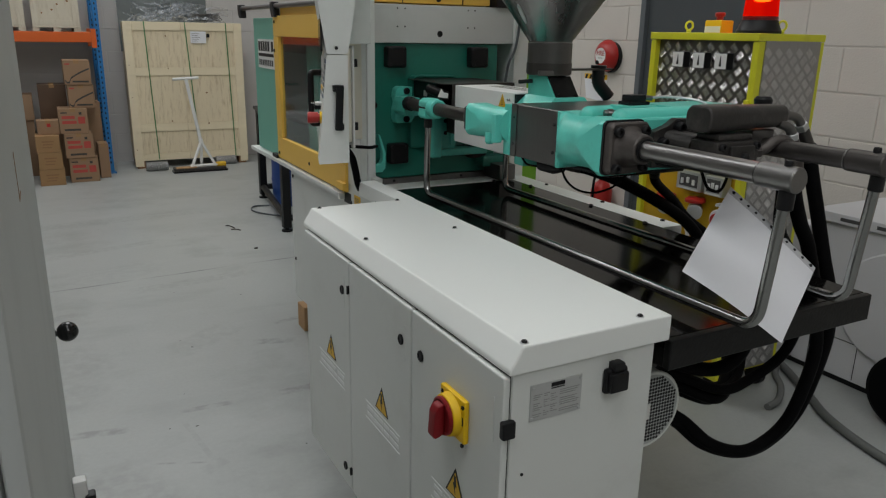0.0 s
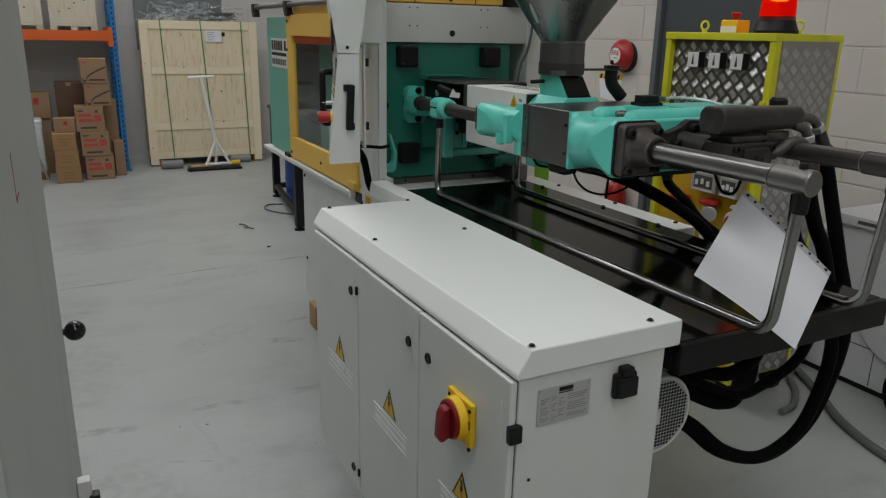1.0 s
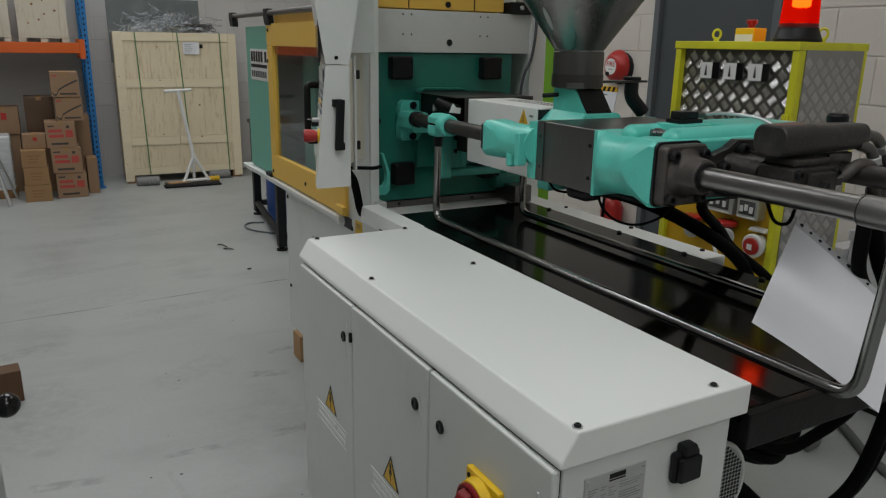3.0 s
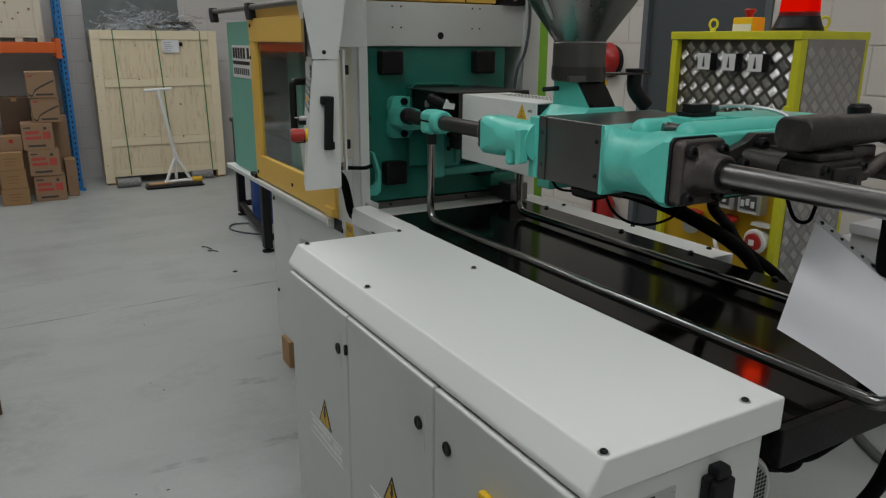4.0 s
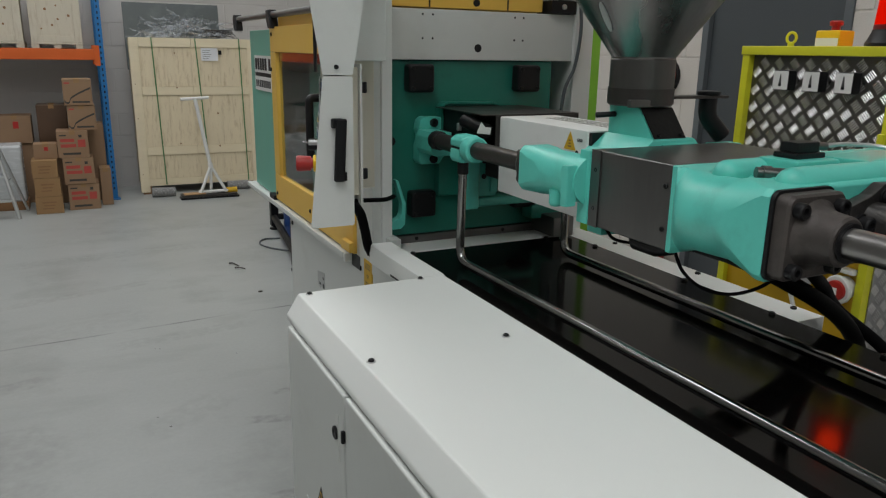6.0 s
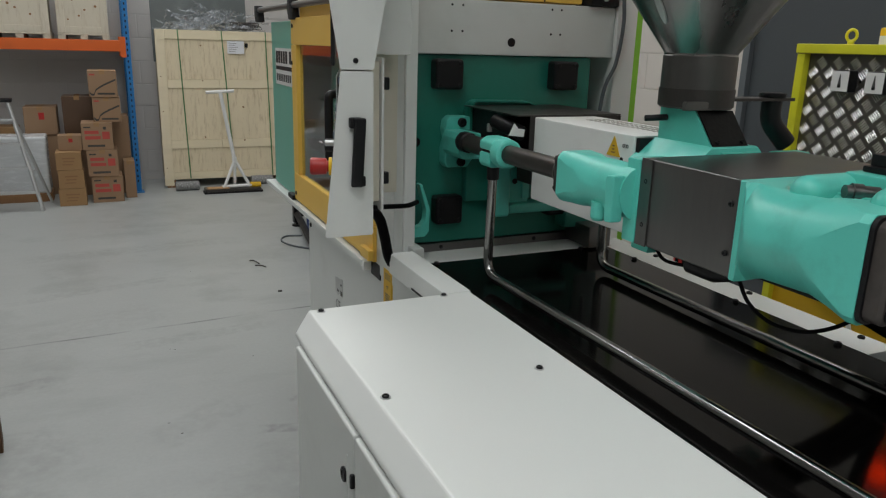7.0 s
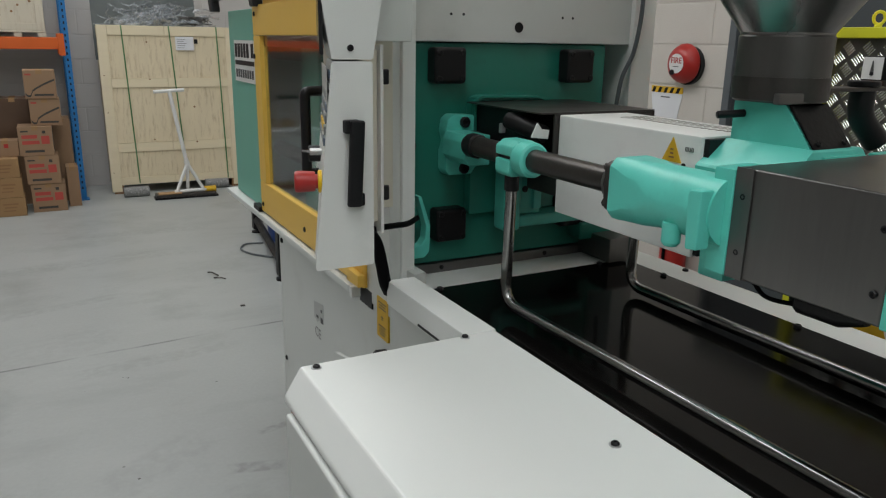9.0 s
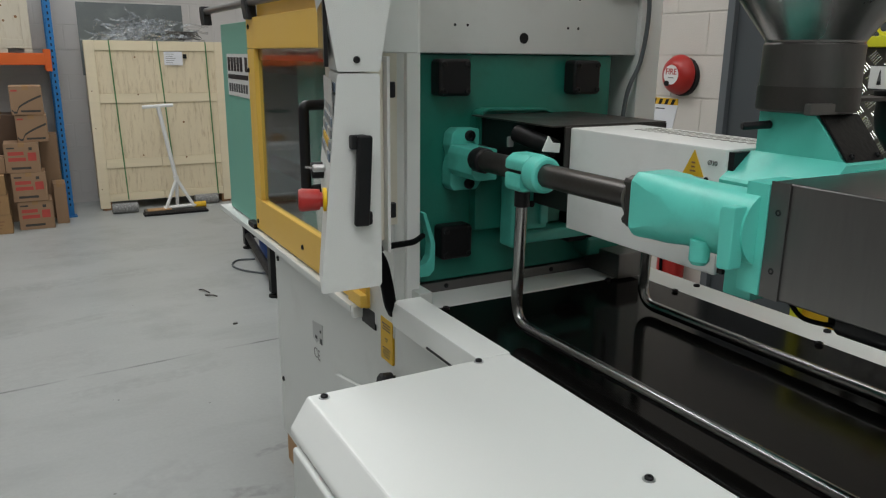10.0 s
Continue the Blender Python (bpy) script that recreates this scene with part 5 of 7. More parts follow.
def ridge(x0, x1, y, z, r, name):
    """A long rounded bead with a ball end."""
    n = 8
    prof = [(r * (1 - math.cos(math.pi / 2 * i / n)), max(r * math.sin(math.pi / 2 * i / n), 1e-6)) for i in range(n + 1)] + [(x1 - x0, r)]
    return part(name, lathe(prof, (x0, y, z), (1, 0, 0), 28), MINT, rh)


ridge(1.146, 1.235, 1.448, 1.271, 0.0215, "ridge")
ridge(1.152, 1.525, 1.345, 1.2735, 0.0225, "ridge")
ridge(1.306, 1.525, 1.448, 1.272, 0.0235, "ridge")
part("ridge_fillet", prism([(1.318, 1.262), (1.46, 1.262), (1.456, 1.274), (1.322, 1.274)], "x", 1.19, 1.50, 0.002), MINT, rh)
part("top_deck", prism([(1.345, 1.262), (1.435, 1.262), (1.435, 1.2952), (1.345, 1.2970)], "x", 1.32, 1.52, 0.003), MINT, rh)
part("ridge_saddle", box(1.226, 1.315, 1.380, 1.450, 1.262, 1.295, 0.004), MINT, rh)
part("connector", box(1.243, 1.304, 1.398, 1.438, 1.2955, 1.303, 0.0012), BLACK, rh, "black cable connector")
part("connector_top", box(1.249, 1.296, 1.403, 1.433, 1.3032, 1.318, 0.0015), BLACK, rh)
part("connector_gland", rod((1.300, 1.415, 1.311), (1.322, 1.412, 1.309), 0.006), SHEET, rh)
part("pipe_plug", lathe([(0, 0.0085), (0.020, 0.0085), (0.020, 0.0105), (0.032, 0.0105), (0.032, 0.0080), (0.040, 0.0080), (0.040, 0)], (1.215, 1.392, 1.277), (-0.9, 0.45, 0.05), 18), SHEET, rh)
part("signal_cable", tube(spline([(1.318, 1.412, 1.310), (1.36, 1.405, 1.312), (1.41, 1.38, 1.308), (1.425, 1.345, 1.300), (1.43, 1.315, 1.282), (1.43, 1.30, 1.262)]), 0.0032, 8), ALU, rh)
part("sagging_cable", tube(spline([(1.160, 1.530, 1.138), (1.162, 1.508, 1.108), (1.172, 1.475, 1.090), (1.195, 1.440, 1.088), (1.225, 1.412, 1.105), (1.25, 1.395, 1.135)]), 0.0028, 8), RUBBER, iu)
part("wire_loop", tube(spline([(1.16, 1.70, 1.136), (1.165, 1.68, 1.120), (1.185, 1.645, 1.120), (1.20, 1.63, 1.136)]), 0.0028, 8), RUBBER, iu)

# hydraulic motor, valve block and fittings behind the housing
hm = part("hydraulic_motor", loft([rrect(1.315, 1.210, 0.070, 0.044, 0.020, 1.3044), rrect(1.315, 1.210, 0.062, 0.040, 0.024, 1.268), rrect(1.315, 1.210, 0.056, 0.038, 0.030, 1.225)]), CASTDARK, iu, "dark cast hydraulic motor block")
part("motor_flange", prism([(1.222, 1.170), (1.410, 1.170), (1.410, 1.258), (1.385, 1.272), (1.285, 1.276), (1.262, 1.262), (1.222, 1.250)], "y", 1.290, 1.3095, 0.003), CASTDARK, hm)
part("manifold", box(1.262, 1.388, 1.150, 1.2245, 1.176, 1.242, 0.005), CASTDARK, hm, "dark valve manifold block")
part("manifold_foot", box(1.275, 1.375, 1.160, 1.222, 1.2425, 1.256, 0.004), CASTDARK, hm)
part("cover_cap", box(1.296, 1.366, 1.140, 1.1495, 1.184, 1.234, 0.004), CASTDARK, hm)
for bx, by, bz in ((1.290, 1.290, 1.258), (1.245, 1.290, 1.225), (1.385, 1.290, 1.250), (1.245, 1.290, 1.188)):
    part("motor_bolt", lathe([(0, 0.014), (0.003, 0.014), (0.003, 0.0115), (0.015, 0.0115), (0.017, 0.0095), (0.017, 0.0055), (0.009, 0.005), (0.009, 0)], (bx, by, bz), (0, -1, 0), 18), BLACK, hm)
for bx, bz in ((1.275, 1.232), (1.376, 1.232), (1.275, 1.187), (1.376, 1.187)):
    part("manifold_bolt", lathe([(0, 0.0085), (0.006, 0.0085), (0.008, 0.007), (0.008, 0.004), (0.004, 0.0036), (0.004, 0)], (bx, 1.150, bz), (0, -1, 0), 14), BLACK, hm)
part("port_plug", lathe([(0, 0.011), (0.008, 0.011), (0.010, 0.008), (0.010, 0)], (1.331, 1.140, 1.209), (0, -1, 0), 6), BLACK, hm)
part("motor_rib", box(1.30, 1.306, 1.226, 1.289, 1.248, 1.256, 0.002), CASTDARK, hm)
part("motor_rib", box(1.34, 1.346, 1.226, 1.289, 1.248, 1.256, 0.002), CASTDARK, hm)
capsule = []
for px, r, e in ((1.2455, 0.0235, 0.018), (1.2470, 0.0262, 0.020), (1.2500, 0.0275, 0.020), (1.30, 0.028, 0.020), (1.334, 0.028, 0.020), (1.3350, 0.0272, 0.020), (1.3365, 0.0255, 0.017), (1.485, 0.0235, 0.016), (1.492, 0.021, 0.015), (1.4935, 0.013, 0.012)):
    ring = rrect(0, 0, r * 1.25, r, e, 0, 6)
    capsule.append([(px, 1.195 + p[0], 1.2865 + p[2]) for p in ring])
ac = part("valve_body", loft(capsule), CASTDARK, iu, "dark rounded valve body", sharp=24)
part("valve_collar", lathe([(0, 0.017), (0.010, 0.017), (0.012, 0.014), (0.022, 0.014), (0.024, 0.012)], (1.4936, 1.195, 1.286), (1, 0, 0), 20), SHEET, ac)
part("elbow", tube(smooth_path([(1.515, 1.195, 1.286), (1.560, 1.195, 1.281), (1.604, 1.195, 1.222)], 0.03), 0.0105, 14), SHEET, ac)
part("elbow", tube(smooth_path([(1.470, 1.175, 1.272), (1.500, 1.165, 1.262), (1.518, 1.160, 1.200)], 0.03), 0.0105, 14), SHEET, ac)
part("hose_ferrule", lathe([(0, 0.0125), (0.004, 0.0145), (0.044, 0.0145), (0.048, 0.0130)], (1.581, 1.195, 1.252), (0.6, 0, -0.8), 18), DARKSTEEL, ac)
part("ferrule_nut", rod((1.572, 1.195, 1.264), (1.582, 1.195, 1.2505), 0.0155, 6), ALU, ac)
part("hose_ferrule", lathe([(0, 0.0125), (0.004, 0.0145), (0.044, 0.0145), (0.048, 0.0130)], (1.508, 1.163, 1.236), (0.28, -0.08, -0.95), 18), DARKSTEEL, ac)
part("ferrule_nut", rod((1.504, 1.164, 1.248), (1.508, 1.163, 1.234), 0.0155, 6), ALU, ac)
part("bent_pipe", tube(smooth_path([(1.389, 1.165, 1.216), (1.412, 1.155, 1.220), (1.436, 1.148, 1.243), (1.470, 1.140, 1.236), (1.478, 1.135, 1.180)], 0.016), 0.0115, 14), CAST, hm, "bent steel hydraulic pipe")
part("pipe_union", rod((1.3885, 1.1655, 1.216), (1.403, 1.159, 1.218), 0.0155, 6), CAST, hm)
part("valve_block", box(1.405, 1.475, 1.185, 1.245, 1.222, 1.2575, 0.004), SHEET, hm)
part("relief_knob", lathe([(0, 0.012), (0.012, 0.012), (0.013, 0.019), (0.030, 0.020), (0.036, 0.015), (0.036, 0)], (1.487, 1.235, 1.288), (0, 0, 1), 18), BLACK, ac)
part("wire_hook", tube(spline([(1.33, 1.25, 1.17), (1.35, 1.24, 1.125), (1.385, 1.235, 1.118), (1.41, 1.24, 1.15)]), 0.0035, 8), RUBBER, hm)

# polished U-shaped bars under the cylinders
for bx, near, low in ((LX, 0.0, 0.0), (1.458, 0.035, 0.009)):
    gb = thing("guide_bar", (bx, 1.55, 0.93), "bent polished chrome bar along the black table", "steel bar", group="guide bars")
    part("bar", tube(smooth_path([(bx, 2.226, AZ - 0.04), (bx, 2.232, 0.937 - low), (bx, 0.915 + near, 0.944 - low), (bx, 0.893 + near, AZ - 0.01)], 0.042, 10), 0.0105, 18), CHROME, gb)
    part("upper_sleeve", rod((bx, 2.226, AZ - 0.0345), (bx, 2.226, AZ - 0.064), 0.0135), BLACK, gb)
    part("near_sleeve", rod((bx, 0.8932 + near, AZ - 0.012), (bx, 0.8946 + near, AZ - 0.048), 0.0140), BLACK, gb, "black rubber sleeve")

# hopper
hp = thing("material_hopper", (1.325, 1.832, 1.338), "dull stainless steel material hopper", "hopper")
HX, HY = 1.325, 1.828
part("neck", lathe([(0, 0.050), (0.001, 0.060), (0.004, 0.0615), (0.086, 0.0615), (0.088, 0.060), (0.088, 0.05)], (HX, HY, 1.339), (0, 0, 1), 40), NECKSTEEL, hp)
part("neck_band", lathe([(0, 0.0605), (0, 0.0632), (0.030, 0.0632), (0.030, 0.0605)], (HX, HY, 1.343), (0, 0, 1), 40), DARKSTEEL, hp, "dark clamp band")
part("cone", lathe([(0, 0.050), (0.0, 0.0600), (0.003, 0.0602), (0.33, 0.300), (0.55, 0.300), (0.55, 0.295)], (HX, HY, 1.4275), (0, 0, 1), 56), HOPPERSTEEL, hp)
part("slide_gate", box(HX - 0.072, HX - 0.012, HY - 0.058, HY - 0.048, 1.3395, 1.354, 0.002), SHEET, hp)
part("outlet_arm", box(HX + 0.05, HX + 0.205, HY - 0.03, HY + 0.01, 1.352, 1.3575, 0.001), DARKSTEEL, hp)
part("outlet_spout", tube(smooth_path([(HX + 0.168, HY - 0.012, 1.352), (HX + 0.168, HY - 0.012, 1.315), (HX + 0.205, HY - 0.022, 1.275)], 0.03), 0.018, 18), BLACK, hp, "black drain spout")
part("spout_collar", rod((HX + 0.168, HY - 0.012, 1.3575), (HX + 0.168, HY - 0.012, 1.366), 0.023), BLACK, hp)
sg_dir = Vector((math.cos(radians(189)), math.sin(radians(189)), 0))
sg_c = Vector((HX, HY, 1.500)) + sg_dir * 0.1120
part("sight_slot", loft([[tuple(sg_c + sg_dir.cross(Vector((0, 0, 1))) * (0.006 * math.cos(a)) + (sg_dir * 0.727 + Vector((0, 0, 1))).normalized() * (0.030 * math.sin(a)) + (sg_dir - Vector((0, 0, 0.727))).normalized() * d) for a in [2 * math.pi * k / 20 for k in range(20)]] for d in (-0.004, 0.0022)]), PLATE, hp, "pale frosted sight slot")

# thick hydraulic hoses
HOSES = [
    ([(1.521, 1.158, 1.19), (1.530, 1.155, 1.12), (1.570, 1.155, 1.04), (1.612, 1.155, 0.98), (1.665, 1.155, 0.86), (1.715, 1.165, 0.75), (1.730, 1.17, 0.655), (1.708, 1.190, 0.50), (1.655, 1.21, 0.425), (1.575, 1.225, 0.403), (1.50, 1.265, 0.425), (1.44, 1.32, 0.485), (1.34, 1.36, 0.54), (1.20, 1.42, 0.60)], 0.0165),
    ([(1.610, 1.195, 1.214), (1.640, 1.19, 1.13), (1.668, 1.18, 1.04), (1.700, 1.17, 0.94), (1.742, 1.16, 0.82), (1.768, 1.17, 0.69), (1.745, 1.195, 0.51), (1.685, 1.22, 0.415), (1.595, 1.24, 0.388), (1.50, 1.285, 0.413), (1.42, 1.33, 0.485), (1.30, 1.38, 0.55), (1.18, 1.46, 0.60)], 0.0165),
    ([(1.28, 1.66, 1.118), (1.33, 1.615, 1.104), (1.40, 1.575, 1.074), (1.50, 1.550, 1.022), (1.60, 1.55, 0.966), (1.675, 1.55, 0.905), (1.735, 1.56, 0.83), (1.75, 1.50, 0.72), (1.70, 1.40, 0.60), (1.62, 1.33, 0.545), (1.54, 1.30, 0.532), (1.45, 1.33, 0.57), (1.36, 1.38, 0.62), (1.25, 1.44, 0.66)], 0.0165),
    ([(1.32, 1.68, 1.118), (1.37, 1.64, 1.100), (1.44, 1.61, 1.064), (1.53, 1.585, 1.015), (1.63, 1.585, 0.958), (1.71, 1.585, 0.90), (1.775, 1.59, 0.82), (1.78, 1.54, 0.72), (1.73, 1.43, 0.60), (1.64, 1.36, 0.53), (1.55, 1.325, 0.515), (1.45, 1.35, 0.555), (1.35, 1.40, 0.61), (1.24, 1.46, 0.66)], 0.0155),
    ([(1.40, 1.46, 1.13), (1.46, 1.51, 1.08), (1.58, 1.56, 1.012), (1.67, 1.585, 0.945), (1.735, 1.50, 0.86), (1.73, 1.44, 0.74), (1.70, 1.37, 0.65), (1.63, 1.31, 0.58), (1.54, 1.285, 0.565), (1.45, 1.32, 0.60), (1.34, 1.38, 0.65), (1.25, 1.42, 0.68)], 0.0125),
    ([(1.455, 1.13, 1.185), (1.458, 1.13, 1.12), (1.48, 1.14, 1.04), (1.54, 1.15, 0.98), (1.625, 1.15, 0.90), (1.665, 1.18, 0.78), (1.66, 1.21, 0.67), (1.60, 1.25, 0.595), (1.53, 1.27, 0.572), (1.44, 1.31, 0.605), (1.33, 1.37, 0.66)], 0.0135),
    ([(1.58, 1.64, 0.78), (1.65, 1.56, 0.74), (1.69, 1.46, 0.66), (1.66, 1.37, 0.585), (1.58, 1.315, 0.55), (1.50, 1.33, 0.565), (1.40, 1.37, 0.61), (1.28, 1.44, 0.66)], 0.0175),
    ([(1.62, 1.30, 0.845), (1.60, 1.27, 0.76), (1.55, 1.25, 0.68), (1.48, 1.27, 0.64), (1.38, 1.33, 0.66), (1.28, 1.40, 0.70)], 0.018),
    ([(1.52, 1.36, 0.845), (1.50, 1.33, 0.78), (1.45, 1.32, 0.72), (1.38, 1.36, 0.70), (1.28, 1.42, 0.72)], 0.016),
    ([(1.42, 1.30, 0.845), (1.42, 1.28, 0.78), (1.38, 1.27, 0.72), (1.31, 1.31, 0.69), (1.24, 1.38, 0.70)], 0.014),
]
for pts, r in HOSES:
    lowest = min(pts, key=lambda p: p[2])
    hh = thing("hydraulic_hose", (lowest[0], lowest[1], lowest[2] - r), "thick black rubber hydraulic hose hanging in a loop", "hose", group="hydraulic hoses")
    run = spline(pts, 9)
    part("hose_body", tube(run, r, 16), RUBBER, hh)
    for near_end, beyond in ((run[0], run[3]), (run[-1], run[-4])):
        a, b = Vector(near_end), Vector(beyond)
        ferrule = part("end_ferrule", rod(a, a + (b - a).normalized() * 0.040, r + 0.0018, 18), DARKSTEEL, hh, "crimped steel hose ferrule")
        part("crimp_ring", rod(a + (b - a).normalized() * 0.012, a + (b - a).normalized() * 0.017, r + 0.0028, 18, bevel=0.0006), DARKSTEEL, ferrule)

# paper in a punched pocket, leaning on the bar
sh = thing("paper_sheet", (1.35, 1.1, 0.87), "white paper sheet in a punched clear pocket leaning on the bar", "paper")
P1, P2, P3, P4 = Vector((1.178, 1.128, 0.986)), Vector((1.262, 0.938, 0.884)), Vector((1.520, 1.066, 0.965)), Vector((1.448, 1.26, 1.116))


def sheet_point(u, v, lift=0.0):
    p = P1 * (1 - u) * (1 - v) + P2 * u * (1 - v) + P4 * (1 - u) * v + P3 * u * v
    return p + Vector((-0.5, -0.4, 0.75)) * (0.010 * math.sin(math.pi * u) * (1 - 0.5 * v) + lift)


def sheet_patch(u0, u1, v0, v1, lift, nu=14, nv=10):
    own = bmesh.new()
    rows = [[[own.verts.new(sheet_point(u0 + (u1 - u0) * i / nu, v0 + (v1 - v0) * j / nv, lift + d)) for j in range(nv + 1)] for i in range(nu + 1)] for d in (0.0, -0.0006)]
    for g in rows:
        for i in range(nu):
            for j in range(nv):
                own.faces.new((g[i][j], g[i + 1][j], g[i + 1][j + 1], g[i][j + 1]))
    f, k = rows
    edge = [(i, 0) for i in range(nu)] + [(nu, j) for j in range(nv)] + [(i, nv) for i in range(nu, 0, -1)] + [(0, j) for j in range(nv, 0, -1)]
    for (a, b), (c, d) in zip(edge, edge[1:] + edge[:1]):
        own.faces.new((f[a][b], f[c][d], k[c][d], k[a][b]))
    return own


part("sheet", sheet_patch(0, 1, 0, 0.93, 0.0), PAPER, sh)
part("pocket_strip", sheet_patch(0, 1, 0.9302, 1.0, 0.0, 14, 2), POCKET, sh, "grey punched pocket edge")
for k in range(11):
    u = 0.05 + k * 0.09
    p = sheet_point(u, 0.966)
    part("punch_hole", rod(p + Vector((-0.5, -0.4, 0.75)) * 0.0012, p - Vector((-0.5, -0.4, 0.75)) * 0.0006, 0.0034 if k % 5 else 0.0045, 12, bevel=0), BLACK, sh)


# ---- power cart with chequer plate ----
pc = thing("power_cart", (2.54, 2.25, 0), "lime yellow framed power distribution cart with chequer plate sides", "power cart")
X0, X1, Y0, Y1, ZB, ZT = 2.360, 2.722, 1.980, 2.527, 0.09, 1.467
for fx in (X0, X1 - 0.035):
    for fy in (Y0, Y1 - 0.028):
        part("corner_post", box(fx, fx + 0.035, fy, fy + 0.028, ZB, ZT - 0.0285, 0.003), LIME, pc)
part("top_plate", box(X0 - 0.004, X1 + 0.004, Y0 - 0.0002, Y1 + 0.004, ZT - 0.028, ZT, 0.003), LIME, pc)
part("front_rail", box(X0, X0 + 0.03, Y0 + 0.0285, Y1 - 0.0285, 0.945, 0.970, 0.002), LIME, pc)
part("bottom_rail", box(X0, X1, Y0 + 0.0285, Y1 - 0.0285, ZB, ZB + 0.05, 0.003), LIME, pc)
part("post_latch", box(X0 - 0.012, X0, Y0 + 0.01, Y0 + 0.03, 1.19, 1.23, 0.003), LIME, pc)
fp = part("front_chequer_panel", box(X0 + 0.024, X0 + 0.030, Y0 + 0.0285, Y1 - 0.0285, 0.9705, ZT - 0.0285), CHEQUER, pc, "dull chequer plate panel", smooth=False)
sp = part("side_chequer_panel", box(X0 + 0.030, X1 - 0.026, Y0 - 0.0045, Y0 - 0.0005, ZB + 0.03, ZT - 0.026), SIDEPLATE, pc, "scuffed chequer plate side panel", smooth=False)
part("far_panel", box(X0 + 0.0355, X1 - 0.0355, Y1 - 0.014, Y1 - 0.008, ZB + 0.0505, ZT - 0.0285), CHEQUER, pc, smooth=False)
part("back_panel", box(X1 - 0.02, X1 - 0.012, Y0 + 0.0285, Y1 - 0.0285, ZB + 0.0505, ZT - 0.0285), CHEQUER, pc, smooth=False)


def chequer_bars(u0, u1, v0, v1, put, pitch_u, pitch_v):
    """Raised five-bar groups of chequer plate, turned by quarter from group to group."""
    verts, faces = [], []
    nu, nv = int((u1 - u0) / pitch_u), int((v1 - v0) / pitch_v)
    for i in range(nu):
        for j in range(nv):
            if (i + j) % 2:
                continue
            cu, cv = u0 + (i + 0.5) * pitch_u, v0 + (j + 0.5) * pitch_v
            a = radians(-42 if i % 2 else 48)
            du, dv = math.cos(a), math.sin(a)
            for k in range(-2, 3):
                ou, ov = cu - dv * k * 0.0068, cv + du * k * 0.0068
                n = len(verts)
                for w, h, s in ((-1, 0, 1), (-0.62, 0.7, 0.9), (0, 1, 0.8), (0.62, 0.7, 0.9), (1, 0, 1)):
                    for e in (-s, s):
                        verts.append(put(ou + du * e * 0.0125 - dv * w * 0.0025, ov + dv * e * 0.0125 + du * w * 0.0025, h * 0.0016))
                for q in range(4):
                    faces.append((n + 2 * q, n + 2 * q + 1, n + 2 * q + 3, n + 2 * q + 2))
                faces += [(n, n + 2, n + 4, n + 6, n + 8), (n + 1, n + 3, n + 5, n + 7, n + 9)]
    own = bmesh.new()
    vs = [own.verts.new(v) for v in verts]
    for f in faces:
        own.faces.new([vs[q] for q in f])
    return own


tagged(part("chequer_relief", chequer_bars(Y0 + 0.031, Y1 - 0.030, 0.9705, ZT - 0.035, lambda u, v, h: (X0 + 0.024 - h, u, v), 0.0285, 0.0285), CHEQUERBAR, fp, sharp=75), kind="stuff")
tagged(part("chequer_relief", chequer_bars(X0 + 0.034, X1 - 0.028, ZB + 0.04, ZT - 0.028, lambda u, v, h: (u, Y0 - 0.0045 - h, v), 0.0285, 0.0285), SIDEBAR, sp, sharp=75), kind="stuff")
for gy in (2.354, 2.245, 2.136):
    g = part("gauge", box(X0 - 0.012, X0 + 0.0238, gy - 0.030, gy + 0.030, 1.332, 1.394, 0.004), BLACK, pc, "black-framed square panel meter")
    part("gauge_face", box(X0 - 0.0135, X0 - 0.0122, gy - 0.0275, gy + 0.0275, 1.3345, 1.3915, 0.0005), WHITE, g)
    part("needle", prism([(gy - 0.006, 1.345), (gy + 0.006, 1.345), (gy + 0.0012, 1.382), (gy - 0.0012, 1.382)], "x", X0 - 0.0145, X0 - 0.0137), INK, g)
    part("needle_hub", rod((X0 - 0.0155, gy, 1.349), (X0 - 0.0135, gy, 1.349), 0.005), BLACK, g)
    bolt("gauge_screw", g, (X0 + 0.024, gy - 0.039, 1.363), (-1, 0, 0), 0.004, 0.003)
lp = part("socket_panel", box(X0 + 0.020, X0 + 0.028, Y0 + 0.0285, Y1 - 0.0285, ZB + 0.0505, 0.9445), AMBER, pc, "amber yellow socket panel", smooth=False)
for sy, half in ((2.084, 0.046), (2.212, 0.066)):
    b1 = part("breaker_box", box(X0 - 0.028, X0 + 0.0195, sy - half, sy + half, 0.853, 0.930, 0.005), ALU, lp, "grey metal breaker box")
    part("box_window", box(X0 - 0.0292, X0 - 0.0282, sy - half * 0.72, sy + half * 0.72, 0.868, 0.918), INK, b1)
    for k in range(3):
        ky = sy - half * 0.45 + k * half * 0.45
        part("breaker_lever", box(X0 - 0.036, X0 - 0.0294, ky - 0.006, ky + 0.006, 0.878 + 0.006 * (k % 2), 0.900 + 0.006 * (k % 2), 0.001), WHITE, b1)
    part("box_bar", box(X0 - 0.0300, X0 - 0.0283, sy - half * 0.8, sy + half * 0.8, 0.857, 0.862), WHITE, b1)
so = part("round_socket", lathe([(0, 0.034), (0.030, 0.036), (0.034, 0.044), (0.042, 0.044), (0.046, 0.040), (0.046, 0)], (X0 + 0.0195, 2.046, 0.764), (-1, 0.0, -0.06), 32), WHITE, lp, "white ringed red socket")
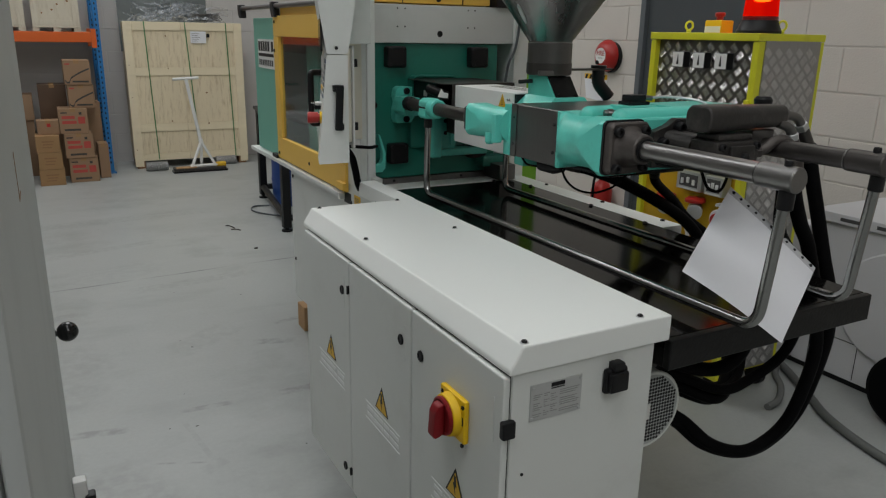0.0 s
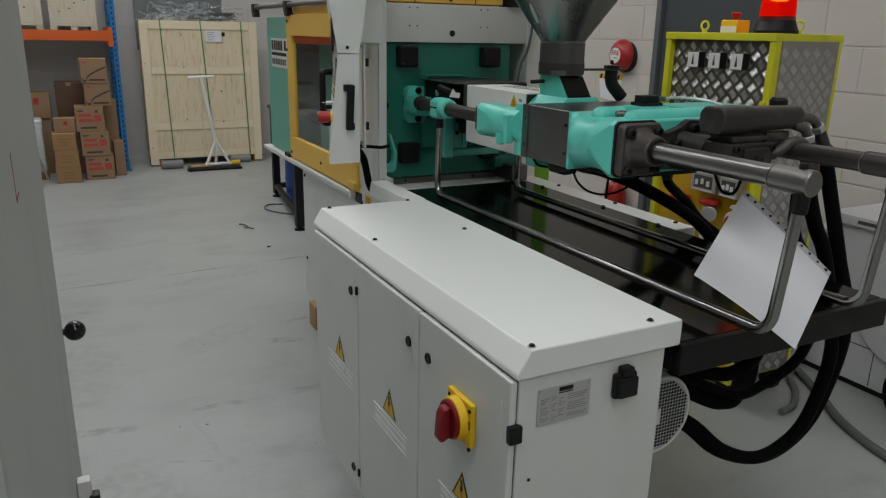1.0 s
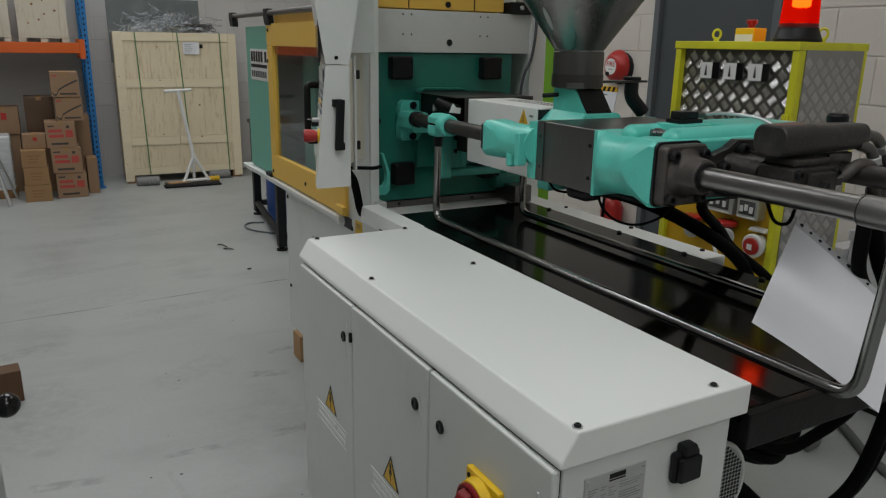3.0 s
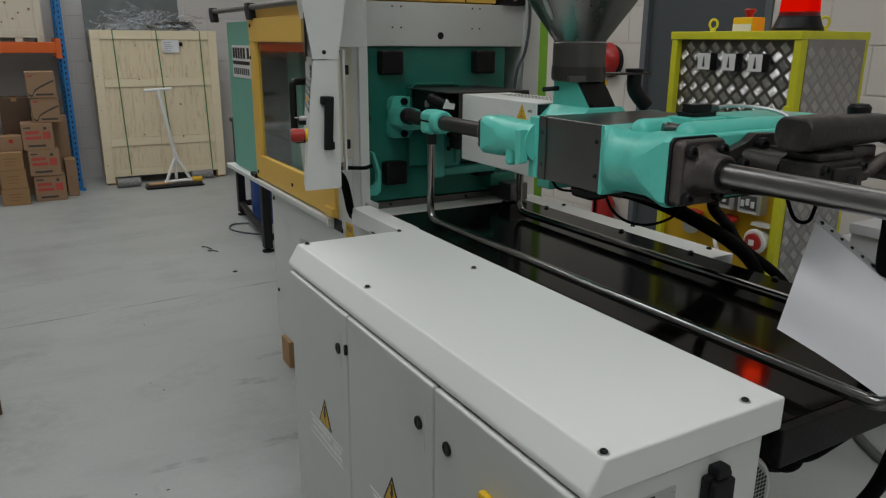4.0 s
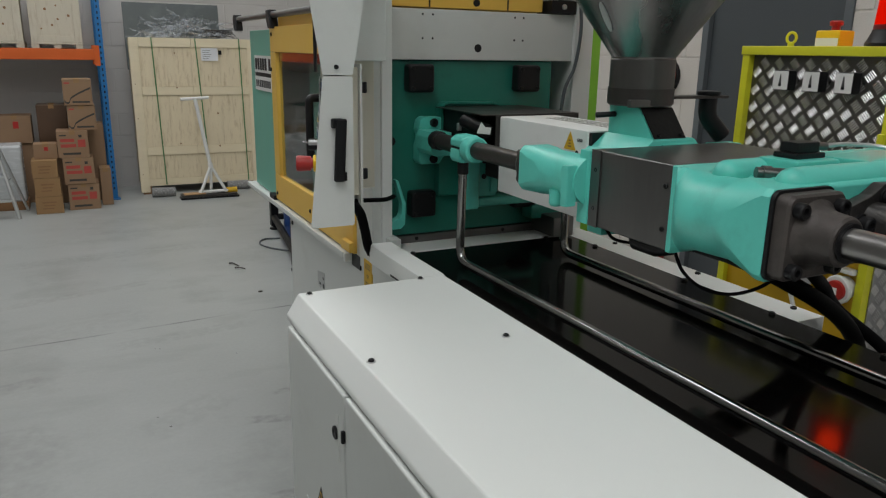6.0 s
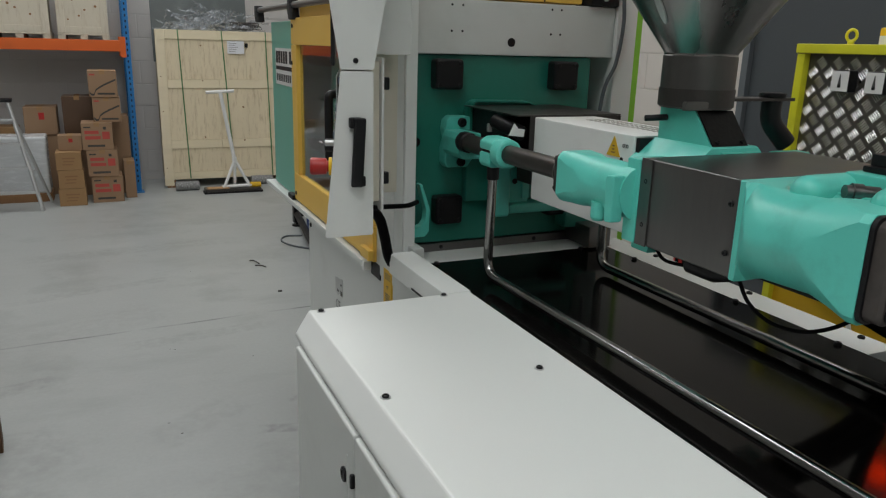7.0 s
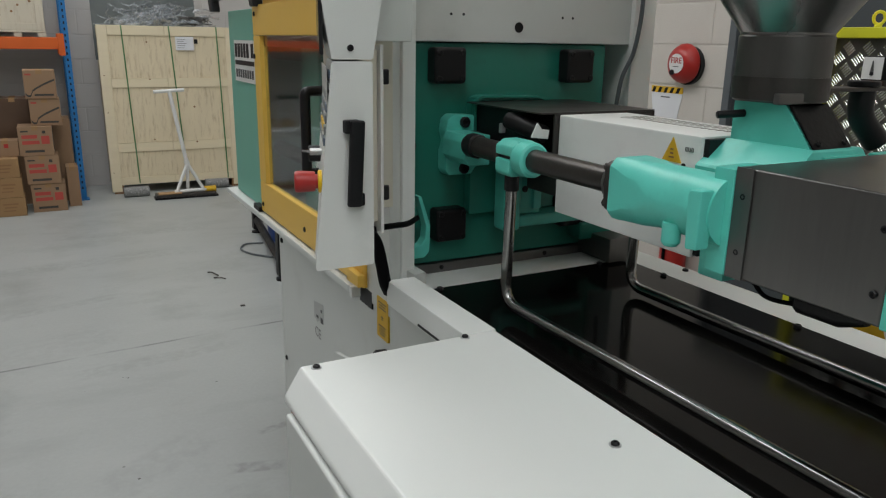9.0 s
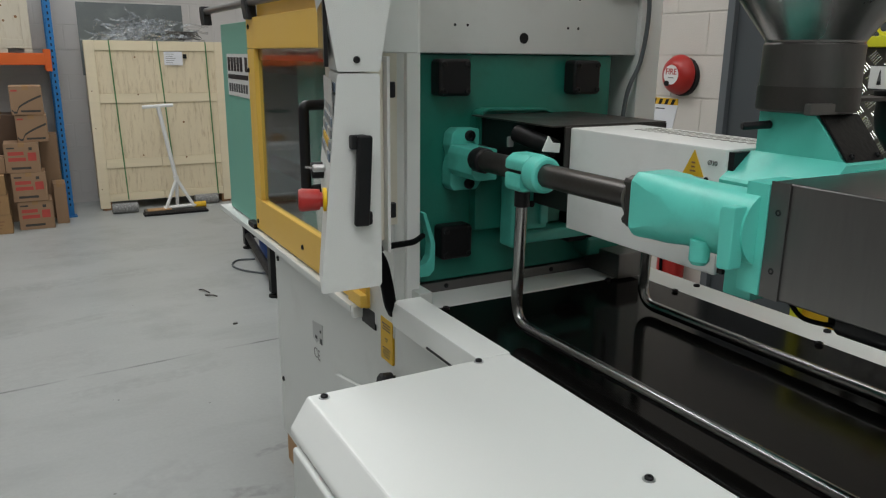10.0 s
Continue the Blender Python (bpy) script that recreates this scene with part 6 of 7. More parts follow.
part("socket_red", lathe([(0, 0.031), (0.010, 0.030), (0.012, 0.026), (0.012, 0)], (X0 - 0.026, 2.046, 0.761), (-1, 0, -0.06), 28), RED, so)
part("socket_core", box(X0 - 0.0405, X0 - 0.0375, 2.036, 2.056, 0.750, 0.770), WHITE, so)
part("socket_lid", prism([(2.010, 0.812), (2.082, 0.812), (2.074, 0.826), (2.018, 0.826)], "x", X0 - 0.012, X0 + 0.0195, 0.003), WHITE, so)
for vy, vz in ((2.205, 0.775), (2.365, 0.765)):
    v = part("valve", lathe([(0, 0.020), (0.010, 0.030), (0.045, 0.030), (0.048, 0.026), (0.060, 0.026), (0.062, 0.031), (0.085, 0.031), (0.088, 0.026), (0.088, 0)], (X0 + 0.0195, vy, vz), (-0.75, -0.66, 0), 24), ALU, lp, "silver hose coupling")
    part("valve_stem", rod((X0 - 0.018, vy - 0.030, vz + 0.026), (X0 - 0.018, vy - 0.030, vz + 0.036), 0.010), ALU, v)
    part("valve_lever", lathe([(0, 0.034), (0.004, 0.042), (0.014, 0.042), (0.019, 0.034), (0.020, 0)], (X0 - 0.018, vy - 0.030, vz + 0.033), (0, 0, 1), 12), RED, v, "red hand wheel")
part("white_lead", tube(spline([(X0 - 0.02, 2.215, 0.755), (X0 - 0.05, 2.19, 0.735), (X0 - 0.06, 2.165, 0.70), (X0 - 0.05, 2.15, 0.64), (X0 - 0.02, 2.15, 0.56), (X0 + 0.02, 2.15, 0.50)]), 0.007, 8), WHITE, lp)
for ex, ey in ((2.49, 2.45), (2.50, 2.005)):
    e = part("eye_bolt", rod((ex, ey, ZT), (ex, ey, ZT + 0.010), 0.010), LIME, pc)
    ring = [Vector((ex, ey, ZT + 0.028)) + Vector((math.cos(a) * 0.010, -math.cos(a) * 0.010, math.sin(a) * 0.017)) for a in [2 * math.pi * k / 20 for k in range(21)]]
    part("eye_ring", tube(ring, 0.0045, 8), LIME, e)
sb = part("stop_box", box(2.455, 2.525, 2.250, 2.335, ZT, 1.516, 0.005), SWITCHYELLOW, pc, "yellow emergency stop box")
part("box_front", box(2.4535, 2.4548, 2.2535, 2.3315, ZT + 0.002, ZT + 0.026), WHITE, sb)
part("stop_button", lathe([(0, 0.013), (0.014, 0.013), (0.014, 0.019), (0.026, 0.020), (0.030, 0.016), (0.030, 0)], (2.49, 2.292, 1.516), (0, 0, 1), 24), RED, sb)
BX, BY = 2.452, 2.068
bcn = part("beacon_base", lathe([(0, 0.080), (0.010, 0.080), (0.016, 0.076), (0.040, 0.066), (0.047, 0.065), (0.047, 0)], (BX, BY, ZT), (0, 0, 1), 36), BLACK, pc, "black beacon base")
part("lens_rim", lathe([(0, 0.0635), (0.012, 0.0630), (0.014, 0.060), (0.014, 0)], (BX, BY, ZT + 0.0472), (0, 0, 1), 36), BEACONRIM, bcn)
part("beacon_lens", lathe([(0, 0.0620), (0.10, 0.0565), (0.125, 0.050), (0.140, 0.034), (0.145, 0)], (BX, BY, ZT + 0.0614), (0, 0, 1), 36), BEACON, bcn, "lit red beacon lens")
part("beacon_bulb", lathe([(0, 0.018), (0.004, 0.026), (0.050, 0.028), (0.056, 0.020), (0.056, 0)], (BX, BY, ZT + 0.112), (0, 0, 1), 24), BEACONCORE, bcn)
for wx in (X0 + 0.05, X1 - 0.05):
    for wy in (Y0 + 0.05, Y1 - 0.05):
        part("castor", rod((wx - 0.015, wy, 0.045), (wx + 0.015, wy, 0.045), 0.045), BLACK, pc)

# ---- on the side wall ----
bell = thing("fire_bell", (3.58, 4.215, 1.21), "red fire alarm bell with a white label on the wall", "alarm bell")
part("back_plate", rod((3.58, 4.180, 1.308), (3.552, 4.180, 1.308), 0.104), BLACK, bell)
part("gong", lathe([(0, 0.104), (0.006, 0.107), (0.02, 0.105), (0.045, 0.092), (0.062, 0.070), (0.068, 0.056), (0.070, 0)], (3.552, 4.190, 1.318), (-1, 0, 0), 40), RED, bell)
lab = part("label_disc", lathe([(0, 0.052), (0.0015, 0.052), (0.0015, 0)], (3.4815, 4.190, 1.318), (-1, 0, 0), 32), WHITE, bell)
ft = bpy.data.curves.new("fire_lettering", "FONT")
ft.body, ft.size, ft.extrude, ft.align_x, ft.offset = "FIRE", 0.044, 0.0003, "CENTER", 0.0008
ft.materials.append(RED)
fo = new("fire_lettering", ft)
fo.parent = bell
fo.matrix_local = Matrix.Translation(Vector((3.4795, 4.190, 1.320)) - ROOT[bell.name]) @ pose(0, 0, 0, 90, 0, -90)
part("label_bar", box(3.4788, 3.480, 4.170, 4.210, 1.300, 1.304), INK, lab)
part("striker_cap", rod((3.485, 4.213, 1.272), (3.470, 4.213, 1.272), 0.014), BLACK, bell)
nt_ = thing("wall_notice", (3.577, 4.35, 1.0), "white paper notice with a black and yellow striped top", "notice")
part("notice_paper", prism([(4.245, 1.00), (4.43, 1.015), (4.46, 1.150), (4.215, 1.150)], "x", 3.5765, 3.5795), PAPER, nt_)
part("stripe_band", box(3.5755, 3.5795, 4.215, 4.46, 1.1505, 1.186), STICKER, nt_)
for k in range(5):
    yy = 4.455 - k * 0.047
    part("stripe", prism([(yy - 0.022, 1.151), (yy, 1.151), (yy - 0.014, 1.1815), (yy - 0.036, 1.1815)], "x", 3.5742, 3.5754), BLACK, nt_)
part("notice_text_bar", box(3.5752, 3.5764, 4.31, 4.38, 1.124, 1.130), INK, nt_)
ext = thing("fire_extinguisher", (3.49, 4.08, 0), "red fire extinguisher standing by the wall", "fire extinguisher")
part("cylinder", lathe([(0, 0.07), (0.01, 0.075), (0.40, 0.075), (0.45, 0.05), (0.47, 0.022), (0.50, 0.022), (0.50, 0)], (3.49, 4.08, 0.0), (0, 0, 1), 28), RED, ext)
part("valve_head", box(3.46, 3.52, 4.065, 4.095, 0.50, 0.55, 0.006), BLACK, ext)
part("discharge_hose", tube(spline([(3.46, 4.08, 0.53), (3.41, 4.07, 0.48), (3.405, 4.07, 0.30), (3.412, 4.07, 0.16)]), 0.009, 8), RUBBER, ext)

# ---- white appliance and clutter by the side wall ----
wa = thing("white_appliance", (3.25, 1.6, 0), "white enamelled appliance with a round door by the wall", "appliance")
part("body", box(3.0, 3.5, 1.15, 2.10, 0.03, 0.70, 0.006), PINKGREY, wa)
part("side_unit", box(2.98, 3.5, 2.105, 2.19, 0.03, 0.66, 0.006), PINKGREY, wa)
part("top_tray", box(2.98, 3.5, 1.15, 2.10, 0.7005, 0.745, 0.006), PINKGREY, wa)
part("plinth", box(3.02, 3.48, 1.17, 2.18, 0.0, 0.0295), BLACK, wa)
dr = part("round_door", lathe([(0, 0.235), (0.010, 0.235), (0.016, 0.228), (0.018, 0.20), (0.018, 0)], (2.9995, 1.68, 0.40), (-1, 0, 0), 48), PINKGREY, wa)
part("door_catch", box(2.972, 2.998, 1.905, 1.95, 0.235, 0.25, 0.003), ALU, wa)
for yy in (1.80, 2.02):
    part("panel_joint", box(2.9985, 2.9999, yy - 0.0015, yy + 0.0015, 0.04, 0.20), BLACK, wa)
part("panel_joint", box(2.9985, 2.9999, 1.16, 2.09, 0.199, 0.202), BLACK, wa)
for k in range(3):
    part("switch_slot", box(2.979, 2.9805, 1.55 + k * 0.16, 1.64 + k * 0.16, 0.715, 0.730), INK, wa)
wh = thing("black_wheel", (2.85, 1.46, 0), "black rubber trolley wheel on the floor", "wheel")
tyre = part("tyre", lathe([(0, 0.10), (0.0, 0.145), (0.012, 0.16), (0.048, 0.16), (0.06, 0.145), (0.06, 0.10)], (2.82, 1.47, 0.16), (1, 0.15, 0), 40), RUBBER, wh)
part("rim", lathe([(0, 0.02), (0, 0.10), (0.05, 0.10), (0.05, 0.02)], (2.825, 1.471, 0.16), (1, 0.15, 0), 32), DARKSTEEL, wh)
alone("floor_hose", tube(spline([(3.02, 2.30, 0.018), (2.91, 2.08, 0.018), (2.78, 1.86, 0.018), (2.65, 1.66, 0.018), (2.57, 1.42, 0.018), (2.53, 1.1, 0.018)]), 0.017, 12), mat("grey_hose_rubber", (0.10, 0.105, 0.10), 0.55), "grey ribbed hose lying on the floor", "hose")
alone("floor_hose", tube(spline([(2.90, 2.10, 0.015), (2.87, 2.07, 0.015), (2.80, 2.02, 0.015), (2.72, 1.93, 0.015), (2.60, 1.85, 0.015), (2.51, 1.83, 0.015)]), 0.014, 12), mat("dull_grey_hose_rubber", (0.13, 0.135, 0.13), 0.55), "short grey hose curling on the floor", "hose")

# ---- grey cabinet at the aisle ----
lc = thing("grey_machine_cabinet", (-0.35, 1.0, 0), "light grey steel machine cabinet with a black ball knob", "cabinet")
part("body", box(-0.72, 0.018, 0.46, 1.525, 0.08, 1.90, 0.006), LEFTGREY, lc)
part("door_panel", box(0.0185, 0.030, 0.455, 1.53, 0.085, 1.90, 0.004), LEFTGREY, lc)
part("plinth", box(-0.70, 0.0, 0.48, 1.50, 0.0, 0.0795), BLACK, lc)
kb = part("ball_knob", lathe([(0, 0.006), (0.008, 0.006)] + [(0.022 - 0.0185 * math.cos(a), 0.0185 * math.sin(a)) for a in [0.45 + 0.2692 * k for k in range(10)]] + [(0.0405, 0)], (0.028, 1.512, 0.912), (1, 0, 0), 24), KNOBBLACK, lc, "black ball knob")
lt = part("latch", box(0.0305, 0.050, 1.195, 1.215, 0.74, 0.79, 0.003), WHITE, lc, "white door latch")
part("latch_bolt", box(0.045, 0.060, 1.19, 1.21, 0.735, 0.765, 0.003), BLACK, lt)
part("scratch", box(0.0300, 0.0304, 0.80, 0.803, 1.305, 1.345), BLOCKWOOD, lc)
part("scratch", box(0.0300, 0.0304, 0.80, 0.84, 1.303, 1.3055), BLOCKWOOD, lc)

# ---- timber blocks ----
alone("timber_block", box(1.088, 1.150, 3.425, 3.530, 0, 0.125, 0.004), ENDWOOD, "pale sawn timber block on the floor", "timber block", group="timber blocks")
alone("timber_block", box(-0.125, -0.040, 3.555, 3.65, 0, 0.135, 0.004, m=pose(0, 0, 0, 0, 0, 6)), DARKWOOD, "dark brown timber block on the floor", "timber block", group="timber blocks")
for shaving in ([(1.193, 5.665, 0.006), (1.212, 5.632, 0.012), (1.226, 5.596, 0.010), (1.238, 5.572, 0.006)], [(1.207, 5.540, 0.006), (1.222, 5.516, 0.011), (1.242, 5.508, 0.010), (1.263, 5.488, 0.006)]):
    alone("swarf", tube(spline(shaving), 0.0048, 6), DARKSTEEL, "bent shaving of dark swarf on the floor", "scrap")
alone("swarf", box(1.235, 1.26, 4.975, 4.99, 0, 0.008, 0.003), DARKSTEEL, "small dark scrap on the floor", "scrap")

debris = bmesh.new()
for i, (dx, dy) in enumerate(((0.437, 3.006), (0.341, 2.742), (0.436, 2.718), (0.580, 4.312), (0.60, 4.30), (0.801, 5.55), (0.766, 2.417), (0.554, 3.476), (0.93, 4.1))):
    r = 0.0018 + 0.0020 * ((i * 7) % 5) / 4
    lump = bmesh.new()
    bmesh.ops.create_icosphere(lump, subdivisions=1, radius=r)
    for vv in lump.verts:
        vv.co = Vector((vv.co.x * (1.2 + 0.3 * (i % 3)), vv.co.y, (vv.co.z + r) * 0.35)) + Vector((dx, dy, 0))
    merge(debris, lump)
tagged(alone("floor_debris", debris, DARKSTEEL, "dark crumbs of swarf scattered on the floor", "debris"), kind="stuff")

# ---- pallet rack ----
rk = thing("pallet_rack", (-0.7, 8.55, 0), "blue and orange steel pallet rack", "rack")
for ux in (0.60, -2.1):
    for uy in (8.30, 8.86):
        u = part("upright", box(ux, ux + 0.05, uy, uy + 0.07, 0.01, 2.6, 0.003), BLUE, rk, "blue perforated upright")
        if ux > 0:
            for k in range(42):
                part("slot", box(ux + 0.018, ux + 0.030, uy - 0.0012, uy + 0.001, 0.10 + k * 0.05, 0.122 + k * 0.05), BLACK, u)
        part("foot_plate", box(ux - 0.02, ux + 0.07, uy - 0.02, uy + 0.09, 0, 0.01), BLUE, rk)
    for k in range(4):
        part("brace", rod((ux + 0.025, 8.36, 0.2 + k * 0.55), (ux + 0.025, 8.87, 0.55 + k * 0.55), 0.012), BLUE, rk)
for by in (8.285, 8.88):
    bmr = part("beam", box(-2.048, 0.598, by, by + 0.045, 1.295, 1.392, 0.006), ORANGE, rk, "orange load beam")
    part("beam_plate", box(0.565, 0.612, by - 0.006, by + 0.0, 1.245, 1.425, 0.002), ORANGE, bmr)
for k in range(7):
    part("deck_board", box(-2.04, 0.59, 8.335 + k * 0.09, 8.42 + k * 0.09, 1.365, 1.391, 0.002), BLOCKWOOD, rk)

for cx0, cx1 in ((0.075, 0.485), (-0.46, 0.02), (-1.05, -0.55)):
    pt = thing("pallet", ((cx0 + cx1) / 2, 8.56, 1.392), "pale wooden pallet on the rack", "pallet", group="pallets on the rack")
    for dx in (0.0, 0.5, 1.0):
        w = cx1 - cx0
        part("block", box(cx0 + dx * (w - 0.06), cx0 + dx * (w - 0.06) + 0.06, 8.30, 8.82, 1.3925, 1.428, 0.002), PALE, pt)
    for k in range(5):
        part("slat", box(cx0, cx1, 8.295 + k * 0.108, 8.385 + k * 0.108, 1.4285, 1.444, 0.002), PALE, pt)
    ct = thing("pale_crate", ((cx0 + cx1) / 2, 8.56, 1.444), "white pine plywood crate standing on a pallet", "crate", group="crates on the rack")
    part("crate_body", box(cx0 + 0.012, cx1 - 0.012, 8.312, 8.80, 1.4445, 2.02, 0.002), PALE, ct)
    for ex in (cx0 + 0.002, cx1 - 0.062):
        part("batten", box(ex, ex + 0.06, 8.295, 8.3115, 1.445, 2.02, 0.002), PALE, ct)
    part("batten", box(cx0 + 0.0625, cx1 - 0.0625, 8.295, 8.3115, 1.445, 1.50, 0.002), PALE, ct)
    for i in range(7):
        rx = cx0 + 0.09 + (i * 0.137) % (cx1 - cx0 - 0.18)
        rz = 1.56 + (i * 0.083) % 0.30
        part("knot", rod((rx, 8.3105, rz), (rx, 8.3118, rz), 0.0075 + 0.002 * (i % 3), 10, bevel=0.0003), BLOCKWOOD, ct)


def carton(x0, x1, y0, y1, z0, z1, material, print_kind, label):
    c = thing("carton", ((x0 + x1) / 2, (y0 + y1) / 2, z0), label, "carton", group="stacked cartons")
    body = part("box", box(x0, x1, y0, y1, z0 + 0.0005, z1 - 0.0005, 0.004), material, c)
    part("tape", box((x0 + x1) / 2 - 0.022, (x0 + x1) / 2 + 0.022, y0 - 0.0008, y1 + 0.0008, z1 - 0.03, z1 + 0.0003), CARD2, c)
    w, h = x1 - x0, z1 - z0
    f = y0 - 0.0010
    if print_kind == "red":
        for a, b, p, q, m in ((0.10, 0.55, 0.60, 0.72, REDPRINT), (0.10, 0.60, 0.40, 0.52, REDPRINT), (0.66, 0.90, 0.40, 0.68, REDPRINT), (0.16, 0.72, 0.12, 0.20, BLACKPRINT), (0.08, 0.30, 0.82, 0.87, BLACKPRINT), (0.70, 0.80, 0.76, 0.86, BLACKPRINT)):
            part("print", box(x0 + a * w, x0 + b * w, f, f + 0.002, z0 + p * h, z0 + q * h), m, c)
    if print_kind == "swoosh":
        pts = [(x0 + w * (0.02 + 0.94 * k / 12), z0 + h * (0.22 - 0.10 * math.sin(math.pi * min(1, k / 3)) + 0.48 * max(0, (k - 2) / 10) ** 0.7)) for k in range(13)]
        part("print", prism(pts + [(a, b - 0.016) for a, b in pts[::-1]], "y", f, f + 0.002), BLACKPRINT, c)
        part("print", box(x0 + 0.3 * w, x0 + 0.9 * w, f, f + 0.002, z0 + 0.1 * h, z0 + 0.17 * h), BLACKPRINT, c)
        part("print", box(x0 + 0.06 * w, x0 + 0.25 * w, f, f + 0.002, z0 + 0.82 * h, z0 + 0.88 * h), REDPRINT, c)
    if print_kind == "tan":
        for a, b, p, q in ((0.25, 0.75, 0.62, 0.70), (0.30, 0.70, 0.45, 0.52), (0.25, 0.65, 0.28, 0.34)):
            part("print", box(x0 + a * w, x0 + b * w, f, f + 0.002, z0 + p * h, z0 + q * h), BLOCKWOOD, c)
    if print_kind == "spot":
        part("print", box(x0 + 0.45 * w, x0 + 0.62 * w, f, f + 0.002, z0 + 0.55 * h, z0 + 0.80 * h), RED, c)
    return c


carton(0.232, 0.486, 7.915, 8.20, 0.0, 0.233, CARD, "red", "brown cardboard carton with red print on the floor")
carton(0.214, 0.462, 7.905, 8.19, 0.234, 0.466, CARD, "red", "brown cardboard carton with red print in a stack")
carton(0.190, 0.436, 7.91, 8.19, 0.467, 0.700, CARD, "red", "brown cardboard carton with red print in a stack")
carton(0.295, 0.518, 7.965, 8.24, 0.701, 0.915, CARD, "swoosh", "brown carton with a dark curved stripe in a stack")
carton(0.278, 0.506, 7.955, 8.24, 0.916, 1.140, CARD, "swoosh", "brown carton with a dark curved stripe on top of a stack")
carton(-0.028, 0.186, 7.83, 8.08, 0.0, 0.152, CARD2, "tan", "tan cardboard carton on the floor")
carton(-0.020, 0.180, 7.83, 8.08, 0.153, 0.312, CARD2, "tan", "tan cardboard carton in a stack")
carton(-0.026, 0.172, 7.83, 8.08, 0.313, 0.465, CARD2, "tan", "tan cardboard carton in a stack")
carton(0.0, 0.186, 7.93, 8.10, 0.466, 0.595, CARD, "spot", "brown carton with a red spot on a stack")
carton(0.02, 0.295, 8.30, 8.60, 0.0, 0.45, CARD, "", "plain brown carton at the back of the rack")
carton(0.045, 0.290, 8.28, 8.58, 0.451, 0.90, DARKCARD, "", "dark film-wrapped carton at the back of the rack")
carton(0.505, 0.598, 8.06, 8.28, 0.0, 0.34, CARD, "", "narrow brown carton beside the blue upright")
carton(0.44, 0.58, 8.32, 8.60, 0.0, 0.72, CARD, "", "tall plain brown carton behind the stack")
carton(-0.30, -0.02, 8.42, 8.70, 0.0, 0.55, CARD, "", "plain brown carton at the back of the rack")
carton(-0.275, -0.01, 8.40, 8.68, 0.551, 0.80, CARD, "spot", "brown carton with red spots at the back")
carton(-0.62, -0.34, 8.44, 8.70, 0.0, 0.62, CARD2, "", "plain tan carton at the back of the rack")

wp = thing("wrapped_pallet_load", (-0.45, 8.3, 0), "film-wrapped pale load on a pallet", "wrapped load")
own = bmesh.new()
box(-0.80, -0.10, 8.10, 8.38, 0.075, 0.57, 0.02, 3, bm=own)
bmesh.ops.subdivide_edges(own, edges=own.edges[:], cuts=3, use_grid_fill=True)
for v in own.verts:
    v.co += Vector(noise.noise_vector(v.co * 9)) * 0.010
part("load", own, WRAP, wp)
part("pallet_base", box(-0.82, -0.09, 8.09, 8.385, 0.0, 0.074, 0.004), BLOCKWOOD, wp)

ld = thing("step_ladder", (-0.35, 7.75, 0), "aluminium step ladder in front of the wrapped load", "ladder")
for fx, tx in ((-0.149, -0.33), (-0.62, -0.46)):
    part("rail", rod((fx, 7.695, 0.0), (tx, 7.86, 0.90), 0.016, 10), ALU, ld)
for fx, tx in ((-0.10, -0.34), (-0.60, -0.45)):
    part("rear_rail", rod((fx, 8.06, 0.0), (tx, 7.90, 0.88), 0.012, 10), ALU, ld)
for k in range(4):
    q = (k + 0.8) / 4.6
    part("tread", box(-0.62 + 0.16 * q + 0.005, -0.149 - 0.181 * q, 7.695 + 0.165 * q - 0.02, 7.695 + 0.165 * q + 0.05, 0.9 * q - 0.01, 0.9 * q + 0.01, 0.003), ALU, ld)
part("top_cap", box(-0.49, -0.30, 7.83, 7.94, 0.885, 0.915, 0.008), BLACK, ld)
part("spreader", rod((-0.21, 7.76, 0.32), (-0.20, 8.0, 0.30), 0.006, 8), ALU, ld)

# ---- large crate against the wall ----
bcx = thing("plywood_crate", (1.46, 8.6, 0), "large pale plywood crate with green straps", "crate")
CX0, CX1, CY, CZ = 0.872, 2.062, 8.45, 1.505
part("crate_body", box(CX0 + 0.01, CX1 - 0.01, CY + 0.02, CY + 0.33, 0.08, CZ - 0.01, 0.003), WOOD, bcx)
for xa, xb in ((CX0, CX0 + 0.085), (CX1 - 0.085, CX1)):
    part("corner_batten", box(xa, xb, CY, CY + 0.0195, 0.02, CZ, 0.003), WOODBAR, bcx)
for za, zb in ((CZ - 0.085, CZ), (0.965, 1.045), (0.385, 0.465), (0.08, 0.15)):
    for xa, xb in ((CX0 + 0.086, 1.432), (1.436, CX1 - 0.086)):
        part("cross_batten", box(xa, xb, CY + 0.002, CY + 0.0195, za, zb, 0.002), WOODBAR, bcx)
for xa, xb in ((0.9575, 1.2013), (1.2022, 1.4325), (1.4335, 1.7013), (1.7022, 1.9765)):
    for za, zb in ((0.468, 0.962), (1.048, 1.417), (0.153, 0.382)):
        part("plywood_panel", box(xa, xb, CY + 0.0125, CY + 0.0195, za, zb, 0.001), WOOD, bcx)
part("skid", box(CX0 + 0.02, CX0 + 0.10, CY + 0.01, CY + 0.32, 0.0, 0.079), BLOCKWOOD, bcx)
part("skid", box(CX1 - 0.10, CX1 - 0.02, CY + 0.01, CY + 0.32, 0.0, 0.079), BLOCKWOOD, bcx)
for (xa, xb) in ((1.075, 1.115), (1.475, 1.545), (1.895, 1.925)):
    part("strap", prism([(xa - 0.0055, CZ + 0.002), (xa + 0.0055, CZ + 0.002), (xb + 0.0055, 0.09), (xb - 0.0055, 0.09)], "y", CY - 0.003, CY - 0.0005), STRAP, bcx, "green packing strap")
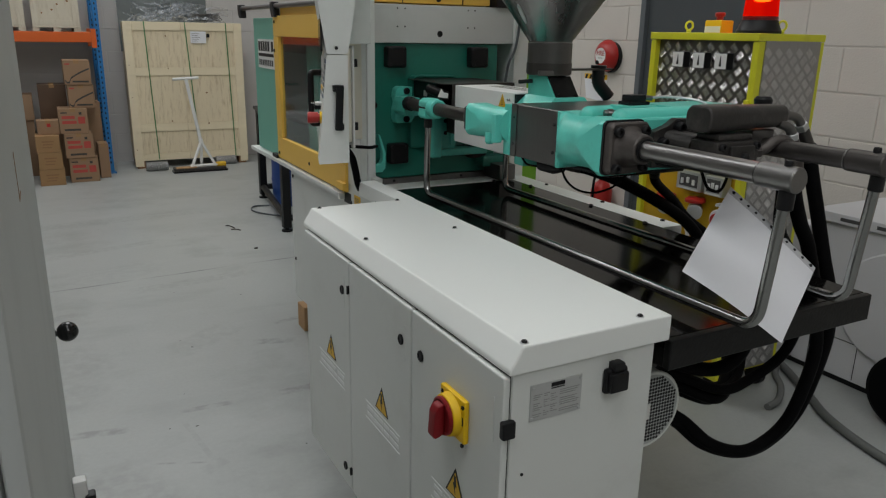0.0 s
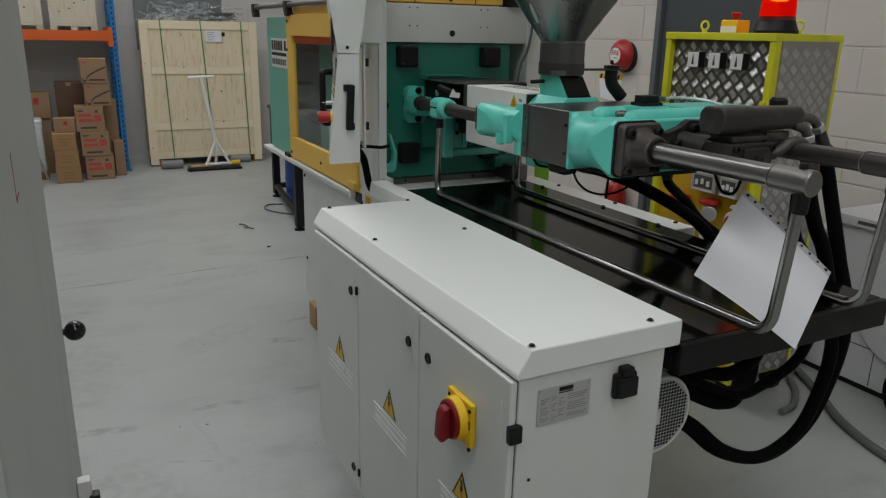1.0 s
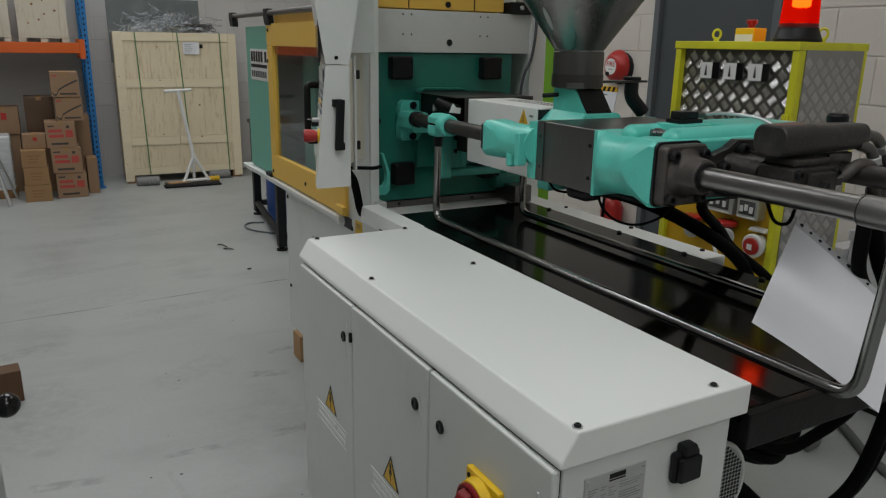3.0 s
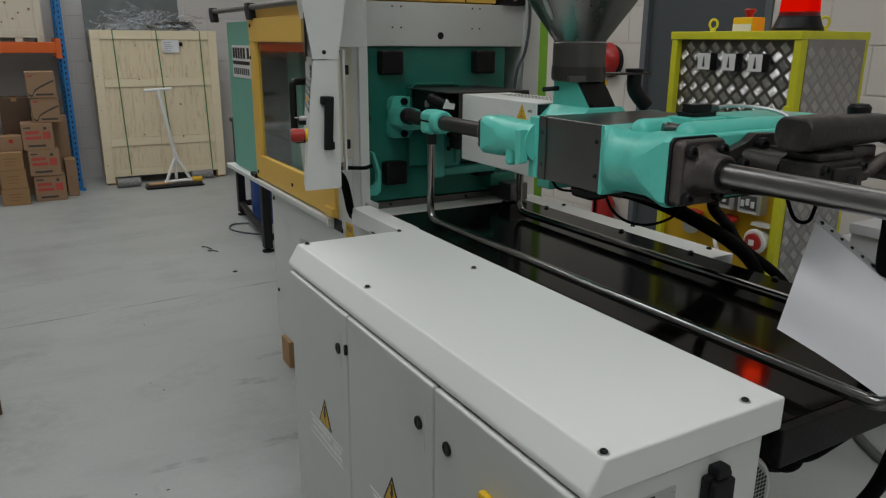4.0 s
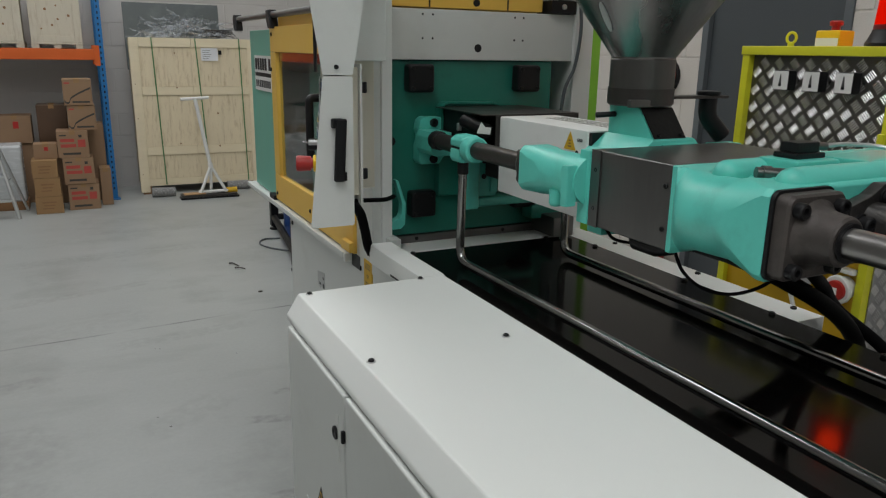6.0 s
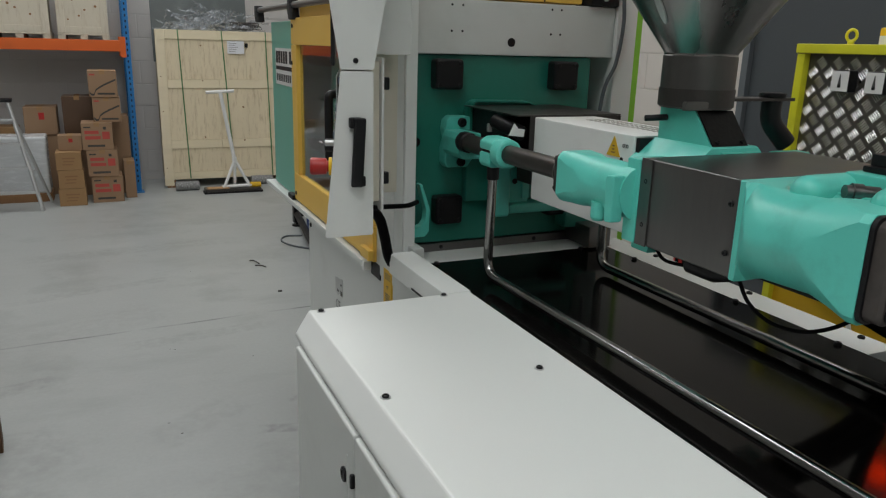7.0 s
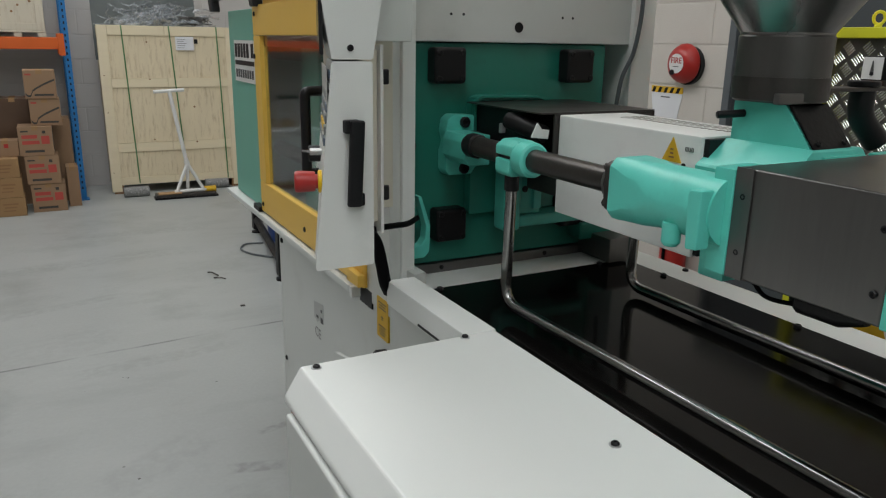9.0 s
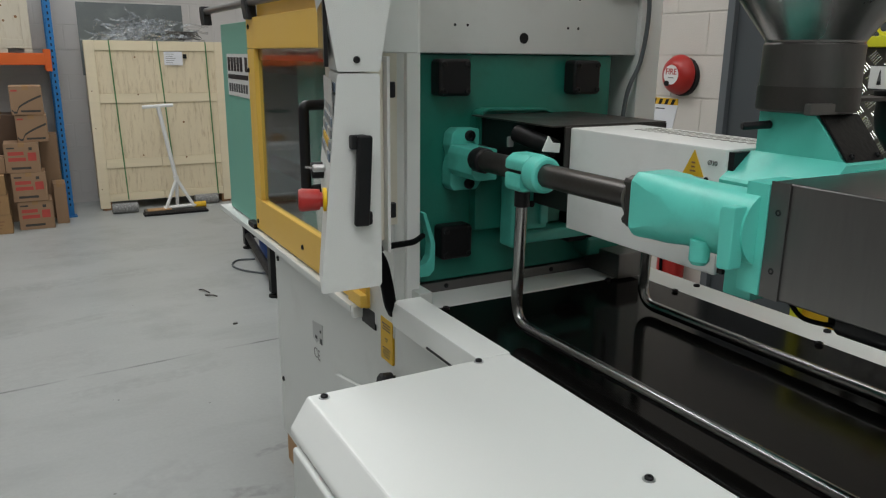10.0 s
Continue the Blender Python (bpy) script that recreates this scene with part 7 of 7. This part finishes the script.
dl = part("delivery_label", box(1.525, 1.685, CY - 0.003, CY - 0.001, 1.295, 1.415), PAPER, bcx)
for k in range(5):
    part("label_bar", box(1.54, 1.60 + 0.012 * (k % 3), CY - 0.0045, CY - 0.0032, 1.315 + k * 0.019, 1.320 + k * 0.019), FAINT, dl)
part("dark_tag", box(1.690, 1.722, CY - 0.003, CY - 0.001, 1.355, 1.395), BLACK, bcx)
for i in range(9):
    rx, rz = 0.90 + (i * 0.377) % 1.13, 0.2 + (i * 0.291) % 1.2
    part("knot", rod((rx, CY - 0.0008, rz), (rx, CY + 0.013, rz), 0.005 + 0.002 * (i % 3), 10, bevel=0.0003), BLOCKWOOD, bcx)
alone("leaning_board", box(0.862, 1.760, 8.70, 8.712, 1.20, 1.835, 0.002, m=pose(0, 0, 0, -6, 0, 0)), BOARD, "dark grey sheet leaning on the wall behind the crate", "board")

rng = random.Random(11)
fl_ = bmesh.new()
for k in range(150):
    cx, cz = rng.gauss(1.40, 0.17), CZ + 0.012 + abs(rng.gauss(0, 0.075))
    cx = min(max(cx, 1.02), 1.80)
    cz = min(cz, CZ + 0.03 + 0.20 * max(0.1, 1 - abs(cx - 1.40) / 0.42))
    a0, cy, wid = rng.uniform(0, 6.28), rng.uniform(8.49, 8.70), rng.uniform(0.008, 0.030)
    prev, ang, tip = None, a0, rng.uniform(-1, 1)
    p = Vector((cx, cy, cz))
    for i in range(9):
        ang += rng.uniform(-0.9, 0.9)
        p = p + Vector((math.cos(ang), rng.uniform(-0.5, 0.5), math.sin(ang) * 0.6)) * 0.028
        p.z = max(CZ + 0.004, p.z)
        side = Vector((-math.sin(ang) * 0.6, math.cos(tip + i * 0.5), math.cos(ang))).normalized() * wid
        lo, hi = p.copy(), p + side
        hi.z = max(CZ + 0.003, hi.z)
        cur = (fl_.verts.new(lo), fl_.verts.new(hi))
        if prev:
            fl_.faces.new((prev[0], cur[0], cur[1], prev[1]))
        prev = cur
tagged(alone("crumpled_film", fl_, FILM, "heap of crumpled clear packing film on the crate", "packing film"), kind="stuff")
for k in range(3):
    pts = []
    for i in range(26):
        a = i * 0.72 + k
        pts.append((1.70 + 0.14 * math.cos(a) * (0.5 + 0.5 * math.sin(i * 0.37 + k)) + 0.022 * (i % 7) - 0.02 * k, 8.53 + 0.03 * math.sin(i), CZ + 0.012 + 0.075 * abs(math.sin(a * 0.5 + k * 0.6))))
    alone("steel_strap_coil", tube(spline(pts, 5), 0.0035, 6), DARKSTEEL, "tangle of loose dark strapping on the crate", "strapping")

for xa, ya in ((0.955, 8.235), (1.70, 8.38)):
    fbk = thing("speckled_block", (xa + 0.11, ya + 0.05, 0), "grey speckled roll against the crate foot", "block", group="blocks under the crate")
    part("roll", rod((xa, ya + 0.05, 0.046), (xa + 0.215, ya + 0.05, 0.046), 0.046, 20), mat("speckled_grey", (0.20, 0.20, 0.195), 0.8, vary=0.9, scale=60, fine=120, dirt=(0.6, 0.6, 0.58), dirt_amount=0.8, dirt_scale=70), fbk)

# magnetic floor sweeper with a white handle
sw_ = thing("floor_sweeper", (1.49, 8.09, 0), "flat floor sweeper with a white T handle", "sweeper")
part("base_plate", box(1.20, 1.72, 8.02, 8.16, 0.018, 0.046, 0.006), DARKSTEEL, sw_, "dirty flat steel sweeper base")
part("brush_strip", box(1.19, 1.74, 8.03, 8.15, 0.0, 0.0175), BLACK, sw_)
part("wooden_end", box(1.22, 1.42, 8.015, 8.10, 0.0465, 0.058, 0.004), ENDWOOD, sw_)
part("yellow_end", rod((1.62, 8.09, 0.060), (1.73, 8.09, 0.060), 0.030, 18), AMBER, sw_)
part("pole", rod((1.492, 8.09, 0.300), (1.388, 8.10, 0.955), 0.0175, 14), WHITE, sw_)
part("t_handle", rod((1.258, 8.10, 0.948), (1.515, 8.10, 0.962), 0.015, 14), WHITE, sw_)
for bx, by in ((1.375, 8.05), (1.488, 8.13), (1.625, 8.07)):
    part("leg", rod((1.492, 8.09, 0.312), (bx, by, 0.05), 0.0150, 12), WHITE, sw_)
part("foot_bar", rod((1.36, 8.06, 0.062), (1.64, 8.075, 0.062), 0.0165, 12), WHITE, sw_)
part("collar", rod((1.494, 8.09, 0.285), (1.487, 8.09, 0.335), 0.023, 14), WHITE, sw_)

# ---- blocks of the visible walls ----
COURSE, JOINT0, LONG = 0.2225, 0.0835, 0.45


def wall_blocks(parent, name_mat, u0, u1, z0, z1, put, gaps):
    """Face blocks laid in stretcher bond; alike blocks share one mesh."""
    shared = {}
    k0, k1 = int((z0 - JOINT0) / COURSE), int((z1 - JOINT0) / COURSE) + 1
    for k in range(k0, k1):
        za, zb = max(0.003, JOINT0 + k * COURSE + 0.004), JOINT0 + (k + 1) * COURSE - 0.004
        if zb - za < 0.03:
            continue
        u = u0 - (LONG / 2 if k % 2 else 0)
        while u < u1:
            a, b = max(u0, u + 0.004), min(u1, u + LONG - 0.004)
            for g0, g1, gz in gaps:
                if za < gz and b > g0 and a < g1:
                    if a < g0:
                        b = min(b, g0)
                    elif b > g1:
                        a = max(a, g1)
                    else:
                        b = a
            if b - a > 0.03:
                key = (round(b - a, 4), round(zb - za, 4))
                if key not in shared:
                    hw, hh = key[0] / 2, key[1] / 2
                    own = bmesh.new()
                    e = 0.004
                    lo = [own.verts.new(put(s * hw, 0.012, t * hh)) for s, t in ((-1, -1), (1, -1), (1, 1), (-1, 1))]
                    mid = [own.verts.new(put(s * hw, 0.0008, t * hh)) for s, t in ((-1, -1), (1, -1), (1, 1), (-1, 1))]
                    top = [own.verts.new(put(s * (hw - e), 0.0, t * (hh - e))) for s, t in ((-1, -1), (1, -1), (1, 1), (-1, 1))]
                    for A, B in ((lo, mid), (mid, top)):
                        for i in range(4):
                            own.faces.new((A[i], A[(i + 1) % 4], B[(i + 1) % 4], B[i]))
                    own.faces.new(top)
                    bmesh.ops.recalc_face_normals(own, faces=own.faces)
                    me = bpy.data.meshes.new("block")
                    own.to_mesh(me)
                    own.free()
                    me.materials.append(name_mat)
                    shared[key] = me
                ob = new("block", shared[key])
                ob.parent = parent
                ob.location = Vector(put((a + b) / 2, 0, (za + zb) / 2)) + put.base - ROOT[parent.name]
            u += LONG


class Face:
    """Where a wall's own directions lie in the hall."""

    def __init__(self, base, turn):
        self.base, self.turn = Vector(base), turn

    def __call__(self, u, depth, z):
        return (depth, u, z) if self.turn else (u, depth, z)


wall_blocks(wall_east, BLOCK, 0.9, 6.2, 0.0, 2.5, Face((3.58, 0, 0), True), [(DOOR0, DOOR1, DOORTOP)])
wall_blocks(wall_north, BACKWALL, -0.6, 3.5, 0.0, 2.6, Face((0, 8.996, 0), False), [])
